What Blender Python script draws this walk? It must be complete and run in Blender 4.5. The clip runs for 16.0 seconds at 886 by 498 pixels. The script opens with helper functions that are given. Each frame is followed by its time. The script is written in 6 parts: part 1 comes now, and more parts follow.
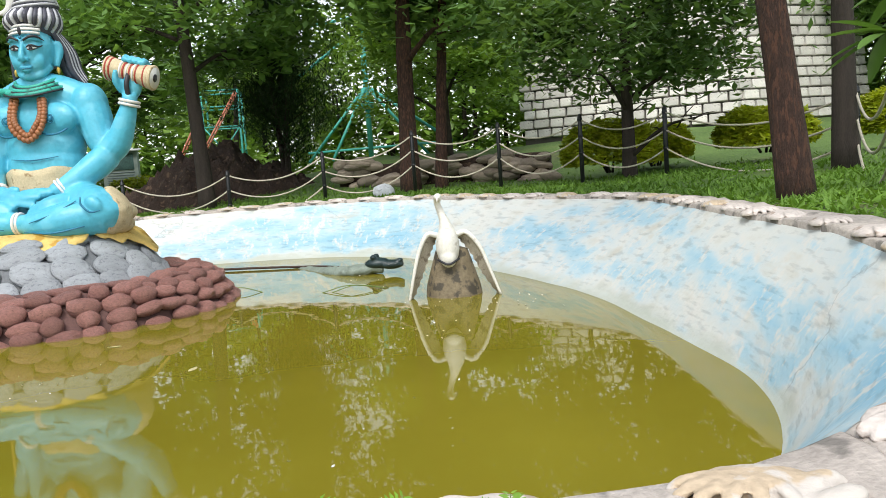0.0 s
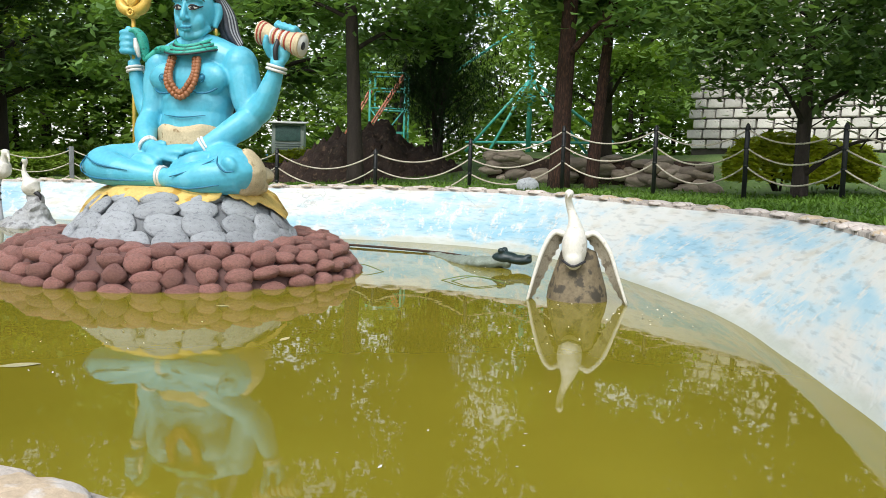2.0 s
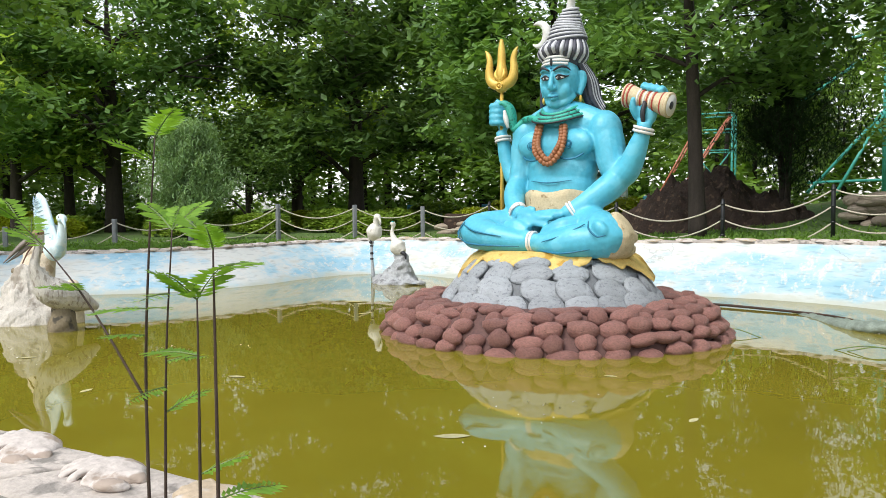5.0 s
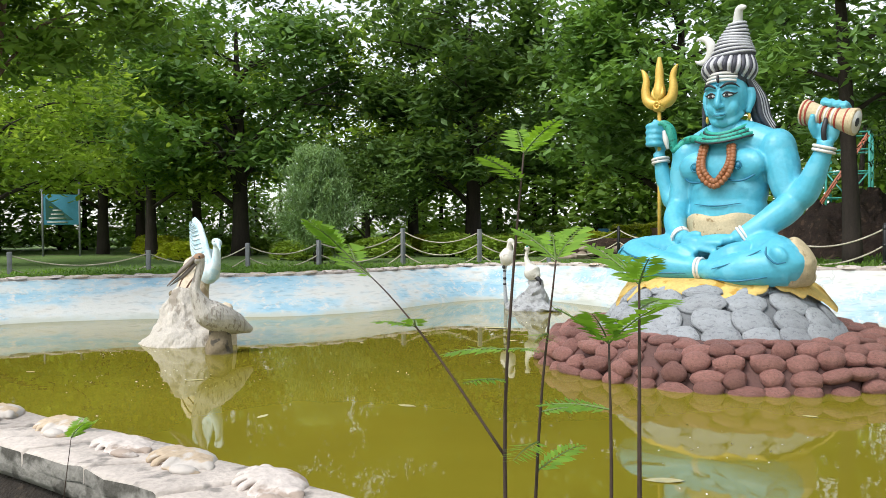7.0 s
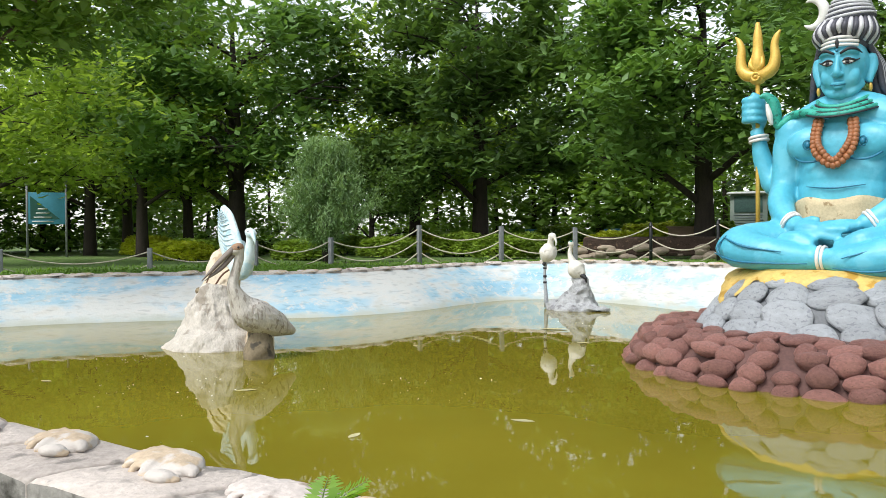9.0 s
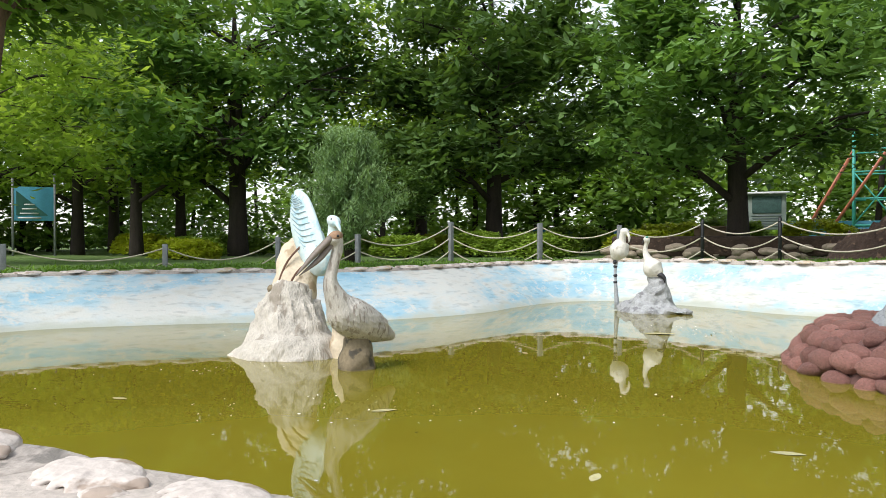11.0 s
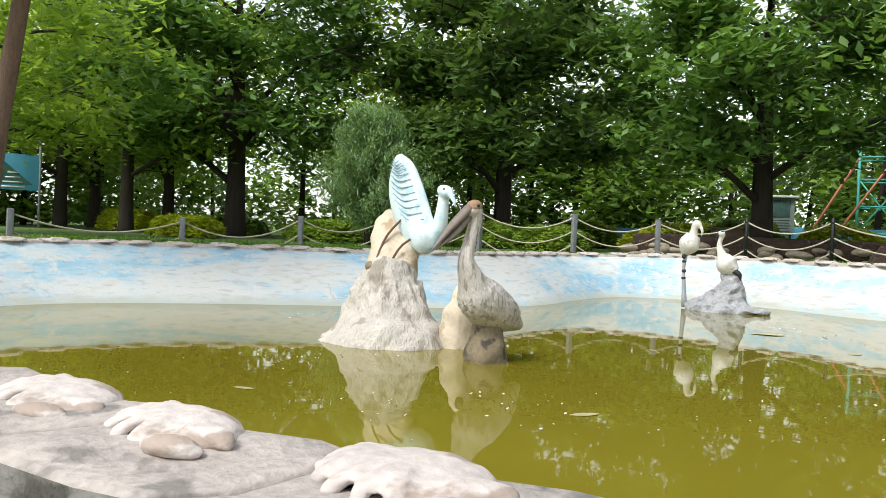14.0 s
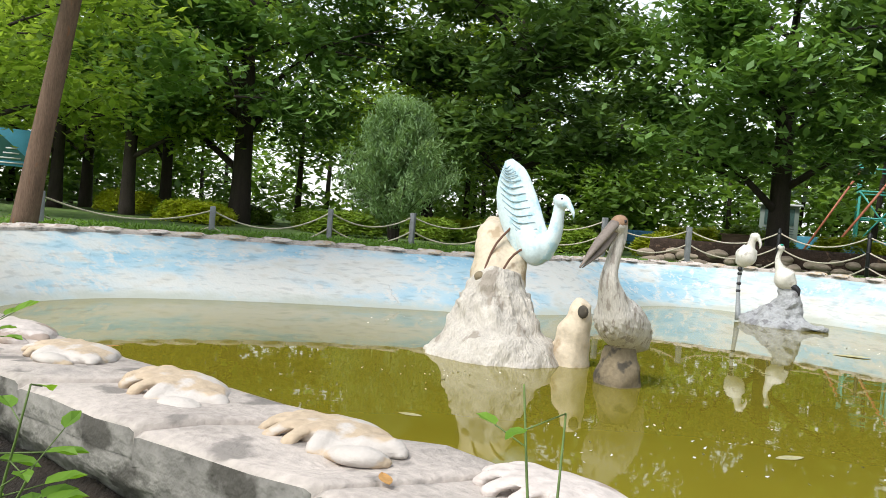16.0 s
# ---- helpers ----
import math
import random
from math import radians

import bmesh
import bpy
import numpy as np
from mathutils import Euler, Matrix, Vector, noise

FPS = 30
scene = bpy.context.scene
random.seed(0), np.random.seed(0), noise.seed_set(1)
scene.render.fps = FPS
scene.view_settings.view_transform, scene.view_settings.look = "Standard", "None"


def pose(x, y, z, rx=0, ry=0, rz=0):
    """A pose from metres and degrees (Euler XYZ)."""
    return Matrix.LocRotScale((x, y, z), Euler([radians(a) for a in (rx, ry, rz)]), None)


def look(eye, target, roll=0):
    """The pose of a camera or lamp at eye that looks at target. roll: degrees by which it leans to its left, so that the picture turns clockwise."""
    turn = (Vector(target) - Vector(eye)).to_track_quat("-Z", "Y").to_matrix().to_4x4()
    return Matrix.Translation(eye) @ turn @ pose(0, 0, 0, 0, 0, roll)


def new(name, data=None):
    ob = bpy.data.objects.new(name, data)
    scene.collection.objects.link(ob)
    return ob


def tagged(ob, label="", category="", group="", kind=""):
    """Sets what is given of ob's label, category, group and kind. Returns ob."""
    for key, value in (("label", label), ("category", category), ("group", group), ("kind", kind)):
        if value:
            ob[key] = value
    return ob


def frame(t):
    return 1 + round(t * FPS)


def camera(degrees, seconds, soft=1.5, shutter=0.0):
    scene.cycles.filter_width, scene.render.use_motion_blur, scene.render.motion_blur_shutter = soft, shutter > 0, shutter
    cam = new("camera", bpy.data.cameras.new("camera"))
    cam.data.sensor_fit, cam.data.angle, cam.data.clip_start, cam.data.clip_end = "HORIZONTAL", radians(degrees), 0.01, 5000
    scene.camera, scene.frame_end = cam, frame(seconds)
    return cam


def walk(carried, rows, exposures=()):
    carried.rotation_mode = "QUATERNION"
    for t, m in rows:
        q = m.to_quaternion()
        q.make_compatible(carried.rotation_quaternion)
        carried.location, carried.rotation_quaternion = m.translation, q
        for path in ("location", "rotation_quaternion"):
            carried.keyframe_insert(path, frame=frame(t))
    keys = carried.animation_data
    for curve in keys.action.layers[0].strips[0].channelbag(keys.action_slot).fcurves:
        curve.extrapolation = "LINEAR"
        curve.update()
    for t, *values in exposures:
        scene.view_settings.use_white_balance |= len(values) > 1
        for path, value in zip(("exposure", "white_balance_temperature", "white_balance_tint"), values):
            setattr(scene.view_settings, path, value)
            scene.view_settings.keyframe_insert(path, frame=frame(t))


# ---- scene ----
cam = camera(57.9, 16.0, 0.75)
PATH = [
    (0, (0.004, 0.027, 1.459), (-0.009, 2.017, 1.257), -4.1),
    (0.5, (0.284, 0.131, 1.391), (0.278, 2.122, 1.204), -1.6),
    (1, (0.582, 0.301, 1.265), (0.513, 2.291, 1.079), 1.0),
    (1.5, (0.502, 0.454, 1.279), (0.275, 2.431, 1.08), 2.1),
    (2, (0.292, 0.529, 1.367), (-0.099, 2.48, 1.164), 1.7),
    (2.2, (0.229, 0.563, 1.395), (-0.216, 2.503, 1.196), 1.5),
    (2.5, (0.159, 0.587, 1.406), (-0.372, 2.506, 1.214), 1.2),
    (3, (0.001, 0.585, 1.456), (-0.667, 2.461, 1.276), 0.8),
    (3.5, (-0.149, 0.531, 1.495), (-0.948, 2.357, 1.328), 0.4),
    (4, (-0.245, 0.485, 1.524), (-1.149, 2.262, 1.37), 0.2),
    (4.5, (-0.342, 0.423, 1.553), (-1.343, 2.149, 1.424), -0.1),
    (5, (-0.447, 0.37, 1.592), (-1.537, 2.043, 1.488), -0.4),
    (5.2, (-0.504, 0.343, 1.618), (-1.621, 1.998, 1.521), -0.4),
    (7.3, (-1.327, 0.201, 1.592), (-2.627, 1.721, 1.552), -0.3),
    (7.5, (-1.441, 0.255, 1.551), (-2.74, 1.776, 1.511), -0.2),
    (8, (-1.875, 0.386, 1.474), (-3.162, 1.917, 1.443), -0.4),
    (8.5, (-2.347, 0.455, 1.459), (-3.61, 2.005, 1.426), -0.5),
    (9, (-2.86, 0.491, 1.406), (-4.113, 2.051, 1.375), -0.4),
    (9.2, (-3.084, 0.548, 1.396), (-4.334, 2.109, 1.365), -0.5),
    (11.3, (-5.263, 0.635, 1.254), (-6.454, 2.242, 1.23), -0.0),
    (11.5, (-5.41, 0.629, 1.254), (-6.601, 2.235, 1.227), 0.1),
    (12, (-5.774, 0.713, 1.204), (-6.96, 2.323, 1.175), 0.1),
    (12.5, (-6.035, 0.8, 1.154), (-7.19, 2.432, 1.123), 0.6),
    (13, (-6.244, 0.745, 1.159), (-7.375, 2.395, 1.127), 0.7),
    (13.5, (-6.534, 0.623, 1.152), (-7.651, 2.282, 1.12), 1.1),
    (14, (-6.929, 0.595, 1.056), (-8.051, 2.25, 1.02), 2.4),
    (14.5, (-7.296, 0.528, 1.053), (-8.425, 2.178, 1.017), 3.8),
    (15, (-7.681, 0.377, 1.077), (-8.81, 2.027, 1.031), 4.8),
    (15.5, (-8.031, 0.228, 1.089), (-9.147, 1.888, 1.038), 4.7),
    (16, (-8.245, 0.187, 1.146), (-9.307, 1.88, 1.091), 4.7),
]
walk(cam, [(t, look(eye, target, roll)) for t, eye, target, roll in PATH], [(0.0, 0.93), (16.0, 0.93)])

# ---- light ----
world = bpy.data.worlds.new("World")
scene.world = world
world.use_nodes = True
wn = world.node_tree.nodes
wl = world.node_tree.links
sky = wn.new("ShaderNodeTexSky")
sky.sky_type = "NISHITA"
sky.sun_disc = False
SUN_EL, SUN_AZ = 52.0, 190.0
sky.sun_elevation, sky.sun_rotation = radians(SUN_EL), radians(SUN_AZ)
sky.dust_density = 1.0
pale = wn.new("ShaderNodeHueSaturation")
pale.inputs["Saturation"].default_value = 0.3
wl.new(sky.outputs[0], pale.inputs["Color"])
wl.new(pale.outputs[0], wn["Background"].inputs[0])
wn["Background"].inputs[1].default_value = 0.15
sun = new("sun", bpy.data.lights.new("sun", "SUN"))
sun.data.energy, sun.data.angle, sun.data.color = 1.5, radians(22), (1, 0.97, 0.91)
az = radians(SUN_AZ)
sun.matrix_world = look((0, 0, 0), (-math.sin(az) * math.cos(radians(SUN_EL)), -math.cos(az) * math.cos(radians(SUN_EL)), -math.sin(radians(SUN_EL))))
sun.location = (0, 0, 30)

# ---- materials ----
def nodes_of(name):
    m = bpy.data.materials.new(name)
    m.use_nodes = True
    return m, m.node_tree.nodes, m.node_tree.links, m.node_tree.nodes["Principled BSDF"]


def noise_node(n, l, scale, detail=4.0, coord="Object", stretch=None):
    tc = n.new("ShaderNodeTexCoord")
    nz = n.new("ShaderNodeTexNoise")
    nz.inputs["Scale"].default_value, nz.inputs["Detail"].default_value = scale, detail
    src = tc.outputs[coord]
    if stretch:
        mp = n.new("ShaderNodeMapping")
        mp.inputs["Scale"].default_value = stretch
        l.new(src, mp.inputs[0])
        src = mp.outputs[0]
    l.new(src, nz.inputs["Vector"])
    return nz


def ramp(n, l, src, stops):
    r = n.new("ShaderNodeValToRGB")
    while len(r.color_ramp.elements) < len(stops):
        r.color_ramp.elements.new(0.5)
    for e, (p, c) in zip(r.color_ramp.elements, stops):
        e.position, e.color = p, (*c, 1)
    l.new(src, r.inputs[0])
    return r.outputs[0]


def mixed(n, l, fac, a, b, mode="MIX"):
    mx = n.new("ShaderNodeMix")
    mx.data_type, mx.blend_type = "RGBA", mode
    if isinstance(fac, float):
        mx.inputs[0].default_value = fac
    else:
        l.new(fac, mx.inputs[0])
    for sock, v in ((6, a), (7, b)):
        if isinstance(v, tuple):
            mx.inputs[sock].default_value = (*v, 1)
        else:
            l.new(v, mx.inputs[sock])
    return mx.outputs[2]


def scaled(c, k):
    return tuple(min(1, v * k) for v in c)


def paint(name, base, rough=0.6, vary=0.2, scale=3.0, fine=40.0, bump=0.15, depth=0.01, worn=None, worn_at=0.62, rnd=0.0, island=0.0, metal=0.0, stretch=None, coord="Object", spec=0.5):
    """A painted or raw surface: a base colour that drifts at two scales, worn patches of a second colour, and fine relief."""
    m, n, l, b = nodes_of(name)
    big = noise_node(n, l, scale, 5, coord, stretch)
    small = noise_node(n, l, fine, 3, coord, stretch)
    col = ramp(n, l, big.outputs[0], [(0.3, scaled(base, 1 - vary)), (0.7, scaled(base, 1 + vary))])
    col = mixed(n, l, 0.5, col, ramp(n, l, small.outputs[0], [(0.3, scaled(base, 1 - vary)), (0.7, scaled(base, 1 + vary * 0.8))]))
    if worn:
        w = noise_node(n, l, scale * 1.7, 8, coord, stretch)
        f = ramp(n, l, w.outputs[0], [(worn_at - 0.03, (0, 0, 0)), (worn_at + 0.04, (1, 1, 1))])
        col = mixed(n, l, f, col, worn)
    if rnd or island:
        src = n.new("ShaderNodeObjectInfo").outputs["Random"] if rnd else n.new("ShaderNodeNewGeometry").outputs["Random Per Island"]
        k = rnd or island
        f = ramp(n, l, src, [(0, (1 - k,) * 3), (1, (1 + k,) * 3)])
        col = mixed(n, l, 1.0, col, f, "MULTIPLY")
    l.new(col, b.inputs["Base Color"])
    b.inputs["Roughness"].default_value, b.inputs["Metallic"].default_value = rough, metal
    b.inputs["Specular IOR Level"].default_value = spec
    if bump:
        bp = n.new("ShaderNodeBump")
        bp.inputs["Strength"].default_value, bp.inputs["Distance"].default_value = bump, depth
        h = mixed(n, l, 0.4, big.outputs[0], small.outputs[0])
        l.new(h, bp.inputs["Height"])
        l.new(bp.outputs[0], b.inputs["Normal"])
    return m


def leaf_material(name, dark, light, shine=0.45, through_amount=0.45):
    """Leaves: colour by leaf, some light passing through."""
    m, n, l, b = nodes_of(name)
    isl = n.new("ShaderNodeNewGeometry").outputs["Random Per Island"]
    big = noise_node(n, l, 0.5, 2)
    col = mixed(n, l, 0.6, ramp(n, l, isl, [(0.0, dark), (0.75, scaled(light, 0.8)), (1.0, scaled(light, 1.25))]), ramp(n, l, big.outputs[0], [(0.35, dark), (0.65, light)]))
    l.new(col, b.inputs["Base Color"])
    b.inputs["Roughness"].default_value = shine
    tr = n.new("ShaderNodeBsdfTranslucent")
    l.new(mixed(n, l, 1.0, col, (1.0, 1.0, 0.45), "MULTIPLY"), tr.inputs[0])
    mx = n.new("ShaderNodeMixShader")
    mx.inputs[0].default_value = through_amount
    l.new(b.outputs[0], mx.inputs[1])
    l.new(tr.outputs[0], mx.inputs[2])
    l.new(mx.outputs[0], n["Material Output"].inputs[0])
    return m


M_LEAF_DARK = leaf_material("leaf dark", (0.065, 0.13, 0.042), (0.2, 0.33, 0.095))
M_LEAF_MID = leaf_material("leaf mid", (0.085, 0.175, 0.05), (0.24, 0.41, 0.11))
M_LEAF_LIGHT = leaf_material("leaf light", (0.09, 0.18, 0.035), (0.27, 0.43, 0.08))
M_LEAF_CONIFER = leaf_material("leaf conifer", (0.17, 0.29, 0.12), (0.40, 0.57, 0.29), 0.6)
M_LEAF_DARKCON = leaf_material("leaf dark conifer", (0.014, 0.035, 0.014), (0.05, 0.1, 0.035), 0.6)
M_LEAF_YOUNG = leaf_material("leaf young yellow-green", (0.20, 0.32, 0.06), (0.45, 0.60, 0.14), 0.5, 0.7)
M_HEDGE = leaf_material("leaf golden hedge", (0.34, 0.40, 0.03), (0.66, 0.72, 0.06))
M_HEDGE_GREEN = leaf_material("leaf green hedge", (0.14, 0.24, 0.03), (0.36, 0.5, 0.08))
M_GRASS = leaf_material("grass blades", (0.075, 0.16, 0.025), (0.22, 0.39, 0.06), 0.6)
M_FRANGI = leaf_material("leaf broad", (0.06, 0.13, 0.03), (0.17, 0.3, 0.08), 0.35, 0.45)
M_FERN = leaf_material("leaf fern", (0.12, 0.27, 0.025), (0.30, 0.52, 0.06), 0.5, 0.5)
M_BARK = paint("bark", (0.038, 0.028, 0.022), 0.9, 0.45, 4, 30, 0.9, 0.03, stretch=(3, 3, 0.6))
M_BARK_RED = paint("bark red-brown", (0.05, 0.025, 0.017), 0.95, 0.6, 7, 40, 1.0, 0.08, worn=(0.10, 0.045, 0.028), worn_at=0.55, stretch=(3, 3, 0.7))
M_BARK_GREY = paint("bark grey", (0.16, 0.10, 0.068), 0.9, 0.4, 4, 30, 0.9, 0.03, worn=(0.22, 0.1, 0.05), worn_at=0.66, stretch=(3, 3, 0.5))
M_BLACK = paint("black painted metal", (0.012, 0.013, 0.015), 0.45, 0.3, 8, 60, 0.1)
M_CONC_POST = paint("grey concrete post", (0.2, 0.21, 0.22), 0.85, 0.3, 8, 60, 0.4)
M_ROPE = paint("pale rope", (0.50, 0.45, 0.36), 0.9, 0.3, 10, 120, 0.6)
M_SKIN = paint("blue gloss paint", (0.08, 0.415, 0.555), 0.42, 0.14, 2.6, 22, 0.5, 0.014, worn=(0.12, 0.465, 0.60), worn_at=0.57)
M_DBLUE = paint("dark blue line paint", (0.012, 0.16, 0.27), 0.45, 0.2, 4, 40, 0.1)
M_HAIR = paint("dark hair paint", (0.065, 0.065, 0.085), 0.5, 0.5, 6, 40, 0.4, 0.02)
M_HAIRWHITE = paint("white hair streak paint", (0.52, 0.52, 0.55), 0.5, 0.2, 6, 40, 0.3)
M_GOLD = paint("gold paint", (0.64, 0.42, 0.085), 0.42, 0.2, 5, 50, 0.2, metal=0.25)
M_YELLOW = paint("ochre cloth paint", (0.62, 0.44, 0.13), 0.6, 0.25, 4, 30, 0.4, 0.02, worn=(0.45, 0.26, 0.04), worn_at=0.58)
M_TAN = paint("tan hide paint", (0.52, 0.43, 0.27), 0.7, 0.25, 6, 40, 0.4, 0.02, worn=(0.28, 0.2, 0.1), worn_at=0.63)
M_BEAD = paint("brown bead paint", (0.30, 0.115, 0.045), 0.5, 0.3, 12, 60, 0.5)
M_SNAKE = paint("green snake paint", (0.03, 0.34, 0.26), 0.5, 0.35, 9, 60, 0.5, worn=(0.01, 0.13, 0.10), worn_at=0.6)
M_WHITE = paint("white paint", (0.66, 0.65, 0.62), 0.55, 0.1, 5, 50, 0.2)
M_DARK = paint("dark line paint", (0.02, 0.02, 0.025), 0.5, 0.2, 5, 50, 0.1)
M_RED = paint("red paint", (0.35, 0.05, 0.03), 0.5, 0.2, 5, 50, 0.1)
M_BROWNROCK = paint("red-brown painted stone", (0.46, 0.225, 0.19), 0.5, 0.35, 5, 50, 1.0, 0.06, worn=(0.26, 0.125, 0.105), worn_at=0.64, rnd=0.22)
M_BROWNBED = paint("red-brown mortar bed", (0.12, 0.06, 0.052), 0.8, 0.35, 3, 40, 0.8, 0.03)
M_GREYROCK = paint("pale grey painted stone", (0.40, 0.425, 0.45), 0.75, 0.22, 3, 30, 1.0, 0.04, worn=(0.27, 0.285, 0.31), worn_at=0.6, rnd=0.12)
M_GREYBED = paint("dark grey mortar bed", (0.15, 0.16, 0.17), 0.8, 0.3, 3, 40, 0.8, 0.03)
M_MOUND = paint("weathered tree-stump concrete", (0.55, 0.51, 0.45), 0.85, 0.3, 4, 55, 1.0, 0.05, worn=(0.34, 0.30, 0.25), worn_at=0.62, stretch=(1, 1, 0.35))
M_STUMP = paint("cut stump yellow concrete", (0.62, 0.53, 0.40), 0.8, 0.2, 3, 30, 0.7, 0.02, worn=(0.42, 0.32, 0.21), worn_at=0.62)
M_POSTWOOD = paint("mossy stump concrete and hole shade", (0.20, 0.16, 0.10), 0.85, 0.4, 4, 30, 0.8, 0.02, worn=(0.07, 0.06, 0.045), worn_at=0.56)
M_PELICAN = paint("pelican grey-brown paint", (0.56, 0.525, 0.475), 0.8, 0.3, 7, 60, 1.0, 0.02, worn=(0.33, 0.29, 0.25), worn_at=0.58, stretch=(2, 2, 0.5))
M_PELHEAD = paint("pelican head brown paint", (0.33, 0.2, 0.12), 0.75, 0.3, 5, 45, 0.5)
M_BEAK = paint("grey beak paint", (0.2, 0.165, 0.14), 0.6, 0.25, 6, 50, 0.3)
M_BIRDBLUE = paint("pale blue bird paint", (0.60, 0.72, 0.74), 0.55, 0.12, 5, 40, 0.3, worn=(0.42, 0.62, 0.70), worn_at=0.56)
M_BIRDWHITE = paint("off-white bird paint", (0.68, 0.66, 0.60), 0.6, 0.14, 5, 40, 0.3, worn=(0.45, 0.42, 0.36), worn_at=0.66)
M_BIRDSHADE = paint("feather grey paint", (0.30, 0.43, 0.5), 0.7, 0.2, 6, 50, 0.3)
M_WINGUNDER = paint("mottled brownish wing underside", (0.40, 0.36, 0.29), 0.8, 0.3, 6, 50, 0.5, worn=(0.2, 0.17, 0.13), worn_at=0.6)
M_CROC = paint("grey-green crocodile paint", (0.2, 0.24, 0.2), 0.7, 0.35, 6, 40, 0.9, 0.03)
M_CROCDARK = paint("black-green crocodile head paint", (0.012, 0.028, 0.03), 0.35, 0.4, 8, 50, 0.8, 0.02)
M_GREYMOUND = paint("grey concrete rock", (0.36, 0.37, 0.38), 0.85, 0.3, 3, 26, 1.0, 0.05, worn=(0.2, 0.2, 0.21), worn_at=0.58)
M_IRON = paint("rusty iron rod", (0.14, 0.07, 0.045), 0.8, 0.3, 10, 60, 0.3)
M_SHELL = paint("cream whitewashed shell stone", (0.48, 0.38, 0.27), 0.85, 0.22, 5, 40, 0.8, 0.014, worn=(0.5, 0.46, 0.42), worn_at=0.53, rnd=0.08)
M_SHELLWHITE = paint("whitewashed pinkish stone", (0.56, 0.50, 0.46), 0.85, 0.22, 5, 40, 0.8, 0.014, worn=(0.36, 0.29, 0.24), worn_at=0.6, rnd=0.08)
M_SLAB = paint("pinkish cement slab", (0.45, 0.40, 0.36), 0.9, 0.3, 3.5, 38, 1.0, 0.02, worn=(0.22, 0.20, 0.18), worn_at=0.6, rnd=0.1)
M_KERB = paint("grey rough cement kerb", (0.20, 0.19, 0.17), 0.95, 0.4, 3, 22, 1.0, 0.06, worn=(0.07, 0.065, 0.055), worn_at=0.56)
M_WALLBLOCK = paint("whitewashed block", (0.60, 0.58, 0.53), 0.85, 0.25, 1.2, 16, 0.6, 0.02, worn=(0.26, 0.24, 0.21), worn_at=0.62, rnd=0.22)
M_WALLBED = paint("dark joint mortar", (0.09, 0.08, 0.07), 0.9, 0.3, 3, 30, 0.6)
M_RUBBLE = paint("rubble bank stone", (0.33, 0.27, 0.21), 0.9, 0.3, 2, 20, 0.8, 0.04, rnd=0.3)
M_SOIL = paint("dark brown soil", (0.045, 0.027, 0.019), 0.95, 0.6, 4, 25, 1.0, 0.08, worn=(0.12, 0.075, 0.05), worn_at=0.62)
M_BEDSOIL = paint("dark leaf-littered soil", (0.022, 0.016, 0.011), 0.95, 0.7, 6, 35, 1.0, 0.08, worn=(0.07, 0.05, 0.03), worn_at=0.66)
M_TEAL = paint("teal painted steel", (0.06, 0.36, 0.30), 0.5, 0.2, 6, 50, 0.2)
M_ORANGE = paint("faded orange-red painted steel", (0.42, 0.14, 0.08), 0.5, 0.25, 6, 50, 0.2)
M_SIGNBLUE = paint("blue painted sheet", (0.06, 0.27, 0.40), 0.5, 0.2, 2, 30, 0.1)
M_SIGNGREEN = paint("dark green sheet paint", (0.02, 0.10, 0.085), 0.5, 0.2, 2, 30, 0.1)
M_SIGNWHITE = paint("off-white sheet", (0.55, 0.57, 0.55), 0.6, 0.1, 3, 40, 0.1)
M_PALEGREEN = paint("pale grey-green board paint", (0.30, 0.36, 0.33), 0.6, 0.15, 3, 40, 0.2)
M_TEXTGREY = paint("grey print", (0.16, 0.2, 0.22), 0.7, 0.1, 3, 40, 0.0)
M_PICTURE = paint("faded landscape print", (0.07, 0.14, 0.13), 0.5, 0.5, 4, 20, 0.0)
M_BENCH = paint("blue painted bench", (0.02, 0.13, 0.22), 0.5, 0.2, 3, 40, 0.1)
M_BROWNBOX = paint("brown sheet box", (0.16, 0.1, 0.06), 0.7, 0.2, 3, 40, 0.2)
M_STEM = paint("dark stem", (0.05, 0.028, 0.02), 0.7, 0.3, 8, 60, 0.3)
M_GREENSTEM = paint("green stem", (0.11, 0.17, 0.04), 0.6, 0.3, 8, 60, 0.2)
M_DRYLEAF = paint("dry leaf", (0.35, 0.19, 0.06), 0.7, 0.3, 8, 60, 0.2, rnd=0.3)
M_FLOATLEAF = paint("floating pale leaf", (0.42, 0.38, 0.2), 0.5, 0.3, 8, 60, 0.2, rnd=0.25)


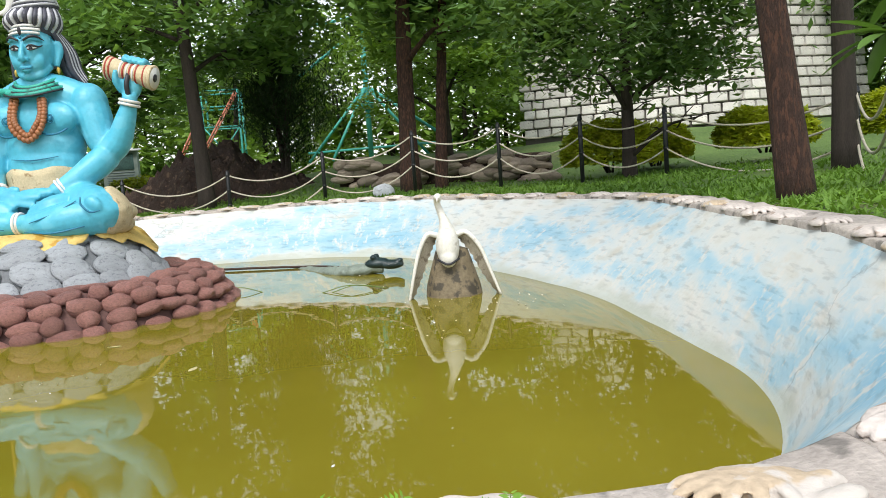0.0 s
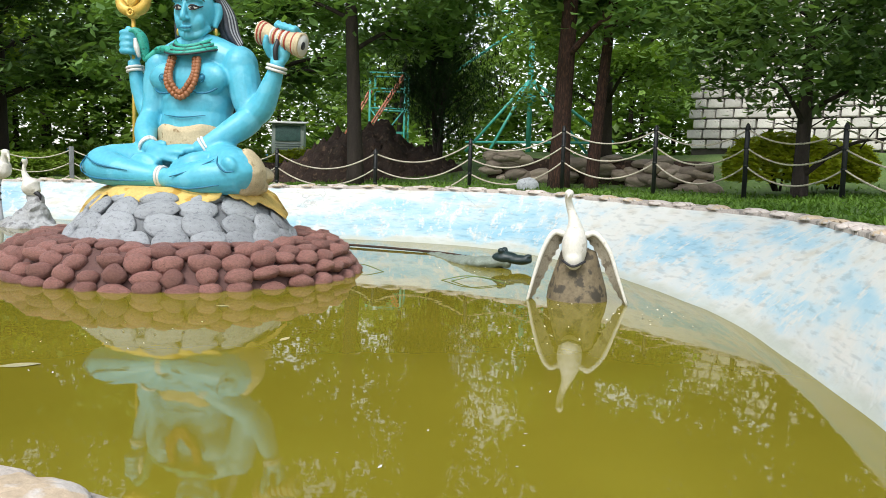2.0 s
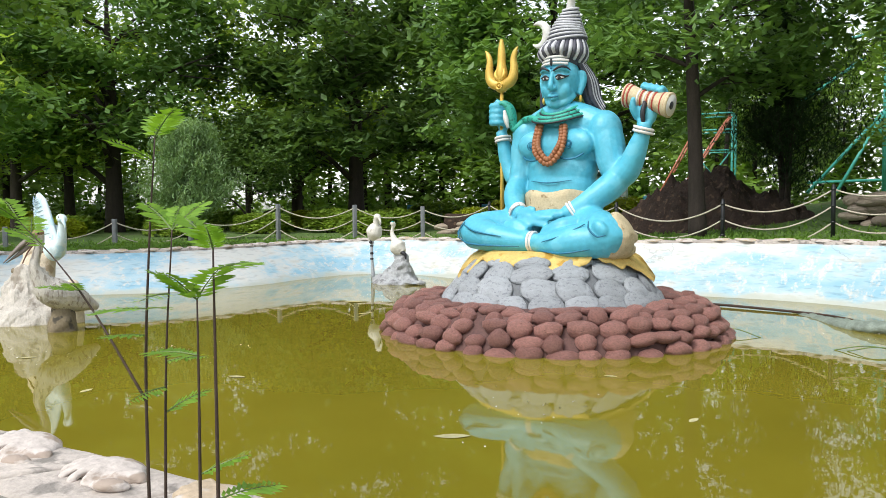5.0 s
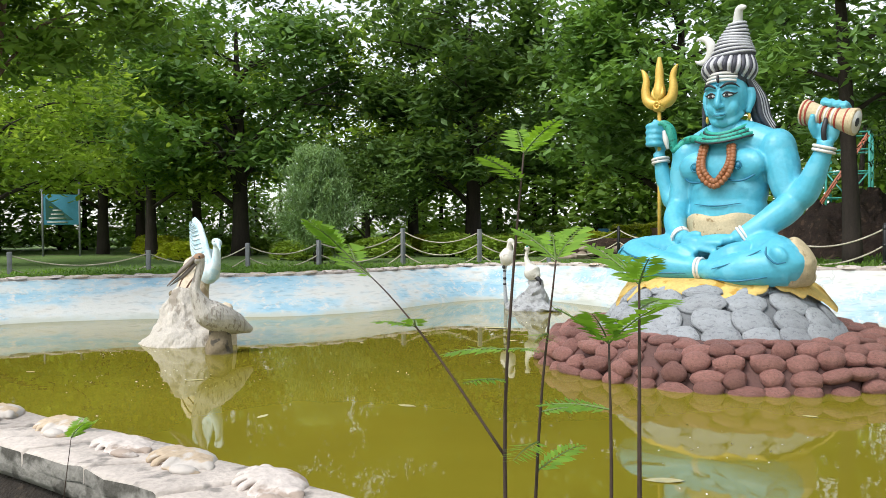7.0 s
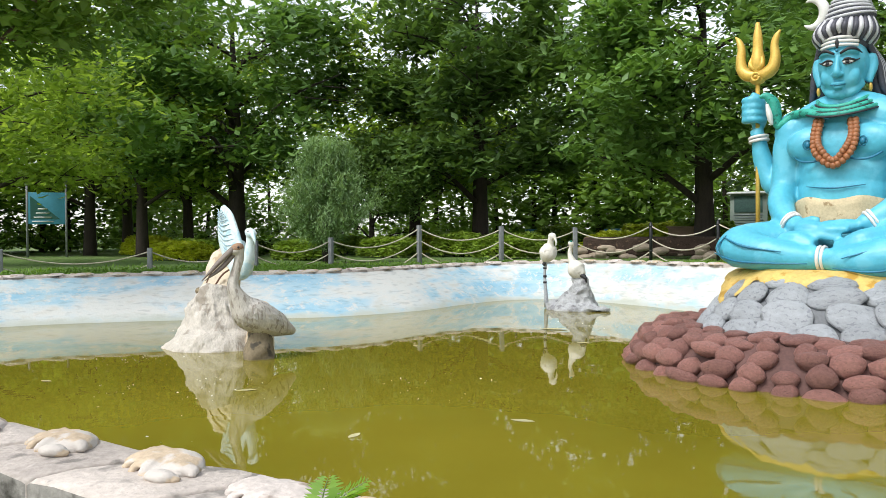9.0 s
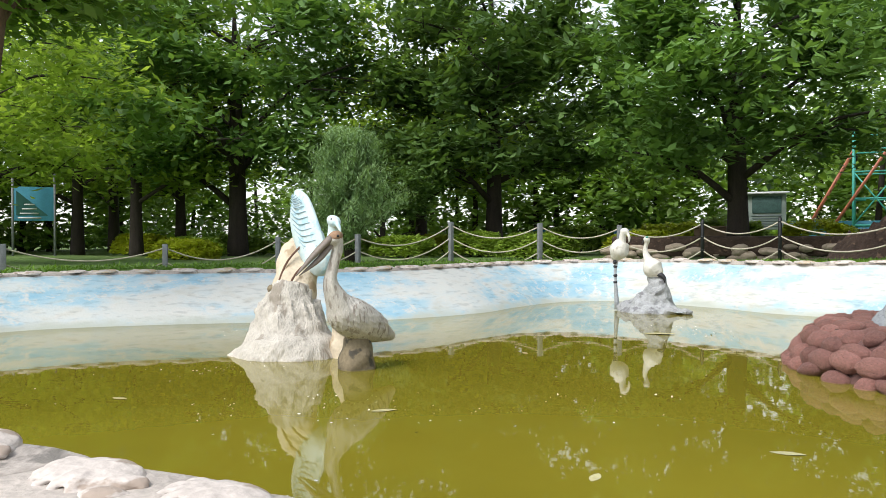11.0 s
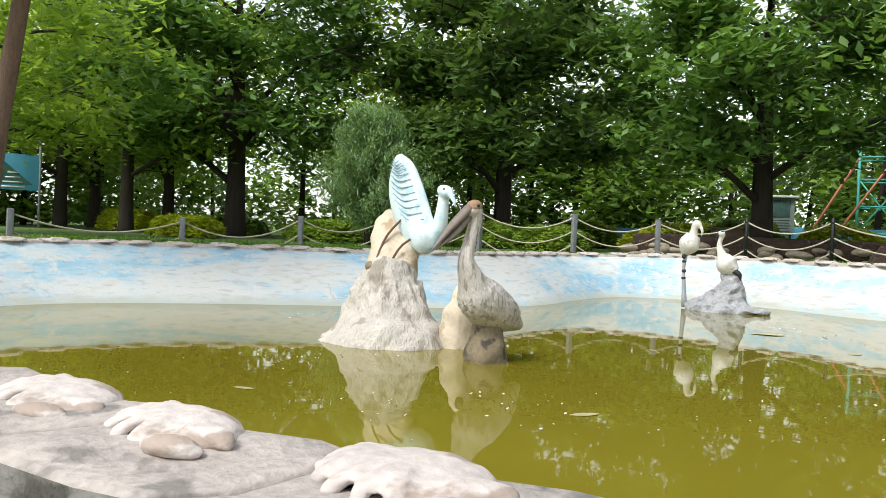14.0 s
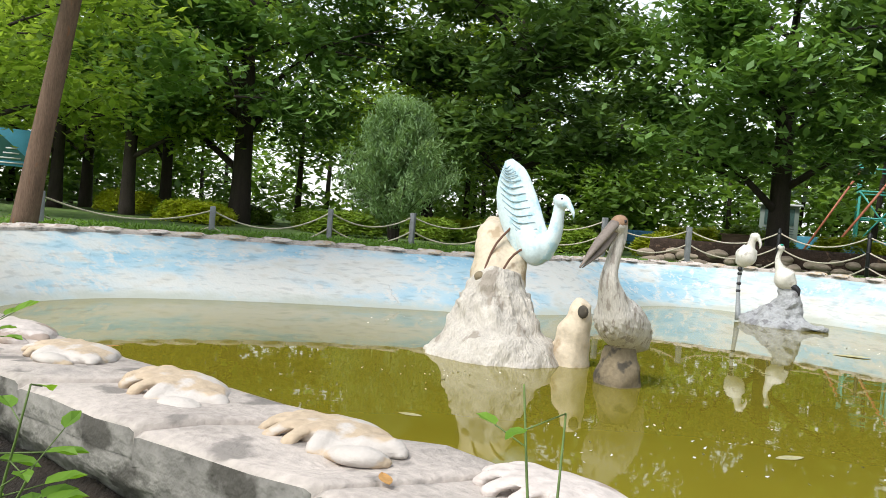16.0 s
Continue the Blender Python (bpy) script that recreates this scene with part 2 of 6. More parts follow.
def pool_paint():
    """Blue wash brushed over white cement, flaking, with streaks down the wall and a greenish tide band."""
    m, n, l, b = nodes_of("pool wall paint")
    tc = n.new("ShaderNodeTexCoord")
    a = noise_node(n, l, 0.75, 5, stretch=(0.6, 0.6, 2.2))
    c = noise_node(n, l, 2.6, 10, stretch=(0.8, 0.8, 2.6))
    e = noise_node(n, l, 22, 6)
    d = noise_node(n, l, 6.0, 8, stretch=(1, 1, 0.45))
    mixn = mixed(n, l, 0.34, a.outputs[0], c.outputs[0])
    col = ramp(n, l, mixn, [(0.42, (0.60, 0.61, 0.58)), (0.49, (0.54, 0.59, 0.595)), (0.54, (0.40, 0.55, 0.62)), (0.64, (0.26, 0.47, 0.60))])
    flake = ramp(n, l, mixed(n, l, 0.35, d.outputs[0], e.outputs[0]), [(0.52, (0, 0, 0)), (0.62, (0.85, 0.85, 0.85))])
    col = mixed(n, l, flake, col, (0.62, 0.61, 0.575))
    dirt = ramp(n, l, c.outputs[0], [(0.25, (0.86, 0.83, 0.78)), (0.42, (1, 1, 1))])
    col = mixed(n, l, 1.0, col, dirt, "MULTIPLY")
    crack = n.new("ShaderNodeTexVoronoi")
    crack.feature = "DISTANCE_TO_EDGE"
    crack.inputs["Scale"].default_value = 0.55
    wob = n.new("ShaderNodeVectorMath")
    wob.operation = "ADD"
    l.new(tc.outputs["Object"], wob.inputs[0])
    l.new(noise_node(n, l, 1.6, 6).outputs[1], wob.inputs[1])
    l.new(wob.outputs[0], crack.inputs["Vector"])
    cf = ramp(n, l, crack.outputs["Distance"], [(0.0, (0.45, 0.45, 0.45)), (0.007, (0, 0, 0))])
    cf = mixed(n, l, 1.0, cf, ramp(n, l, noise_node(n, l, 0.8, 2).outputs[0], [(0.54, (0, 0, 0)), (0.62, (1, 1, 1))]), "MULTIPLY")
    col = mixed(n, l, cf, col, (0.16, 0.17, 0.17))
    scuff = ramp(n, l, noise_node(n, l, 9, 8, stretch=(0.5, 0.5, 3.0)).outputs[0], [(0.34, (0.8, 0.81, 0.82)), (0.46, (1, 1, 1))])
    col = mixed(n, l, 1.0, col, scuff, "MULTIPLY")
    sep = n.new("ShaderNodeSeparateXYZ")
    l.new(tc.outputs["Object"], sep.inputs[0])
    tide = n.new("ShaderNodeMath")
    tide.operation = "MULTIPLY_ADD"
    l.new(c.outputs[0], tide.inputs[0])
    tide.inputs[1].default_value = 0.25
    l.new(sep.outputs[2], tide.inputs[2])
    tband = ramp(n, l, tide.outputs[0], [(0.13, (1, 1, 1)), (0.24, (0, 0, 0))])
    col = mixed(n, l, tband, col, (0.44, 0.47, 0.42))
    l.new(col, b.inputs["Base Color"])
    b.inputs["Roughness"].default_value = 0.75
    bp = n.new("ShaderNodeBump")
    bp.inputs["Strength"].default_value, bp.inputs["Distance"].default_value = 0.8, 0.015
    l.new(mixed(n, l, 0.5, c.outputs[0], e.outputs[0]), bp.inputs["Height"])
    l.new(bp.outputs[0], b.inputs["Normal"])
    return m


def water_material():
    """Murky olive pond water: algae colour just under a nearly still, glossy surface."""
    m, n, l, b = nodes_of("murky green water")
    big = noise_node(n, l, 0.35, 4)
    rip = noise_node(n, l, 2.2, 3)
    speck = noise_node(n, l, 70, 2)
    col = ramp(n, l, big.outputs[0], [(0.3, (0.165, 0.14, 0.012)), (0.7, (0.22, 0.185, 0.018))])
    sf = ramp(n, l, speck.outputs[0], [(0.76, (0, 0, 0)), (0.79, (1, 1, 1))])
    col = mixed(n, l, sf, col, (0.28, 0.27, 0.08))
    l.new(col, b.inputs["Base Color"])
    b.inputs["Roughness"].default_value = 0.02
    b.inputs["IOR"].default_value = 1.34
    bp = n.new("ShaderNodeBump")
    bp.inputs["Strength"].default_value, bp.inputs["Distance"].default_value = 0.05, 0.02
    l.new(rip.outputs[0], bp.inputs["Height"])
    l.new(bp.outputs[0], b.inputs["Normal"])
    return m


def ground_material():
    """Lawn and bare earth in uneven patches."""
    m, n, l, b = nodes_of("park ground")
    a = noise_node(n, l, 0.45, 6)
    e = noise_node(n, l, 14, 6)
    col = mixed(n, l, 0.5, ramp(n, l, a.outputs[0], [(0.35, (0.05, 0.11, 0.02)), (0.55, (0.10, 0.18, 0.035)), (0.68, (0.16, 0.13, 0.075))]), ramp(n, l, e.outputs[0], [(0.3, (0.045, 0.08, 0.02)), (0.7, (0.17, 0.26, 0.06))]))
    l.new(col, b.inputs["Base Color"])
    b.inputs["Roughness"].default_value = 0.95
    bp = n.new("ShaderNodeBump")
    bp.inputs["Strength"].default_value, bp.inputs["Distance"].default_value = 0.8, 0.05
    l.new(e.outputs[0], bp.inputs["Height"])
    l.new(bp.outputs[0], b.inputs["Normal"])
    return m


M_POOL, M_WATER, M_GROUND = pool_paint(), water_material(), ground_material()

# ---- building tools ----
def part(name, bm, material, parent=None, label="", smooth=True):
    """Links a bmesh as one mesh object, under a thing if given."""
    me = bpy.data.meshes.new(name)
    bm.to_mesh(me)
    bm.free()
    for mt in (material if isinstance(material, (list, tuple)) else [material]):
        me.materials.append(mt)
    if smooth:
        for p in me.polygons:
            p.use_smooth = True
    ob = new(name, me)
    if parent:
        ob.parent = parent
    if label:
        ob["label"] = label
    return ob


def share(name, me, m, parent):
    """Another object on an existing mesh."""
    ob = new(name, me)
    ob.parent = parent
    ob.matrix_basis = m
    return ob


def raw_mesh(name, verts, faces, material, smooth=False):
    me = bpy.data.meshes.new(name)
    me.from_pydata([tuple(v) for v in verts], [], [tuple(f) for f in faces])
    me.materials.append(material)
    if smooth:
        for p in me.polygons:
            p.use_smooth = True
    return me


def ball(bm, c, r, seg=16, turn=(0, 0, 0), mi=0):
    r = r if isinstance(r, (tuple, list)) else (r, r, r)
    m = pose(*c, *turn) @ Matrix.Diagonal((*r, 1))
    out = bmesh.ops.create_uvsphere(bm, u_segments=seg, v_segments=max(6, seg // 2 + 1), radius=1, matrix=m)
    for f in {f for v in out["verts"] for f in v.link_faces}:
        f.material_index = mi


def box(bm, c, s, turn=(0, 0, 0), bevel=0.0, mi=0):
    out = bmesh.ops.create_cube(bm, size=1, matrix=pose(*c, *turn) @ Matrix.Diagonal((*s, 1)))
    if bevel:
        es = list({e for v in out["verts"] for e in v.link_edges})
        res = bmesh.ops.bevel(bm, geom=es, offset=bevel, segments=2, affect="EDGES", profile=0.6)
        fs = res["faces"]
    else:
        fs = {f for v in out["verts"] for f in v.link_faces}
    for f in fs:
        f.material_index = mi


def spline(pts, n):
    """A smooth open line through points (tuples of any length), n samples."""
    p = [np.array(q, float) for q in pts]
    p = [2 * p[0] - p[1]] + p + [2 * p[-1] - p[-2]]
    out = []
    k = len(pts) - 1
    for i in range(n):
        u = i / (n - 1) * k
        j = min(int(u), k - 1)
        t = u - j
        a, b, c, d = p[j], p[j + 1], p[j + 2], p[j + 3]
        out.append(0.5 * ((2 * b) + (c - a) * t + (2 * a - 5 * b + 4 * c - d) * t * t + (3 * b - a - 3 * c + d) * t ** 3))
    return out


def tube(bm, pts, radii, seg=8, n=None, mi=0, flat=1.0, cap=True):
    """A round tube through points, with a radius at each."""
    rows = [(*p, r) for p, r in zip(pts, radii if isinstance(radii, (list, tuple)) else [radii] * len(pts))]
    rows = spline(rows, n) if n else [np.array(r, float) for r in rows]
    rings = []
    ref = None
    for i, q in enumerate(rows):
        a, b = rows[max(0, i - 1)][:3], rows[min(len(rows) - 1, i + 1)][:3]
        d = Vector(b - a).normalized()
        if ref is None:
            ref = Vector((0, 0, 1)) if abs(d.z) < 0.9 else Vector((0, 1, 0))
        u = (ref - d * ref.dot(d)).normalized()
        v = d.cross(u)
        ref = u
        rings.append([bm.verts.new(Vector(q[:3]) + (u * math.cos(t) * flat + v * math.sin(t)) * max(0.0005, q[3])) for t in (2 * math.pi * k / seg for k in range(seg))])
    for a, b in zip(rings, rings[1:]):
        for k in range(seg):
            bm.faces.new((a[k], a[(k + 1) % seg], b[(k + 1) % seg], b[k])).material_index = mi
    if cap:
        bm.faces.new(rings[0][::-1]).material_index = mi
        bm.faces.new(rings[-1]).material_index = mi


def organic(build, voxel, smooth=3):
    """Melts overlapping shapes into one skin; returns a bmesh."""
    bm = bmesh.new()
    build(bm)
    me = bpy.data.meshes.new("melt")
    bm.to_mesh(me)
    bm.free()
    ob = new("melt", me)
    r = ob.modifiers.new("r", "REMESH")
    r.mode, r.voxel_size = "VOXEL", voxel
    if smooth:
        s = ob.modifiers.new("s", "SMOOTH")
        s.iterations, s.factor = smooth, 0.5
    got = bpy.data.meshes.new_from_object(ob.evaluated_get(bpy.context.evaluated_depsgraph_get()))
    out = bmesh.new()
    out.from_mesh(got)
    bpy.data.objects.remove(ob)
    bpy.data.meshes.remove(me)
    bpy.data.meshes.remove(got)
    return out


def join(bm, other, mi):
    """Adds a bmesh to another, with a material slot."""
    for f in other.faces:
        f.material_index = mi
    tmp = bpy.data.meshes.new("tmp")
    other.to_mesh(tmp)
    other.free()
    bm.from_mesh(tmp)
    bpy.data.meshes.remove(tmp)


def rough_up(bm, amount, scale, seed=0.0):
    bm.normal_update()
    for v in bm.verts:
        v.co += v.normal * noise.noise(v.co * scale + Vector((seed, seed * 2, 0))) * amount


# ---- the basin ----
CENTRE = (-6.5, 8.6)
RIM = [(2.5, 8.6, 0.95), (2.45, 9.95, 0.95), (2.1, 10.85, 0.96), (1.0, 12.2, 0.98), (-0.2, 13.8, 1.0), (-1.3, 14.6, 1.01), (-3.0, 15.2, 1.0), (-5.6, 15.2, 0.95),
       (-8.2, 15.3, 0.88), (-9.8, 16.0, 0.87), (-11.4, 16.35, 0.87), (-12.7, 16.3, 0.84), (-13.8, 15.4, 0.8), (-14.0, 13.6, 0.79), (-14.0, 12.2, 0.79), (-14.6, 10.6, 0.78), (-16.0, 9.2, 0.78),
       (-17.0, 7.9, 0.78), (-17.5, 6.6, 0.78), (-17.4, 5.0, 0.76), (-16.4, 3.4, 0.72), (-14.4, 2.35, 0.68), (-11.5, 2.06, 0.65), (-9.6, 1.88, 0.63), (-7.8, 1.91, 0.62), (-5.2, 2.3, 0.59), (-2.0, 2.36, 0.59), (0.1, 2.08, 0.59), (1.2, 2.36, 0.65), (2.1, 3.3, 0.82), (2.45, 4.9, 0.93), (2.42, 6.5, 0.95)]
WATERLINE = [(1.5, 8.4), (1.1, 9.7), (0.75, 10.6), (0.2, 11.9), (-0.6, 13.2), (-1.6, 14.1), (-3.0, 14.55), (-5.6, 14.6), (-8.3, 14.75), (-9.8, 15.4), (-11.3, 15.85), (-12.2, 15.75),
             (-12.8, 14.9), (-12.85, 13.4), (-12.75, 12.0), (-13.3, 10.2), (-14.4, 9.0), (-15.6, 7.6), (-16.4, 6.2), (-16.3, 4.9), (-15.3, 3.7), (-13.8, 2.9), (-11.4, 2.5), (-9.6, 2.4), (-7.6, 2.45), (-5.2, 2.65), (-2.0, 2.8), (0.1, 2.75), (1.1, 3.2), (1.6, 3.9), (1.85, 5.0), (1.75, 6.4)]


def closed(pts, n):
    """A smooth closed line through points; n samples, evenly spaced."""
    p = [np.array(q, float) for q in pts]
    k = len(p)
    fine = []
    for j in range(k):
        a, b, c, d = p[j - 1], p[j], p[(j + 1) % k], p[(j + 2) % k]
        for i in range(24):
            t = i / 24
            fine.append(0.5 * ((2 * b) + (c - a) * t + (2 * a - 5 * b + 4 * c - d) * t * t + (3 * b - a - 3 * c + d) * t ** 3))
    fine.append(fine[0])
    fine = np.array(fine)
    s = np.concatenate([[0], np.cumsum(np.linalg.norm(np.diff(fine[:, :2], axis=0), axis=1))])
    at = np.linspace(0, s[-1], n, endpoint=False)
    return np.stack([np.interp(at, s, fine[:, i]) for i in range(fine.shape[1])], 1), s[-1]


NR = 384
rim, RIM_LENGTH = closed(RIM, NR)
wat_xy, _ = closed(WATERLINE, NR)
tang = np.roll(rim, -1, 0)[:, :2] - np.roll(rim, 1, 0)[:, :2]
tang /= np.linalg.norm(tang, axis=1)[:, None]
outn = np.stack([tang[:, 1], -tang[:, 0]], 1)
RIM_WIDTH = 0.50


def ring_mesh(name, rings, material, smooth=True, close_last=False):
    n = len(rings[0])
    verts = [tuple(v) for r in rings for v in r]
    faces = []
    for j in range(len(rings) - 1):
        for i in range(n):
            k = (i + 1) % n
            faces.append((j * n + i, j * n + k, (j + 1) * n + k, (j + 1) * n + i))
    if close_last:
        faces.append(tuple((len(rings) - 1) * n + i for i in range(n))[::-1])
    return raw_mesh(name, verts, faces, material, smooth)


def around(off, dz):
    return [(p[0] + o[0] * off, p[1] + o[1] * off, p[2] + dz) for p, o in zip(rim, outn)]


# start both loops at the same place
rot = int(np.argmin(np.linalg.norm(wat_xy[:, :2] - rim[0, :2], axis=1)))
foot = np.roll(wat_xy, -rot, 0)
rings = []
for u in (0.0, 0.03, 0.12, 0.28, 0.45, 0.62, 0.8, 0.92, 1.0):
    r = []
    for i in range(NR):
        p, q = rim[i], foot[i]
        w = 0.012 * noise.noise(Vector((p[0] * 1.3, p[1] * 1.3, u * 3)))
        bow = 0.1 * math.sin(math.pi * u)
        r.append((p[0] + (q[0] - p[0]) * (u + bow * 0.6) + w, p[1] + (q[1] - p[1]) * (u + bow * 0.6) + w, (p[2] - 0.07) * (1 - u)))
    rings.append(r)
rings.append([(q[0] + (CENTRE[0] - q[0]) * 0.12, q[1] + (CENTRE[1] - q[1]) * 0.12, -0.45) for q in foot])
rings.append([(q[0] + (CENTRE[0] - q[0]) * 0.5, q[1] + (CENTRE[1] - q[1]) * 0.5, -0.6) for q in foot])
basin = tagged(new("pool_wall", ring_mesh("pool_wall", rings[::-1], M_POOL)), "sloping cement pool wall with flaking blue wash over white", "pool wall", kind="structure")

wl_n = [(q[0] + (q[0] - CENTRE[0]) * 0.02, q[1] + (q[1] - CENTRE[1]) * 0.02, 0.0) for q in foot]
vw = wl_n + [(CENTRE[0], CENTRE[1], 0.0)]
water = tagged(new("water", raw_mesh("water", vw, [(i, (i + 1) % NR, NR) for i in range(NR)], M_WATER, True)), "still murky olive-green pond water", "water", kind="structure")

# ---- the ground: one sheet from the rim to the horizon ----
def ground_z(x, y, base):
    """Lawn height: level with the rim on the far side, lower on the walker's side."""
    if y < 2.4:
        low = min(1.0, max(0.0, (2.4 - y) / 0.8))
        side = 1.0 if -19 < x < 2.2 else max(0.0, 1 - max(x - 2.2, -19 - x) / 3)
        h = base * (1 - low * side) + (-0.12) * low * side
    else:
        h = base
    rise = max(0.0, min(1.0, (y - 19.0) / 10)) * max(0.0, min(1.0, (x + 9) / 6)) * 1.1
    bank = max(0.0, min(1.0, (x - 2.5) / 8)) * 0.35
    return h + rise + bank + 0.05 * noise.noise(Vector((x * 0.6, y * 0.6, 0)))


g_rings = []
for off in (0.36, 0.5, 0.75, 1.1, 1.6, 2.3, 3.2, 4.4, 6.0, 8.5, 12, 17, 24, 34, 50, 90, 200, 600, 2000):
    r = []
    for i in range(NR):
        p, o = rim[i], outn[i]
        cx, cy = p[0] - CENTRE[0], p[1] - CENTRE[1]
        d = math.hypot(cx, cy)
        k = min(1.0, max(0.0, (off - 0.6) / 4))
        dx, dy = o[0] * (1 - k) + cx / d * k, o[1] * (1 - k) + cy / d * k
        dn = math.hypot(dx, dy)
        x, y = p[0] + dx / dn * off, p[1] + dy / dn * off
        level = 0.66 + 0.29 * min(1.0, max(0.0, (x + 11) / 8))
        base = (p[2] - 0.10) * (1 - min(1, off / 4)) + level * min(1, off / 4)
        z = ground_z(x, y, base)
        if off < 0.5:
            z = min(z, p[2] - 0.16)
        r.append((x, y, z))
    g_rings.append(r)
ground = tagged(new("ground", ring_mesh("ground", g_rings, M_GROUND)), "uneven park lawn with bare earth patches", "ground", kind="structure")


def ground_at(x, y):
    best = bpy.data.objects["ground"].ray_cast((x, y, 50), (0, 0, -1))
    return best[1].z if best[0] else 0.9

# ---- the seated statue ----
def ring_line(c, r, tilt, n=20, sy=1.0):
    """Points of a closed circle round c, turned by tilt."""
    m = pose(*c, *tilt)
    return [tuple(m @ Vector((r * math.cos(t), r * sy * math.sin(t), 0))) for t in (2 * math.pi * i / n for i in range(n + 1))]


def seated_statue():
    """Built facing -y round its own spine, then turned to where it looks."""
    bm = bmesh.new()

    def trident():
        b = bmesh.new()
        tx, ty = -0.965, 0.02
        tube(b, [(tx, ty, 1.05), (tx, ty, 3.24)], 0.026, 10)
        ball(b, (tx, ty, 3.27), (0.105, 0.07, 0.09), 16)
        tube(b, ring_line((tx, ty - 0.068, 3.27), 0.045, (90, 0, 0)), 0.014, 8)
        ball(b, (tx, ty - 0.07, 3.27), (0.022, 0.02, 0.022), 10)
        tube(b, [(tx, ty, 3.3), (tx, ty, 3.45), (tx, ty, 3.60), (tx, ty, 3.76), (tx, ty, 3.92)], [0.06, 0.085, 0.06, 0.052, 0.022], 12, 20)
        for sx in (-1, 1):
            tube(b, [(tx, ty, 3.30), (tx + 0.10 * sx, ty, 3.305), (tx + 0.18 * sx, ty, 3.37), (tx + 0.205 * sx, ty, 3.50), (tx + 0.195 * sx, ty, 3.62), (tx + 0.22 * sx, ty, 3.72), (tx + 0.265 * sx, ty, 3.79)], [0.06, 0.075, 0.07, 0.058, 0.046, 0.036, 0.01], 12, 26)
            tube(b, [(tx + 0.02 * sx, ty - 0.04, 3.36), (tx + 0.07 * sx, ty - 0.05, 3.42), (tx + 0.06 * sx, ty - 0.03, 3.52)], [0.03, 0.028, 0.008], 8, 10)
        return b

    def body(b):
        # trunk
        ball(b, (0.02, 0.02, 1.34), (0.62, 0.42, 0.34), 24)
        ball(b, (0.02, 0.02, 1.82), (0.56, 0.34, 0.52), 24)
        ball(b, (0.02, 0.02, 2.08), (0.57, 0.33, 0.40), 24)
        ball(b, (0.70, 0.06, 2.56), (0.25, 0.25, 0.27), 20)
        ball(b, (-0.60, 0.06, 2.56), (0.235, 0.24, 0.26), 20)
        ball(b, (0.03, 0.05, 2.34), (0.60, 0.35, 0.46), 24)
        ball(b, (-0.26, -0.16, 2.39), (0.33, 0.155, 0.21), 20, (8, 0, 14))
        ball(b, (0.33, -0.16, 2.39), (0.33, 0.155, 0.21), 20, (8, 0, -14))
        tube(b, [(-0.56, 0.08, 2.60), (-0.2, 0.06, 2.74), (0.03, 0.05, 2.80), (0.28, 0.06, 2.74), (0.66, 0.08, 2.60)], [0.21, 0.22, 0.2, 0.22, 0.21], 14, 16)
        tube(b, [(0.03, 0.05, 2.62), (0.03, 0.0, 2.96)], [0.24, 0.2], 16)
        # upper arms, thick over the shoulder and narrowing to the elbow
        tube(b, [(0.66, 0.06, 2.60), (0.76, 0.04, 2.42), (0.84, 0.0, 2.16), (0.95, -0.04, 1.96), (0.98, -0.08, 1.88)], [0.23, 0.235, 0.21, 0.18, 0.16], 16, 18)
        tube(b, [(-0.56, 0.06, 2.60), (-0.63, 0.03, 2.40), (-0.66, 0.0, 2.14), (-0.68, -0.04, 1.95), (-0.68, -0.1, 1.86)], [0.22, 0.215, 0.185, 0.17, 0.16], 16, 18)
        # lower forearms to the lap
        tube(b, [(0.98, -0.06, 1.92), (0.88, -0.22, 1.80), (0.70, -0.36, 1.66), (0.50, -0.46, 1.55), (0.38, -0.50, 1.50)], [0.17, 0.18, 0.15, 0.11, 0.095], 16, 16)
        tube(b, [(-0.68, -0.06, 1.92), (-0.66, -0.2, 1.76), (-0.56, -0.34, 1.62), (-0.44, -0.44, 1.54), (-0.30, -0.50, 1.49)], [0.16, 0.165, 0.145, 0.11, 0.095], 16, 16)
        # hands laid over one another
        ball(b, (-0.16, -0.57, 1.47), (0.22, 0.12, 0.085), 16, (0, 6, -12))
        ball(b, (0.22, -0.55, 1.48), (0.22, 0.10, 0.075), 16, (0, -6, 10))
        for k in range(4):
            tube(b, [(-0.16, -0.60 - 0.03 * k, 1.50 - 0.032 * k), (0.04, -0.66 - 0.015 * k, 1.475 - 0.034 * k), (0.21, -0.655 - 0.01 * k, 1.455 - 0.036 * k)], [0.036, 0.034, 0.022], 8, 8)
            tube(b, [(0.28, -0.56 - 0.03 * k, 1.53 - 0.028 * k), (0.10, -0.60 - 0.03 * k, 1.53 - 0.026 * k), (-0.02, -0.61 - 0.025 * k, 1.52 - 0.026 * k)], [0.034, 0.03, 0.02], 8, 8)
        tube(b, [(-0.28, -0.56, 1.53), (-0.16, -0.55, 1.57), (-0.06, -0.56, 1.56)], [0.04, 0.036, 0.024], 8, 8)
        # raised forearms
        tube(b, [(0.98, -0.06, 1.96), (1.14, -0.08, 2.06), (1.28, -0.11, 2.30), (1.37, -0.12, 2.50), (1.39, -0.12, 2.62)], [0.18, 0.17, 0.14, 0.105, 0.10], 16, 16)
        ball(b, (1.40, -0.06, 2.76), (0.15, 0.10, 0.19), 16, (0, -8, 0))
        for k in range(4):
            x = 1.34 + 0.085 * k
            z = 2.98 - 0.022 * k
            tube(b, [(x - 0.02, 0.10, z - 0.16), (x, 0.11, z + 0.02), (x, 0.0, z + 0.10), (x + 0.02, -0.12, z + 0.06)], [0.05, 0.05, 0.048, 0.04], 10, 12)
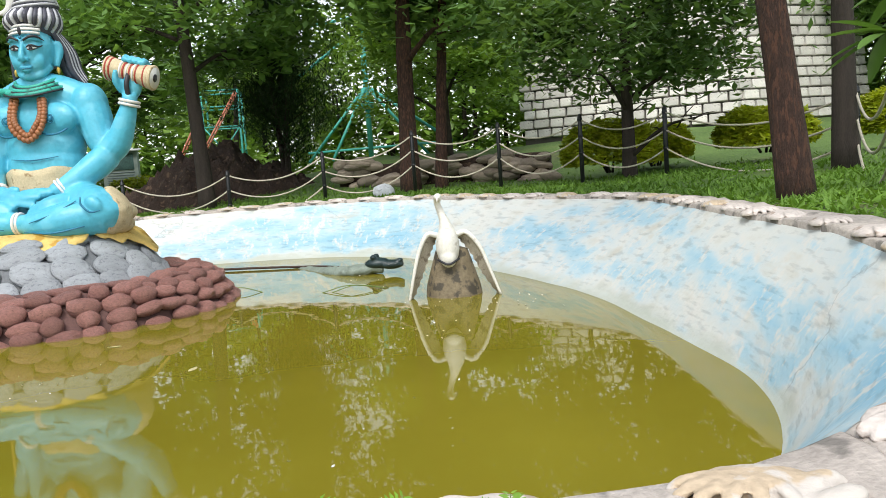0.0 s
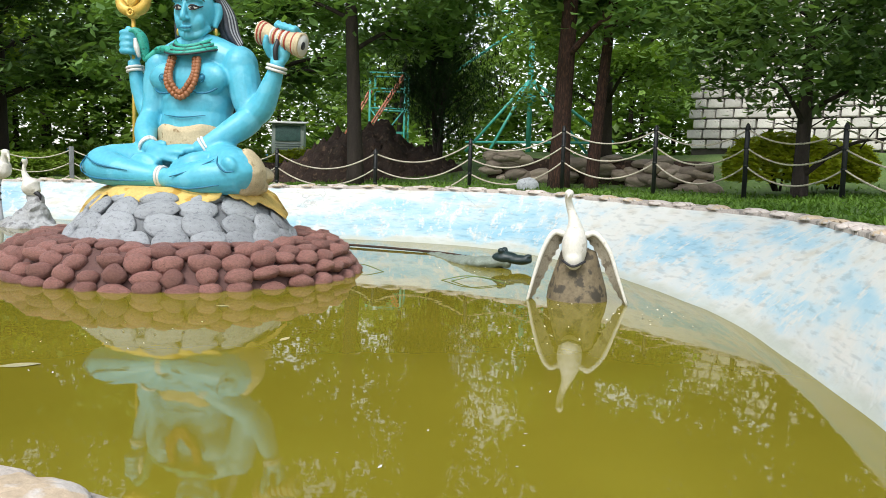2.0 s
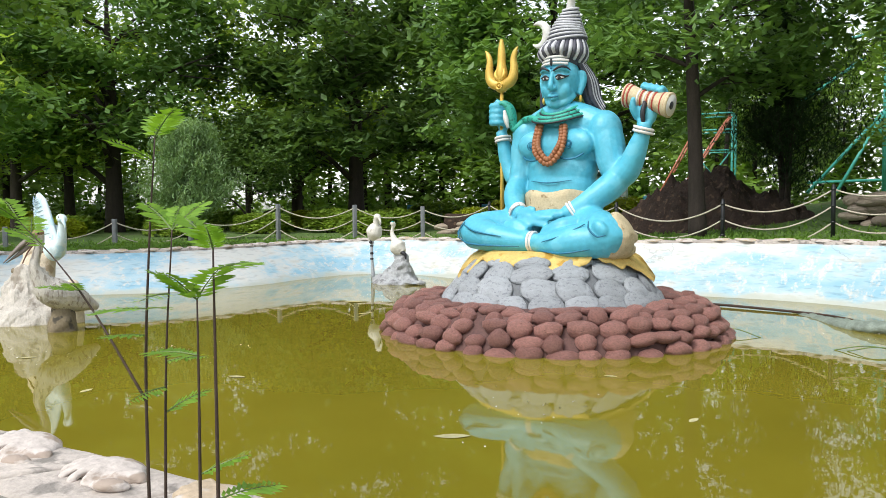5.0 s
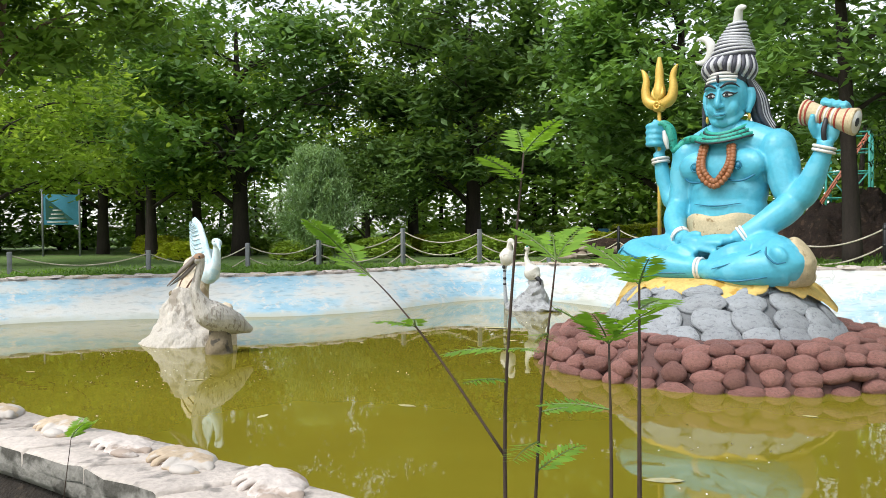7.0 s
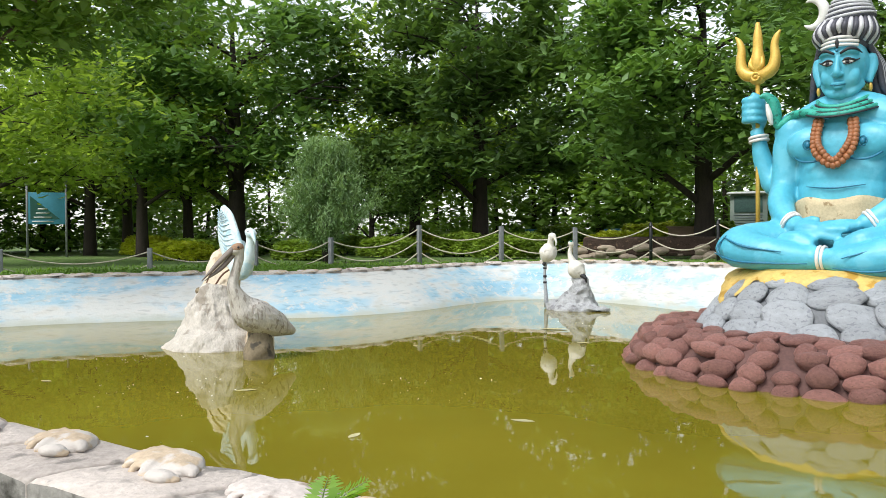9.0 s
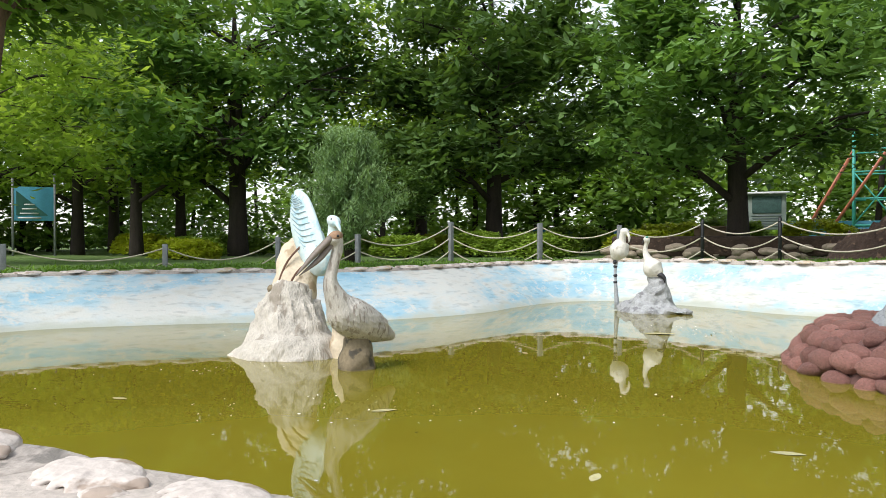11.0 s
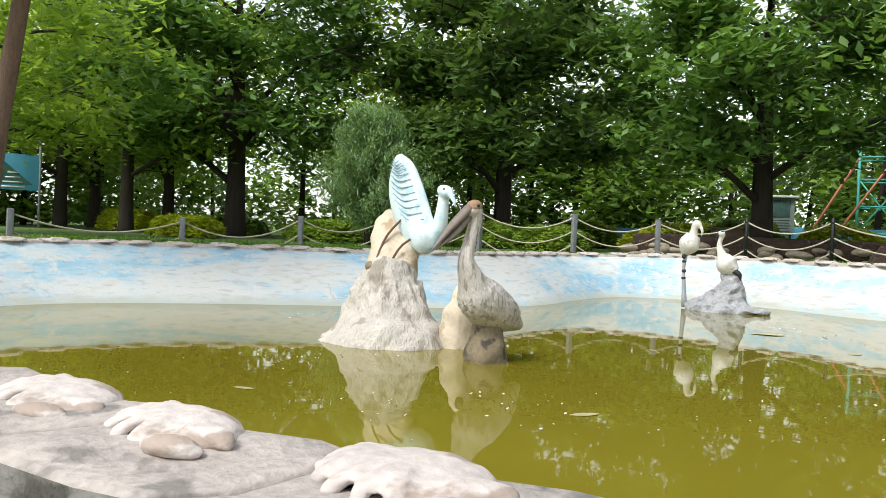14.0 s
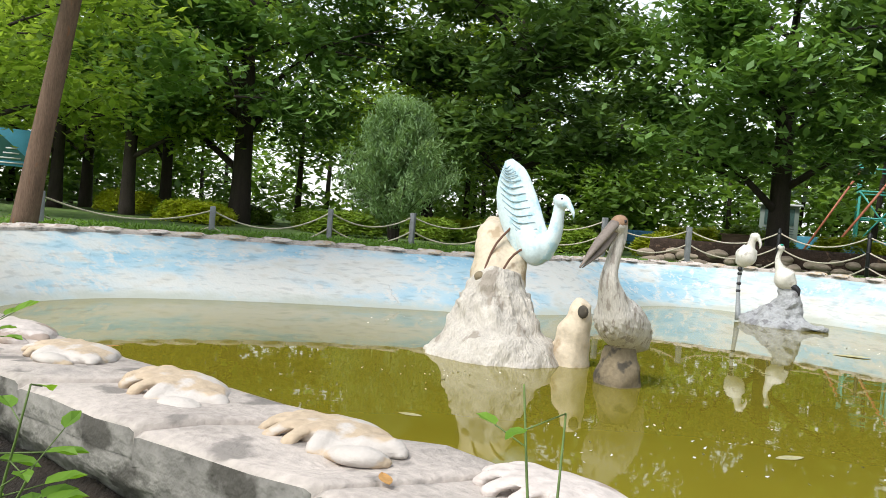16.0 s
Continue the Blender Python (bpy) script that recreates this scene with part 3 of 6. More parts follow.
        tube(b, [(1.28, -0.08, 2.68), (1.24, -0.17, 2.80), (1.27, -0.20, 2.92)], [0.06, 0.05, 0.032], 10, 8)
        tube(b, [(-0.70, 0.06, 1.96), (-0.90, 0.12, 2.02), (-1.02, 0.10, 2.28), (-1.06, 0.06, 2.52), (-1.09, 0.05, 2.66)], [0.16, 0.15, 0.125, 0.095, 0.085], 16, 16)
        ball(b, (-1.07, 0.08, 2.82), (0.12, 0.09, 0.18), 16)
        for k in range(4):
            z = 2.76 + 0.078 * k
            tube(b, [(-0.98, 0.06, z - 0.01), (-1.03, -0.05, z), (-1.15, -0.08, z + 0.005), (-1.23, -0.01, z + 0.005), (-1.21, 0.07, z)], [0.036, 0.042, 0.044, 0.04, 0.032], 10, 12)
        tube(b, [(-1.0, 0.02, 2.92), (-1.02, -0.05, 3.02), (-1.10, -0.08, 3.07)], [0.045, 0.04, 0.028], 10, 8)
        # crossed legs: thighs out to the knees, shins back to the middle
        tube(b, [(-0.2, -0.05, 1.26), (-0.58, -0.36, 1.28), (-0.90, -0.66, 1.30)], [0.34, 0.29, 0.23], 18, 14)
        ball(b, (-0.90, -0.68, 1.29), (0.235, 0.24, 0.225), 20)
        tube(b, [(-0.88, -0.72, 1.26), (-0.55, -0.82, 1.20), (-0.22, -0.80, 1.16), (0.06, -0.76, 1.14), (0.24, -0.72, 1.12)], [0.225, 0.19, 0.155, 0.11, 0.10], 18, 16)
        tube(b, [(0.25, -0.05, 1.26), (0.64, -0.34, 1.28), (0.96, -0.58, 1.28)], [0.34, 0.32, 0.27], 18, 14)
        ball(b, (0.98, -0.62, 1.26), (0.27, 0.27, 0.275), 20)
        tube(b, [(0.98, -0.64, 1.21), (0.66, -0.80, 1.16), (0.36, -0.84, 1.13), (0.10, -0.82, 1.15), (-0.10, -0.78, 1.20)], [0.25, 0.21, 0.165, 0.11, 0.10], 18, 16)
        tube(b, [(-0.06, -0.72, 1.26), (-0.26, -0.70, 1.34), (-0.44, -0.68, 1.36)], [0.10, 0.11, 0.06], 12, 8)
        tube(b, [(0.18, -0.72, 1.22), (0.42, -0.72, 1.34), (0.62, -0.62, 1.42)], [0.10, 0.11, 0.07], 12, 8)
        ball(b, (1.03, -0.86, 1.33), (0.10, 0.06, 0.10), 14)

    skins = [(organic(body, 0.02, 3), 0)]
    HEAD = pose(0.03, -0.01, 0) @ pose(0, 0, 3.2, 5, 0, 5) @ pose(0, 0, -3.2)

    def face(b):
        ball(b, (0, 0.0, 3.27), (0.285, 0.30, 0.33), 28)
        ball(b, (0, -0.08, 3.12), (0.235, 0.20, 0.21), 24)
        ball(b, (0, -0.195, 2.945), (0.095, 0.085, 0.07), 20)
        for sx in (-1, 1):
            ball(b, (0.13 * sx, -0.175, 3.13), (0.095, 0.08, 0.11), 18)
            tube(b, [(0.215 * sx, -0.05, 3.06), (0.13 * sx, -0.15, 2.97), (0, -0.20, 2.93)], [0.05, 0.055, 0.06], 12, 10)
            tube(b, [(0.035 * sx, -0.29, 3.355), (0.13 * sx, -0.272, 3.39), (0.225 * sx, -0.20, 3.36)], [0.022, 0.028, 0.018], 8, 10)
            ball(b, (0.112 * sx, -0.246, 3.288), (0.072, 0.035, 0.042), 14, (0, 0, 20 * sx))
            ball(b, (0.042 * sx, -0.318, 3.145), (0.036, 0.035, 0.028), 12)
            tube(b, [(0.275 * sx, 0.03, 3.32), (0.315 * sx, 0.05, 3.33), (0.325 * sx, 0.045, 3.22), (0.29 * sx, 0.01, 3.10), (0.28 * sx, 0.0, 3.05)], [0.035, 0.045, 0.05, 0.04, 0.035], 10, 14)
        tube(b, [(0, -0.275, 3.36), (0, -0.315, 3.26), (0, -0.348, 3.165), (0, -0.315, 3.13)], [0.026, 0.032, 0.044, 0.034], 12, 14)
        ball(b, (0, -0.285, 3.052), (0.088, 0.045, 0.024), 16)
        ball(b, (0, -0.285, 3.012), (0.07, 0.045, 0.026), 16)

    skins.append((organic(face, 0.012, 2), 0))

    # swept-back hair under a tall coiled top-knot
    def hair(b):
        ball(b, (0.01, 0.09, 3.55), (0.33, 0.29, 0.21), 24)
        ball(b, (0.01, 0.17, 3.30), (0.30, 0.22, 0.30), 20)
        tube(b, [(0.24, 0.14, 3.35), (0.31, 0.19, 3.1), (0.36, 0.24, 2.9), (0.46, 0.26, 2.76)], [0.10, 0.09, 0.08, 0.03], 12, 14)
        tube(b, [(-0.22, 0.16, 3.35), (-0.27, 0.22, 3.1), (-0.28, 0.26, 2.88), (-0.34, 0.28, 2.76)], [0.14, 0.13, 0.10, 0.03], 12, 14)
        tube(b, [(0.03, 0.12, 3.62), (0.06, 0.14, 3.82), (0.09, 0.16, 4.0), (0.10, 0.17, 4.13)], [0.28, 0.23, 0.15, 0.09], 20, 16)

    skins.append((organic(hair, 0.024, 2), 1))
    for k in range(27):
        a = -2.3 + 4.6 * k / 26
        c, s = math.cos(a), math.sin(a)
        line = [(0.01 + 0.27 * s, 0.03 - 0.235 * c * (1 if abs(a) < 1.5 else 0.6), 3.60 - 0.095 * abs(a)), (0.01 + 0.35 * s, 0.06 - 0.305 * c, 3.675 - 0.065 * abs(a)), (0.02 + 0.315 * s, 0.09 - 0.27 * c, 3.73 - 0.02 * abs(a)), (0.03 + 0.25 * s, 0.12 - 0.2 * c, 3.80)]
        tube(bm, line, [0.026, 0.034, 0.03, 0.02], 6, 10, mi=2 if k % 2 else 1)
    for k in range(10):
        u = k / 9
        z = 3.76 + 0.39 * u
        rad = 0.275 - 0.185 * u
        c = (0.035 + 0.065 * u, 0.125 + 0.045 * u)
        pts = [(c[0] + rad * math.cos(t), c[1] + rad * math.sin(t), z + 0.10 * rad * math.cos(t + 0.6 * k)) for t in (2 * math.pi * i / 22 for i in range(23))]
        tube(bm, pts, 0.036 - 0.006 * u, 7, mi=1)
        tube(bm, [(p[0] + 0.022 * math.cos(2 * math.pi * i / 22), p[1] + 0.022 * math.sin(2 * math.pi * i / 22), p[2] + 0.02) for i, p in enumerate(pts)], 0.017, 6, mi=2)
    tube(bm, [(0.10, 0.17, 4.10), (0.12, 0.15, 4.25), (0.16, 0.12, 4.34), (0.25, 0.10, 4.35)], [0.075, 0.06, 0.05, 0.02], 10, 14, mi=7)
    for sx in (-1, 1):
        for k in range(7):
            o = k / 6
            q = 0.22 + 0.10 * o
            tube(bm, [(sx * (0.27 - 0.03 * o), 0.0 + 0.2 * o, 3.50), (sx * (0.36 + 0.02 * o), 0.11 + 0.20 * o, 3.25), (sx * (0.40 + 0.03 * o), 0.15 + 0.2 * o, 3.0), (sx * (0.48 + 0.06 * (sx > 0)), 0.16 + q * 0.45, 2.77 + 0.02 * k)], [0.03, 0.042, 0.042, 0.012], 6, 14, mi=2 if k % 2 else 1)
    # crescent beside the top-knot
    tube(bm, [(-0.36 + 0.15 * math.cos(t), 0.02, 3.88 + 0.15 * math.sin(t)) for t in [-2.25 + 4.3 * i / 16 for i in range(17)]], [0.008 + 0.062 * math.sin(math.pi * i / 16) for i in range(17)], 10, mi=7)
    # painted eyes, brows and forehead bands
    for sx in (-1, 1):
        ex, ey = 0.112 * sx, -0.262
        ball(bm, (ex, ey - 0.006, 3.276), (0.066, 0.024, 0.024), 14, (0, 0, 22 * sx), 7)
        ball(bm, (ex - 0.004, ey - 0.026, 3.272), (0.026, 0.012, 0.021), 12, (0, 0, 22 * sx), 8)
        tube(bm, [(ex - 0.075 * sx, ey - 0.025, 3.272), (ex - 0.01 * sx, ey - 0.034, 3.306), (ex + 0.08 * sx, ey + 0.025, 3.285), (ex + 0.115 * sx, ey + 0.06, 3.30)], [0.006, 0.013, 0.011, 0.004], 6, 12, mi=8)
        tube(bm, [(ex - 0.07 * sx, ey - 0.023, 3.262), (ex, ey - 0.032, 3.25), (ex + 0.075 * sx, ey + 0.02, 3.27)], [0.004, 0.007, 0.004], 6, 10, mi=8)
        tube(bm, [(0.032 * sx, -0.312, 3.365), (0.125 * sx, -0.298, 3.408), (0.20 * sx, -0.25, 3.40), (0.25 * sx, -0.19, 3.355)], [0.012, 0.018, 0.014, 0.005], 6, 12, mi=8)
        ball(bm, (0.295 * sx, -0.005, 3.0), (0.024, 0.024, 0.05), 10, mi=10)
    for k in range(3):
        z = 3.455 + 0.045 * k
        d = -0.282 + 0.032 * k
        tube(bm, [(-0.205, d + 0.095, z - 0.012), (-0.11, d + 0.022, z), (0, d - 0.004, z + 0.004), (0.11, d + 0.022, z), (0.205, d + 0.095, z - 0.012)], 0.0185, 7, 16, mi=7)
    ball(bm, (0, -0.306, 3.475), (0.022, 0.014, 0.055), 10, mi=8)
    ball(bm, (0, -0.315, 3.40), (0.02, 0.012, 0.02), 10, mi=3)
    tube(bm, [(-0.085, -0.302, 3.036), (-0.03, -0.330, 3.033), (0, -0.327, 3.030), (0.03, -0.330, 3.033), (0.085, -0.302, 3.036)], 0.006, 6, 12, mi=3)
    for g in (bm, skins[1][0], skins[2][0]):
        bmesh.ops.transform(g, matrix=HEAD, verts=g.verts)
    # cloth band at the waist, folded
    band = [[bm.verts.new((0.02 + (wr + 0.010 * math.sin(9 * t) + 0.006 * math.sin(23 * t)) * math.cos(t), (wr - 0.16 + 0.010 * math.sin(11 * t)) * math.sin(t), wz + 0.02 * math.sin(5 * t))) for t in (2 * math.pi * i / 72 for i in range(72))] for wz, wr in ((1.46, 0.555), (1.54, 0.575), (1.62, 0.56), (1.70, 0.565), (1.77, 0.56), (1.795, 0.54), (1.79, 0.48))]
    for p, q in zip(band, band[1:]):
        for i in range(72):
            bm.faces.new((p[i], p[(i + 1) % 72], q[(i + 1) % 72], q[i])).material_index = 4
    # darker brushed contour lines
    for line, r in (([(-0.56, -0.17, 2.34), (-0.40, -0.30, 2.22), (-0.2, -0.325, 2.20), (0.0, -0.27, 2.27)], 0.011), ([(0.06, -0.27, 2.27), (0.27, -0.325, 2.20), (0.46, -0.30, 2.22), (0.62, -0.18, 2.36), (0.64, -0.12, 2.52)], 0.011),
                    ([(-0.32, -0.27, 1.93), (0.02, -0.345, 1.90), (0.36, -0.27, 1.93)], 0.008), ([(0.84, -0.20, 2.0), (0.94, -0.22, 1.93), (1.06, -0.20, 1.95), (1.14, -0.16, 2.08)], 0.012),
                    ([(-1.10, -0.78, 1.20), (-0.8, -0.94, 1.12), (-0.4, -0.97, 1.10), (-0.05, -0.92, 1.10)], 0.011), ([(-1.0, -0.86, 1.38), (-0.7, -0.96, 1.28), (-0.3, -0.95, 1.22)], 0.011), ([(-0.98, -0.84, 1.40), (-1.03, -0.86, 1.28), (-0.98, -0.90, 1.18)], 0.010),
                    ([(0.95, -0.90, 1.42), (0.93, -0.92, 1.33), (1.0, -0.91, 1.24), (1.1, -0.87, 1.25)], 0.011), ([(0.9, -0.88, 1.08), (0.55, -0.96, 1.03), (0.2, -0.93, 1.06)], 0.010), ([(0.85, -0.84, 1.38), (0.55, -0.93, 1.24), (0.3, -0.98, 1.16)], 0.010)):
        out = -0.045 if line[0][2] < 1.5 else 0.0
        tube(bm, [(x, y + out, z) for x, y, z in line], [r * 0.5] + [r * 1.2] * (len(line) - 2) + [r * 0.5], 6, 18, mi=3)
    # white bangles
    for c, r, tl in (((0.05, -0.80, 1.155), 0.118, (0, 90, 0)), ((0.47, -0.465, 1.535), 0.112, (0, 62, 32)), ((-0.42, -0.455, 1.53), 0.112, (0, -62, -38)), ((1.375, -0.12, 2.52), 0.128, (0, 14, 0)), ((-1.06, 0.058, 2.54), 0.115, (0, -8, 0))):
        for dz in (-0.022, 0.022):
            tube(bm, ring_line(tuple(pose(*c, *tl) @ Vector((0, 0, dz))), r, tl), 0.019, 8, mi=7)

    # hide over the far knee and behind the hips
    def hide(b):
        ball(b, (1.12, -0.50, 1.25), (0.15, 0.26, 0.28), 20, (0, 0, 12))
        ball(b, (0.92, -0.42, 1.06), (0.3, 0.4, 0.14), 18)
        ball(b, (0.02, 0.32, 1.18), (0.95, 0.4, 0.24), 20)
        tube(b, [(-1.0, -0.35, 1.36), (-0.7, -0.15, 1.46), (-0.4, 0.05, 1.46)], [0.05, 0.09, 0.1], 10, 10)

    g = organic(hide, 0.028, 2)
    rough_up(g, 0.012, 16)
    skins.append((g, 4))
    # serpent: three coils round the neck and a hood reared beside the raised hand
    for k in range(3):
        r, z = 0.25 + 0.06 * k, 2.87 - 0.05 * k
        tube(bm, [(0.03 + (r + 0.05) * math.cos(t), 0.0 + r * math.sin(t), z + 0.055 * math.sin(t) + 0.03 * math.cos(2 * t)) for t in (2 * math.pi * i / 32 for i in range(33))], 0.027, 9, mi=6)
        tube(bm, [(0.03 + (r + 0.08) * math.cos(t), (r + 0.03) * math.sin(t), z - 0.022 + 0.055 * math.sin(t) + 0.03 * math.cos(2 * t)) for t in (2 * math.pi * i / 32 for i in range(33))], 0.012, 6, mi=8)
    tube(bm, [(-0.10, -0.28, 2.72), (-0.34, -0.20, 2.76), (-0.54, -0.10, 2.76), (-0.66, -0.12, 2.68), (-0.735, -0.12, 2.66), (-0.76, -0.13, 2.80), (-0.78, -0.15, 2.92), (-0.85, -0.20, 3.0), (-0.92, -0.24, 2.99)], [0.03, 0.045, 0.05, 0.045, 0.05, 0.075, 0.07, 0.045, 0.016], 12, 44, mi=6)
    tube(bm, [(-0.775, -0.205, 2.66), (-0.80, -0.225, 2.78), (-0.83, -0.225, 2.90)], [0.02, 0.04, 0.02], 8, 10, mi=7)
    # bead string, two rows
    for row, (dx, dz) in enumerate(((0.0, 0.0), (0.052, 0.055))):
        chain = spline([(-0.20 + dx, -0.275, 2.64), (-0.215 + dx, -0.335, 2.45), (-0.17 + dx, -0.372, 2.27 + dz), (0.03, -0.378, 2.14 + dz), (0.22 - dx, -0.372, 2.27 + dz), (0.27 - dx, -0.335, 2.45), (0.25 - dx, -0.28, 2.62)], 25)
        for i, p in enumerate(chain):
            ball(bm, tuple(p), (0.044, 0.042, 0.04), 10, (0, 0, 40 * i), 5)
    for sx in (-1, 1):
        c = (0.03 + 0.315 * sx, -0.333, 2.385)
        ball(bm, c, (0.034, 0.02, 0.034), 12, mi=3)
        tube(bm, ring_line(c, 0.052, (90, 0, 16 * -sx)), 0.007, 6, mi=3)
    # hourglass drum with laced cords and a strap
    a, b = Vector((1.10, -0.06, 2.97)), Vector((1.74, -0.08, 2.80))
    tube(bm, [tuple(a.lerp(b, k)) for k in (0, 0.03, 0.5, 0.97, 1)], [0.135, 0.15, 0.105, 0.155, 0.14], 18, 22, mi=4)
    for k, mi in ((0.04, 9), (0.12, 9), (0.33, 7), (0.40, 9), (0.47, 7), (0.54, 9), (0.61, 7), (0.68, 9), (0.86, 9), (0.96, 9)):
        p, q = a.lerp(b, k - 0.016), a.lerp(b, k + 0.016)
        tube(bm, [tuple(p), tuple(q)], 0.112 + 0.088 * abs(k - 0.5), 18, mi=mi)
    n = (b - a).normalized()
    tube(bm, [tuple(b - n * 0.01), tuple(b + n * 0.014)], 0.13, 18, mi=7)
    tube(bm, [tuple(b), tuple(b + n * 0.02)], 0.05, 14, mi=8)
    tube(bm, [(1.42, -0.16, 2.86), (1.40, -0.20, 2.72), (1.40, -0.16, 2.56)], [0.03, 0.035, 0.03], 8, 10, mi=8)
    # yellow skin spread under the legs, with a ragged hem in hanging tongues
    loops = []
    for f, dz in ((0.0, 0.0), (0.55, 0.03), (1.0, 0.0), (0.985, -0.035)):
        row = []
        for i in range(120):
            t = 2 * math.pi * i / 120
            w = noise.noise(Vector((math.cos(t) * 2.3 + 4, math.sin(t) * 2.3, 3)))
            drop = 0.10 + 0.26 * max(0.0, math.sin(5 * t + 0.9)) ** 1.3 + 0.12 * w + 0.025 * math.sin(31 * t)
            z = 1.035 - f * max(0.02, drop) + dz * f
            rr = 0.93 + f * (0.13 + 0.80 * drop)
            row.append(bm.verts.new((0.02 + rr * 1.02 * math.cos(t), -0.22 + rr * 0.86 * math.sin(t), z + 0.008 * math.sin(17 * t) * f)))
        loops.append(row)
    for p, q in zip(loops, loops[1:]):
        for i in range(120):
            j = (i + 1) % 120
            bm.faces.new((p[i], q[i], q[j], p[j])).material_index = 11
    bm.faces.new(loops[0]).material_index = 11
    for g, mi in skins:
        join(bm, g, mi)
    # slimmer above the lap than across the knees
    for v in bm.verts:
        v.co.x = v.co.x * (1 - 0.115 * max(0.0, min(1.0, (v.co.z - 1.25) / 0.35))) - 0.03
    join(bm, trident(), 10)
    bmesh.ops.transform(bm, matrix=pose(-4.95, 10.2, 0, 0, 0, -4), verts=bm.verts)
    st = part("seated_statue", bm, [M_SKIN, M_HAIR, M_HAIRWHITE, M_DBLUE, M_TAN, M_BEAD, M_SNAKE, M_WHITE, M_DARK, M_RED, M_GOLD, M_YELLOW])
    return tagged(st, "large glossy blue painted statue seated cross-legged with a gold trident", "statue")


seated_statue()

BASE = (-4.95, 9.86)


def stone_meshes(name, count, material, seed):
    out = []
    for k in range(count):
        bm = bmesh.new()
        bmesh.ops.create_icosphere(bm, subdivisions=2, radius=1)
        for v in bm.verts:
            s = 1 + 0.22 * noise.noise(v.co * 0.9 + Vector((seed + k * 7.3, k, 0))) + 0.07 * noise.noise(v.co * 2.4 + Vector((k, seed, 3)))
            v.co *= s
        me = bpy.data.meshes.new(name)
        bm.to_mesh(me)
        bm.free()
        me.materials.append(material)
        for p in me.polygons:
            p.use_smooth = True
        out.append(me)
    return out


def rock_pedestal():
    """A low ring of red-brown cobbles with a mound of pale grey stones on it."""
    rnd = random.Random(4)
    ped = tagged(new("rock_pedestal"), "rock pedestal of red-brown cobbles under pale grey stones", "pedestal")
    ped.location = (*BASE, 0)
    prof = [(2.14, -0.4), (2.08, 0.0), (1.96, 0.22), (1.80, 0.38), (1.62, 0.40), (1.35, 0.42), (0, 0.46)]
    bm = bmesh.new()
    rs = [[bm.verts.new((r * 1.02 * math.cos(t), r * 0.97 * math.sin(t), z)) for t in (2 * math.pi * i / 64 for i in range(64))] for r, z in prof[:-1]]
    for p, q in zip(rs, rs[1:]):
        for i in range(64):
            bm.faces.new((p[i], p[(i + 1) % 64], q[(i + 1) % 64], q[i]))
    bm.faces.new(rs[-1])
    rough_up(bm, 0.05, 3)
    part("cobble_bed", bm, M_BROWNBED, ped)
    cob = stone_meshes("cobble", 5, M_BROWNROCK, 1)
    for row, (r, z, n, h) in enumerate(((2.12, 0.01, 40, 0.10), (2.05, 0.145, 42, 0.095), (1.95, 0.275, 38, 0.10), (1.82, 0.36, 40, 0.085), (1.68, 0.405, 36, 0.06))):
        for i in range(n):
            t = 2 * math.pi * (i + 0.5 * (row % 2) + rnd.uniform(-0.18, 0.18)) / n
            w = math.pi * r / n * rnd.uniform(0.72, 1.28)
            hh = h * rnd.uniform(0.75, 1.2)
            m = pose(r * 1.02 * math.cos(t), r * 0.97 * math.sin(t), z + rnd.uniform(-0.03, 0.03), rnd.uniform(-12, 12), rnd.uniform(-10, 10), math.degrees(t) + 90) @ Matrix.Diagonal((w * 0.97, 0.12, hh, 1))
            share("cobble", rnd.choice(cob), m, ped)
    for i in range(26):
        t = 2 * math.pi * i / 26
        r = rnd.uniform(1.5, 1.68)
        share("cobble", rnd.choice(cob), pose(r * math.cos(t), r * 0.95 * math.sin(t), 0.425, 0, 0, rnd.uniform(0, 360)) @ Matrix.Diagonal((0.15, 0.11, 0.045, 1)), ped)
    prof = [(1.38, 0.34), (1.30, 0.48), (1.14, 0.68), (0.98, 0.83), (0.76, 0.95)]
    bm = bmesh.new()
    rs = [[bm.verts.new((r * math.cos(t), r * 0.95 * math.sin(t), z)) for t in (2 * math.pi * i / 64 for i in range(64))] for r, z in prof]
    for p, q in zip(rs, rs[1:]):
        for i in range(64):
            bm.faces.new((p[i], p[(i + 1) % 64], q[(i + 1) % 64], q[i]))
    bm.faces.new(rs[-1])
    part("stone_bed", bm, M_GREYBED, ped)
    gr = stone_meshes("stone", 6, M_GREYROCK, 9)
    for row, (r, z, n, h, lean) in enumerate(((1.37, 0.43, 21, 0.15, 58), (1.24, 0.60, 17, 0.17, 52), (1.05, 0.78, 14, 0.16, 44), (0.84, 0.91, 11, 0.14, 22))):
        for i in range(n):
            t = 2 * math.pi * (i + 0.5 * (row % 2) + rnd.uniform(-0.14, 0.14)) / n
            w = math.pi * r / n * rnd.uniform(0.95, 1.28)
            m = pose(r * math.cos(t), r * 0.95 * math.sin(t), z, 0, 0, math.degrees(t) + 90) @ pose(0, 0, 0, lean, rnd.uniform(-14, 14), 0) @ Matrix.Diagonal((w, h * rnd.uniform(0.9, 1.2), 0.065, 1))
            share("stone", rnd.choice(gr), m, ped)
    return ped


rock_pedestal()


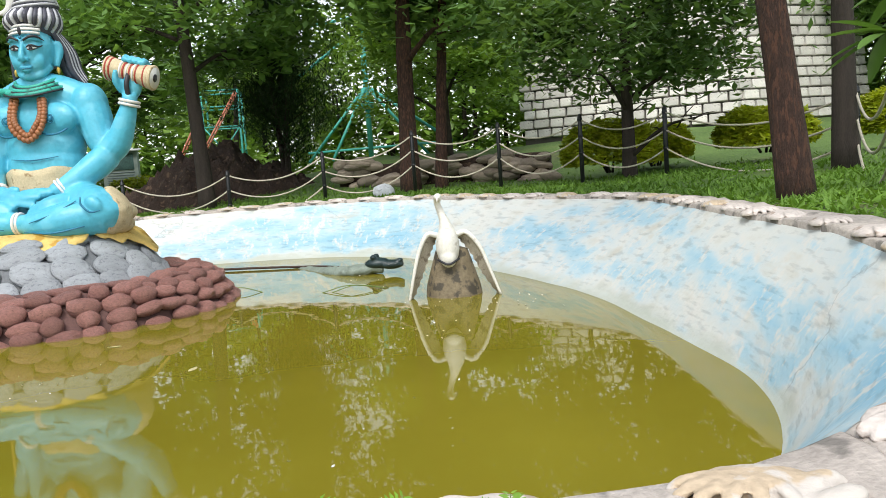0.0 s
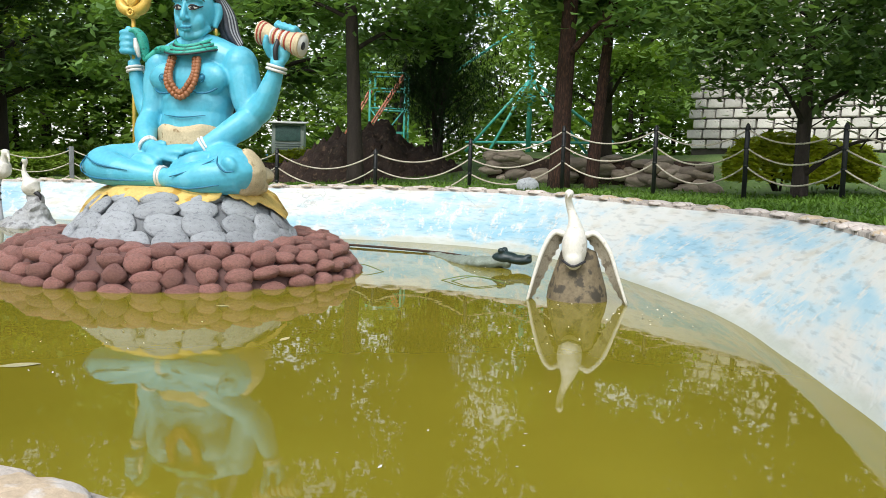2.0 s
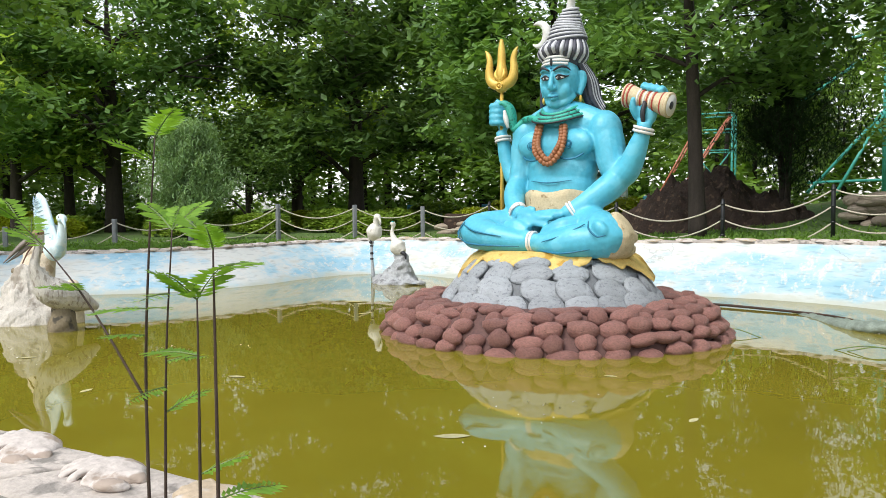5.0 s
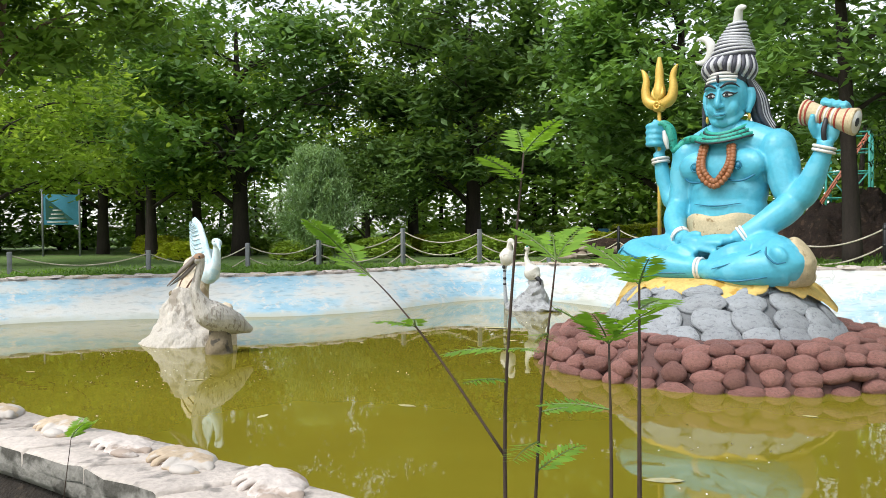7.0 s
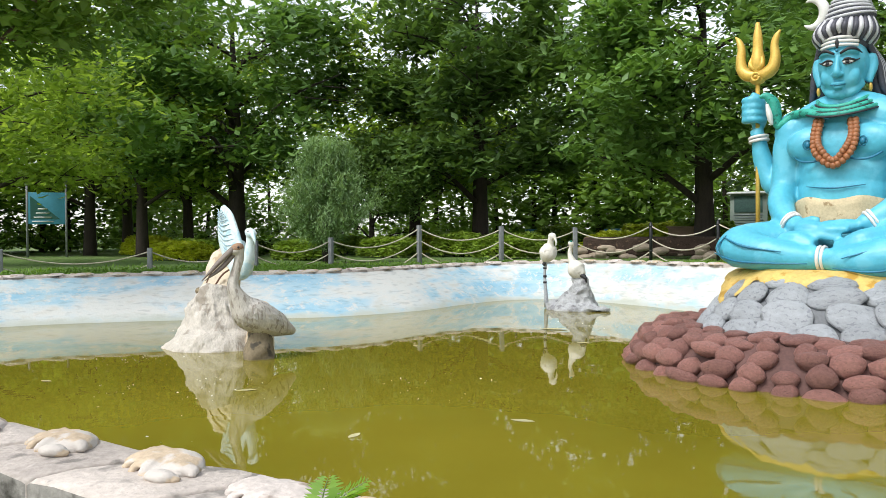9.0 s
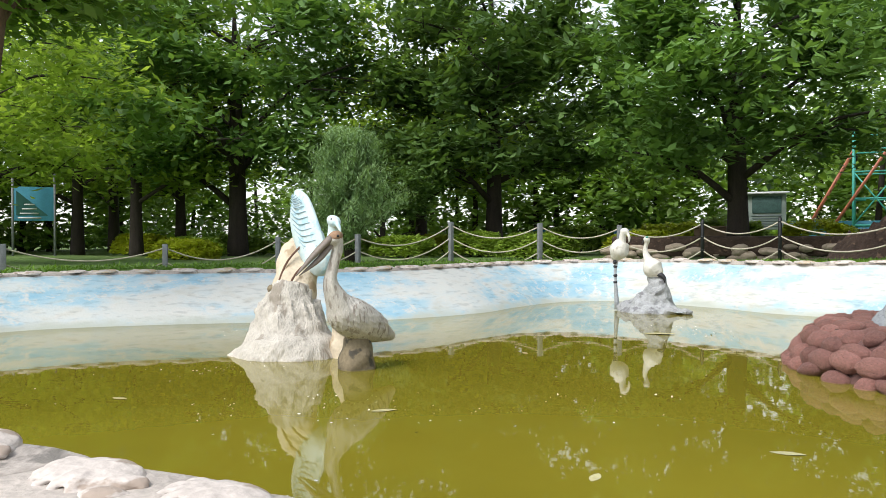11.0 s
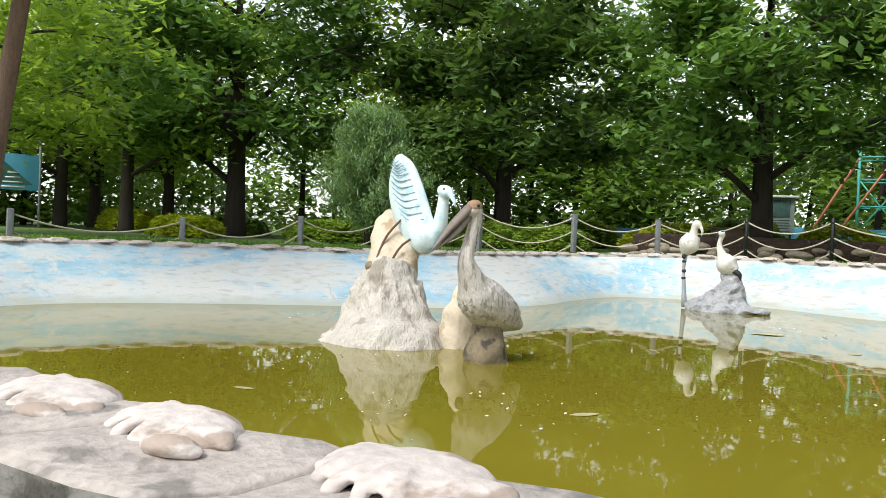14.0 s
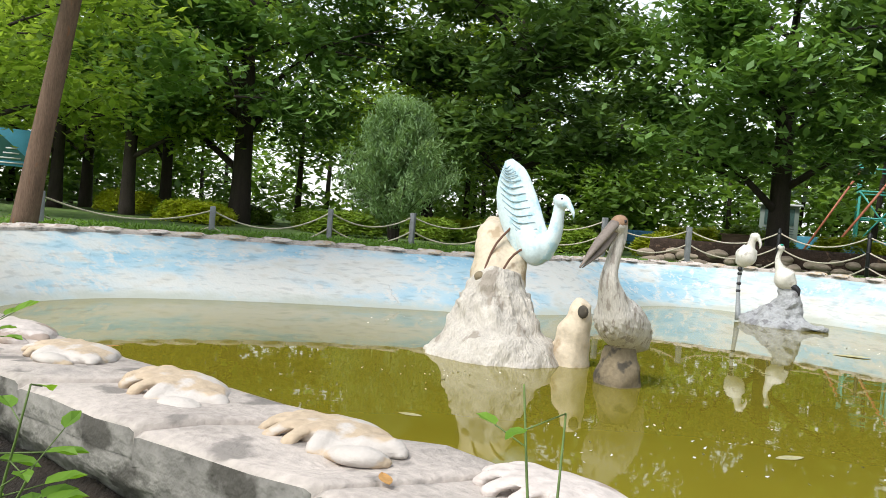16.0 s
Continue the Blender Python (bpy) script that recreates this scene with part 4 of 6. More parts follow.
# ---- trees ----
def leaf_mesh(name, pts, size, material, rnd, droop=0.3, long=2.2, outward=None):
    """Many single folded leaves at the given points."""
    n = len(pts)
    rs = np.random.RandomState(rnd)
    yaw = rs.uniform(0, 2 * np.pi, n)
    pit = rs.normal(-droop * 0.8, 0.36, n)
    roll = rs.uniform(-0.6, 0.6, n)
    s = size * rs.uniform(0.65, 1.35, n)
    d = np.stack([np.cos(yaw) * np.cos(pit), np.sin(yaw) * np.cos(pit), np.sin(pit)], 1)
    side = np.stack([-np.sin(yaw), np.cos(yaw), np.zeros(n)], 1)
    up = np.cross(d, side)
    side = side * np.cos(roll)[:, None] + up * np.sin(roll)[:, None]
    p = np.asarray(pts)
    L, W = s[:, None] * 0.5 * long, s[:, None] * 0.5
    v = np.stack([p - d * L, p - d * L * 0.1 + side * W + up * 0.0, p + d * L, p - d * L * 0.1 - side * W], 1)
    v[:, [1, 3]] += (np.cross(side, d) * s[:, None] * 0.12)[:, None]
    verts = v.reshape(-1, 3)
    me = bpy.data.meshes.new(name)
    me.vertices.add(4 * n)
    me.vertices.foreach_set("co", verts.astype(np.float32).ravel())
    idx = (np.arange(n)[:, None] * 4 + np.array([0, 1, 2, 0, 2, 3])[None]).ravel()
    me.loops.add(6 * n)
    me.loops.foreach_set("vertex_index", idx.astype(np.int32))
    me.polygons.add(2 * n)
    me.polygons.foreach_set("loop_start", np.arange(0, 6 * n, 3, dtype=np.int32))
    me.update()
    me.validate()
    me.materials.append(material)
    return me


def tree_parts(seed, height, fork, spread, crown_low, crown_top, leaf, count, trunk_r, leafmat, bark, limbs=9, lean=0.0, clumps=90, tuft=False, cyl=False):
    """A trunk mesh with limbs and twigs, and a crown of leaf clumps round the twig ends."""
    rnd = random.Random(seed)
    rs = np.random.RandomState(seed)
    bm = bmesh.new()
    wob = [(lean * height * u + 0.12 * math.sin(seed + 3 * u) * u, 0.12 * math.cos(seed * 2 + 2.6 * u) * u, height * u) for u in (0, 0.15, 0.35, 0.55, 0.75, 0.92)]
    wob[0] = (0, 0, -0.15)
    tube(bm, wob, [trunk_r * 1.35, trunk_r * 1.03, trunk_r * 0.9, trunk_r * 0.7, trunk_r * 0.42, trunk_r * 0.12], 10, 18)
    tips = []
    for k in range(limbs):
        u = fork / height + (0.9 - fork / height) * (k + rnd.random() * 0.6) / limbs
        j = min(int(u * 5), 4)
        st = Vector(spline(wob, 41)[int(u * 0.98 * 40)])
        a = k * 2.4 + seed + rnd.uniform(-0.4, 0.4)
        reach = spread * (1.0 - 0.5 * max(0, (u - 0.4))) * rnd.uniform(0.7, 1.05)
        end = st + Vector((math.cos(a) * reach, math.sin(a) * reach, rnd.uniform(0.15, 0.55) * reach))
        mid = st.lerp(end, 0.5) + Vector((0, 0, 0.12 * reach))
        r0 = trunk_r * (0.5 - 0.3 * u)
        tube(bm, [tuple(st), tuple(mid), tuple(end)], [r0, r0 * 0.6, r0 * 0.15], 7, 9)
        tips += [mid, end, mid.lerp(end, 0.5)]
        for q in range(4):
            s0 = st.lerp(end, 0.35 + 0.16 * q) + Vector((0, 0, 0.1 * reach * (0.6 - 0.15 * q)))
            b = a + rnd.choice((-1, 1)) * rnd.uniform(0.5, 1.3)
            e2 = s0 + Vector((math.cos(b), math.sin(b), rnd.uniform(-0.15, 0.5))) * reach * rnd.uniform(0.25, 0.5)
            tube(bm, [tuple(s0), tuple(s0.lerp(e2, 0.5) + Vector((0, 0, 0.05))), tuple(e2)], [r0 * 0.3, r0 * 0.2, r0 * 0.06], 5)
            tips.append(e2)
    cen = []
    for k in range(clumps):
        if rnd.random() < 0.55:
            p = rnd.choice(tips) + Vector((rnd.gauss(0, 0.3), rnd.gauss(0, 0.3), rnd.gauss(0.1, 0.25)))
        else:
            z = rnd.uniform(crown_low, crown_top)
            f = (z - crown_low) / (crown_top - crown_low)
            rr = spread * (math.sin(math.pi * min(0.98, 0.18 + 0.8 * f)) ** 0.6) * math.sqrt(rnd.uniform(0.15, 1.0))
            a = rnd.uniform(0, 6.283)
            p = Vector((math.cos(a) * rr + lean * z, math.sin(a) * rr, z))
        p.z = max(crown_low, min(crown_top, p.z))
        cen.append((*p, rnd.uniform(0.28, 0.6)))
    cen = np.array(cen)
    pick = rs.randint(0, len(cen), count)
    off = rs.normal(0, 1, (count, 3)) * cen[pick, 3:4] * np.array([1.0, 1.0, 0.55])
    pts = cen[pick, :3] + off
    me_t = bpy.data.meshes.new("trunk")
    bm.to_mesh(me_t)
    bm.free()
    me_t.materials.append(bark)
    for p in me_t.polygons:
        p.use_smooth = True
    return me_t, leaf_mesh("crown", pts, leaf, leafmat, seed, 0.35)


def plant_tree(meshes, x, y, z, turn=0.0, size=1.0, label="leafy tree with a dark trunk on the lawn", name="tree", group="trees round the pool"):
    t = tagged(new(name), label, "tree", group)
    t.matrix_basis = pose(x, y, z, 0, 0, turn) @ Matrix.Scale(size, 4)
    for nm, me in zip(("trunk", "crown"), meshes):
        share(nm, me, Matrix(), t)
    return t


T_BROAD = tree_parts(3, 8.5, 2.0, 4.2, 2.4, 9.5, 0.15, 20000, 0.27, M_LEAF_MID, M_BARK, 12, clumps=170)
T_DARK = tree_parts(8, 9.0, 2.2, 4.0, 2.6, 10.0, 0.155, 21000, 0.25, M_LEAF_DARK, M_BARK, 12, clumps=170)
T_LIGHT = tree_parts(15, 8.0, 1.8, 4.4, 1.9, 9.0, 0.13, 16000, 0.2, M_LEAF_LIGHT, M_BARK, 12, clumps=150)
T_YOUNG = tree_parts(18, 8.0, 2.4, 4.4, 2.6, 9.0, 0.14, 7500, 0.2, M_LEAF_YOUNG, M_BARK, 12, clumps=140)
T_SMALL = tree_parts(30, 4.6, 0.55, 2.3, 2.0, 5.0, 0.10, 11000, 0.12, M_LEAF_DARK, M_BARK, 9, clumps=90)
SPOTS = [
    (T_BROAD, -30.0, 20.8, 20, 1.25), (T_DARK, -22.2, 27.0, 140, 1.25), (T_YOUNG, -27.0, 28.5, 40, 1.25), (T_BROAD, -12.7, 26.6, 60, 1.15),
    (T_YOUNG, -37.5, 23.5, 200, 1.2), (T_YOUNG, -38.5, 19.0, 300, 1.2), (T_YOUNG, -43.0, 13.5, 80, 1.2), (T_YOUNG, -27.4, 9.6, 120, 1.0),
    (T_YOUNG, -44.0, 24.0, 220, 1.3), (T_YOUNG, -33.4, 18.6, 60, 1.15),
     (T_LIGHT, 0.2, 28.0, 12, 0.9), (T_DARK, 18.5, 24.0, 20, 1.1),
    (T_BROAD, 17, 33.5, 60, 1.3), (T_DARK, -30.0, -22.0, 0, 1.1), (T_BROAD, -13.0, -26.0, 70, 1.1), (T_DARK, 2.5, -26.0, 150, 1.1),
]
for k, (me, x, y, a, s) in enumerate(SPOTS):
    plant_tree(me, x, y, ground_at(x, y), a, s, "broad-leaved tree with a dark trunk on the lawn" if me not in (T_LIGHT, T_YOUNG) else "light green feathery tree with spreading branches")

# named trunks near the fence, each with its own lean
def single_tree(seed, x, y, z, height, fork, r, bark, leafmat, label, lean=0.0, count=16000, spread=3.0, turn=0, leaf=0.13):
    return plant_tree(tree_parts(seed, height, fork, spread, fork * 0.95, height * 1.05, leaf, count, r, leafmat, bark, 9, lean, 110), x, y, z, turn, 1.0, label)


single_tree(41, 3.40, 7.75, 0.98, 8.0, 4.0, 0.14, M_BARK_RED, M_LEAF_MID, "stout tree with red-brown scaly bark beside the pool rim", -0.10, 1200, 3.4)
single_tree(42, 5.45, 10.9, 1.15, 8.0, 4.2, 0.145, M_BARK, M_LEAF_MID, "tree with a nearly black trunk behind the rope fence", 0.0, 1200, 2.8)
single_tree(43, -0.75, 18.6, 1.0, 9.5, 3.6, 0.2, M_BARK_RED, M_LEAF_MID, "tree with a thick reddish forked trunk by the rope fence", 0.02, 9000, 3.0)
single_tree(44, -0.05, 18.9, 1.0, 9.0, 3.8, 0.13, M_BARK_RED, M_LEAF_MID, "tree with a slimmer reddish trunk beside a forked one", 0.06, 5000, 2.6)
single_tree(45, -5.5, 18.7, 0.9, 9.5, 3.7, 0.16, M_BARK, M_LEAF_MID, "tall tree with a straight dark trunk behind the fence", -0.05, 11000, 3.2)
single_tree(46, -18.9, 6.35, 0.58, 9.0, 4.5, 0.14, M_BARK_GREY, M_LEAF_LIGHT, "leaning tree with grey bark and a raw orange scar", 0.16, 14000, 3.0, 25)
plant_tree(T_SMALL, 3.62, 15.6, ground_at(3.62, 15.6), 40, 1.0, "small bushy tree with several dark stems by the fence")
plant_tree(T_SMALL, -24.5, 23.0, ground_at(-24.5, 23.0), 140, 0.9, "small bushy dark tree on the lawn")


def conifer(name, x, y, z, h, w, mat, label, seed, count):
    """A feathery conifer: thin stems with needle sprays on rising branchlets."""
    rs = np.random.RandomState(seed)
    t = tagged(new(name), label, "tree", "trees round the pool")
    t.location = (x, y, z)
    bm = bmesh.new()
    pts = []
    for k in range(5):
        a = k * 1.26
        top = (0.17 * w * math.cos(a) * (k > 0), 0.17 * w * math.sin(a) * (k > 0), h * (1 - 0.26 * (k > 0) * rs.uniform(0.4, 1.6)))
        tube(bm, [(0.06 * math.cos(a), 0.06 * math.sin(a), -0.1), (top[0] * 0.5, top[1] * 0.5, h * 0.45), top], [0.07, 0.05, 0.01], 6, 8)
        for j in range(46):
            u = rs.uniform(0.1, 1.0)
            b = rs.uniform(0, 6.283)
            ln = w * 0.56 * (1.03 - u) ** 0.9 * rs.uniform(0.3, 1.2) + 0.1
            p0 = np.array([top[0] * u, top[1] * u, h * u * 0.97])
            p1 = p0 + np.array([math.cos(b) * ln, math.sin(b) * ln, ln * rs.uniform(0.35, 0.9)])
            tube(bm, [tuple(p0), tuple(p1)], [0.012, 0.003], 4)
            n = count // 230
            f = rs.uniform(0.2, 1.1, n)[:, None]
            pts.append(p0 + (p1 - p0) * f + rs.normal(0, 0.07 + 0.03 * w / 2, (n, 3)))
    part("trunk", bm, M_BARK, t)
    share("crown", leaf_mesh("crown", np.concatenate(pts), 0.028, mat, seed, -0.7, 6.0), Matrix(), t)
    return t


conifer("conifer", -19.9, 16.4, ground_at(-19.9, 16.4), 3.5, 2.6, M_LEAF_CONIFER, "small grey-green feathery conifer on the lawn", 5, 46000)
conifer("conifer", -4.3, 22.4, 1.2, 7.5, 3.6, M_LEAF_DARKCON, "tall dark feathery conifer behind the fence", 6, 36000)


def hedge(x, y, z, sx, sy, sz, mat, label, seed, count, leaf=0.06):
    """A clipped shrub: woody stems inside a rough dome of small leaves."""
    rs = np.random.RandomState(seed)
    t = tagged(new("shrub"), label, "shrub", "garden shrubs")
    t.location = (x, y, z)
    bm = bmesh.new()
    for k in range(7):
        a = rs.uniform(0, 6.283)
        tube(bm, [(0.1 * math.cos(a), 0.1 * math.sin(a), -0.05), (0.5 * sx * 0.5 * math.cos(a), 0.5 * sy * 0.5 * math.sin(a), sz * 0.7)], [0.03, 0.01], 5)
    part("stem", bm, M_BARK, t)
    u = rs.normal(0, 1, (count, 3))
    u /= np.linalg.norm(u, axis=1)[:, None]
    u[:, 2] = np.abs(u[:, 2])
    bumps = np.array([1 + 0.16 * noise.noise(Vector(v * 2.6) + Vector((seed, 0, 0))) for v in u])
    r = (rs.uniform(0.55, 1.0, count) ** 0.4 * bumps)[:, None]
    sq = np.sign(u) * np.abs(u) ** 0.7
    pts = sq * r * np.array([sx / 2, sy / 2, sz * 0.92]) + np.array([0, 0, sz * 0.12])
    share("foliage", leaf_mesh("foliage", pts, leaf, mat, seed, 0.0), Matrix(), t)
    return t


for k, (x, y, sx, sy, sz, z) in enumerate(((3.6, 17.2, 2.1, 1.4, 1.0, 1.15), (6.5, 16.2, 1.9, 1.3, 0.85, 1.35), (9.0, 15.4, 2.4, 1.3, 0.95, 1.4), (4.9, 18.5, 1.6, 1.2, 0.9, 1.2))):
    hedge(x, y, z, sx, sy, sz, M_HEDGE, "clipped golden-yellow shrub behind the rope fence", 60 + k, 7000, 0.085)
for k, (x, y, sx, sz) in enumerate(((-16.5, 31.0, 3.2, 1.3), (-20.5, 30.5, 3.4, 1.2), (-14.0, 30.0, 2.8, 1.4), (-24.8, 27.6, 3.8, 0.9), (-28.4, 25.2, 4.0, 0.8), (-32.2, 22.5, 4.0, 0.8), (-35.0, 19.8, 3.4, 0.9), (-21.0, 24.0, 2.4, 0.9), (-17.8, 22.3, 2.2, 0.8), (-10.8, 28.6, 2.8, 1.2), (-25.6, 20.4, 2.4, 0.7), (-23.4, 18.6, 2.6, 0.75), (-27.2, 16.4, 2.8, 0.7), (-22.6, 21.9, 2.6, 0.8), (-19.4, 25.6, 3.0, 0.9), (-15.8, 26.8, 3.0, 0.95), (-29.6, 18.4, 3.0, 0.75))):
    hedge(x, y, ground_at(x, y) - 0.05, sx, 1.4, sz, M_HEDGE_GREEN if k % 3 else M_HEDGE, "low green garden hedge on the lawn", 80 + k, 4200, 0.085)


def far_woods():
    """The far belt of trees and undergrowth that closes the view."""
    rs = np.random.RandomState(77)
    pts = []
    bm = bmesh.new()
    for k in range(150):
        a = rs.uniform(-25, 205) * math.pi / 180
        d = rs.uniform(36, 58)
        x, y = -7 + d * math.cos(a), 8 + d * math.sin(a)
        h = rs.uniform(7, 13)
        tube(bm, [(x, y, 0.5), (x + rs.normal(0, 0.3), y, h * 0.8)], [0.2, 0.05], 6)
        cs = rs.normal(0, 1, (22, 3)) * np.array([1.9, 1.9, h * 0.24]) + np.array([x, y, h * 0.62])
        n = 1300
        pick = rs.randint(0, 22, n)
        pts.append(cs[pick] + rs.normal(0, 0.55, (n, 3)))
        pts.append(np.stack([x + rs.normal(0, 1.8, 260), y + rs.normal(0, 1.8, 260), 0.9 + np.abs(rs.normal(0, 0.9, 260))], 1))
    p = np.concatenate(pts)
    p = p[p[:, 2] > 0.7]
    tagged(new("far_woods", leaf_mesh("far_woods", p, 0.3, M_LEAF_LIGHT, 78, 0.3, 1.9)), "belt of mixed green trees far behind the park", "woods", kind="stuff")
    tagged(part("far_trunks", bm, M_BARK), "dark trunks of the far belt of trees", "woods", kind="stuff")


far_woods()


def grass():
    """Short lawn and weeds on the bank outside the rim."""
    rs = np.random.RandomState(12)
    pts = []
    for i in range(85000):
        k = rs.randint(0, NR)
        off = 0.52 + abs(rs.normal(0, 2.6))
        jit = rs.uniform(-0.14, 0.14) * (1 + off)
        x, y = rim[k][0] + outn[k][0] * off + tang[k][0] * jit, rim[k][1] + outn[k][1] * off + tang[k][1] * jit
        if y < 5.5 and x < 2:
            continue
        if noise.noise(Vector((x * 0.9, y * 0.9, 5))) < -0.25 and rs.rand() < 0.7:
            continue
        pts.append((x, y, ground_at(x, y) + rs.uniform(0.0, 0.06)))
    tagged(new("lawn_grass", leaf_mesh("lawn_grass", np.array(pts), 0.035, M_GRASS, 13, -0.7, 3.6)), "short uneven grass and weeds on the bank", "grass", kind="stuff")


grass()


def kerb_weeds():
    """Tufts of grass and low weeds in the soil at the foot of the kerb."""
    rs = np.random.RandomState(44)
    pts = []
    for k in range(70):
        i = rs.randint(0, NR)
        if not (rim[i][1] < 3.0 and -13 < rim[i][0] < 1.5):
            continue
        off = rs.uniform(0.45, 0.8)
        x, y = rim[i][0] + outn[i][0] * off, rim[i][1] + outn[i][1] * off
        for j in range(26):
            pts.append((x + rs.normal(0, 0.06), y + rs.normal(0, 0.05), 0.16 + 0.2 * (0.8 - off) + rs.uniform(0, 0.08)))
    tagged(new("kerb_weeds", leaf_mesh("kerb_weeds", np.array(pts), 0.02, M_FERN, 45, -0.9, 8.0)), "tufts of fresh green weeds along the kerb", "grass", kind="stuff")


kerb_weeds()

# ---- birds, crocodile and their mounds ----
def standing_crane():
    """A white crane statue with drooping wings on a tapered stump."""
    st = bmesh.new()
    rows = [(0.33, -0.3), (0.32, 0.0), (0.30, 0.12), (0.22, 0.38), (0.185, 0.52), (0.12, 0.55)]
    rs = [[st.verts.new((r * math.cos(t) * (1 + 0.05 * math.sin(3 * t)), r * 0.85 * math.sin(t), z)) for t in (2 * math.pi * i / 28 for i in range(28))] for r, z in rows]
    for p, q in zip(rs, rs[1:]):
        for i in range(28):
            st.faces.new((p[i], p[(i + 1) % 28], q[(i + 1) % 28], q[i]))
    st.faces.new(rs[-1])
    rough_up(st, 0.02, 7)
    o = tagged(part("bird_stump", st, M_POSTWOOD), "dark stained tapered concrete stump in the water", "stump")
    o.location = (0.04, 9.15, 0)
    bm = bmesh.new()

    def body(b):
        ball(b, (0.0, 8.98, 0.58), (0.135, 0.15, 0.23))
        ball(b, (0.0, 8.93, 0.46), (0.10, 0.11, 0.12))
        tube(b, [(0.0, 9.0, 0.72), (-0.02, 8.99, 0.86), (-0.06, 9.0, 0.98), (-0.085, 8.98, 1.08), (-0.075, 8.95, 1.13)], [0.11, 0.06, 0.042, 0.04, 0.045], 10, 18)
        ball(b, (-0.075, 8.94, 1.135), (0.048, 0.065, 0.045))
        tube(b, [(-0.075, 8.9, 1.13), (-0.09, 8.8, 1.09)], [0.022, 0.006], 8)

    join(bm, organic(body, 0.012, 3), 0)
    for sx, tip in ((-1, (-0.47, 8.95, -0.02)), (1, (0.56, 8.95, 0.0))):
        arc = spline([(0.10 * sx, 9.02, 0.70), (0.22 * sx, 9.0, 0.72), (0.34 * sx + 0.02, 8.98, 0.55), (0.43 * sx + 0.03, 8.96, 0.28), tip], 26)
        for side, (dy, mi) in enumerate(((0.0, 0), (0.028, 1))):
            prev = None
            for i, p in enumerate(arc):
                u = i / 25
                w = 0.17 * math.sin(math.pi * min(1, 0.12 + 0.85 * u)) ** 0.7 * (1 - 0.25 * u)
                jag = 0.02 * (i % 2)
                a = bm.verts.new((p[0], p[1] + dy, p[2]))
                c = bm.verts.new((p[0] - sx * (w + jag) * 0.75, p[1] + 0.12 + dy, p[2] - (w + jag) * 0.35))
                if prev:
                    bm.faces.new((prev[0], a, c, prev[1])).material_index = 2
                prev = (a, c)
        tube(bm, [tuple(p) for p in arc], [0.034 - 0.02 * i / 25 for i in range(26)], 8, mi=0)
    tube(bm, [(-0.12, 8.9, 0.44), (0, 8.82, 0.39), (0.12, 8.9, 0.44)], 0.014, 6, 10, mi=1)
    tagged(part("crane_statue", bm, [M_BIRDWHITE, M_DARK, M_WINGUNDER]), "white crane statue with drooping wings on a dark stump", "statue")


standing_crane()


def crocodile():
    bm = bmesh.new()

    def body(b):
        tube(b, [(-0.95, 11.55, 0.10), (-1.35, 11.62, 0.05), (-1.7, 11.95, 0.0), (-2.1, 12.55, -0.03), (-2.6, 13.15, -0.03), (-3.0, 13.35, -0.05)], [0.13, 0.16, 0.15, 0.12, 0.07, 0.03], 12, 30, flat=0.6)

    join(bm, organic(body, 0.03, 2), 0)
    rough_up(bm, 0.03, 9)

    def head(b):
        ball(b, (-1.02, 11.52, 0.15), (0.2, 0.13, 0.085))
        ball(b, (-0.82, 11.48, 0.13), (0.18, 0.11, 0.07))
        ball(b, (-1.08, 11.44, 0.25), (0.05, 0.05, 0.04))
        ball(b, (-1.05, 11.6, 0.25), (0.05, 0.05, 0.04))
        ball(b, (-0.7, 11.46, 0.19), (0.05, 0.06, 0.03))

    join(bm, organic(head, 0.02, 2), 1)
    tagged(part("crocodile_statue", bm, [M_CROC, M_CROCDARK]), "half-sunk crocodile statue with a dark wet head", "statue")


crocodile()


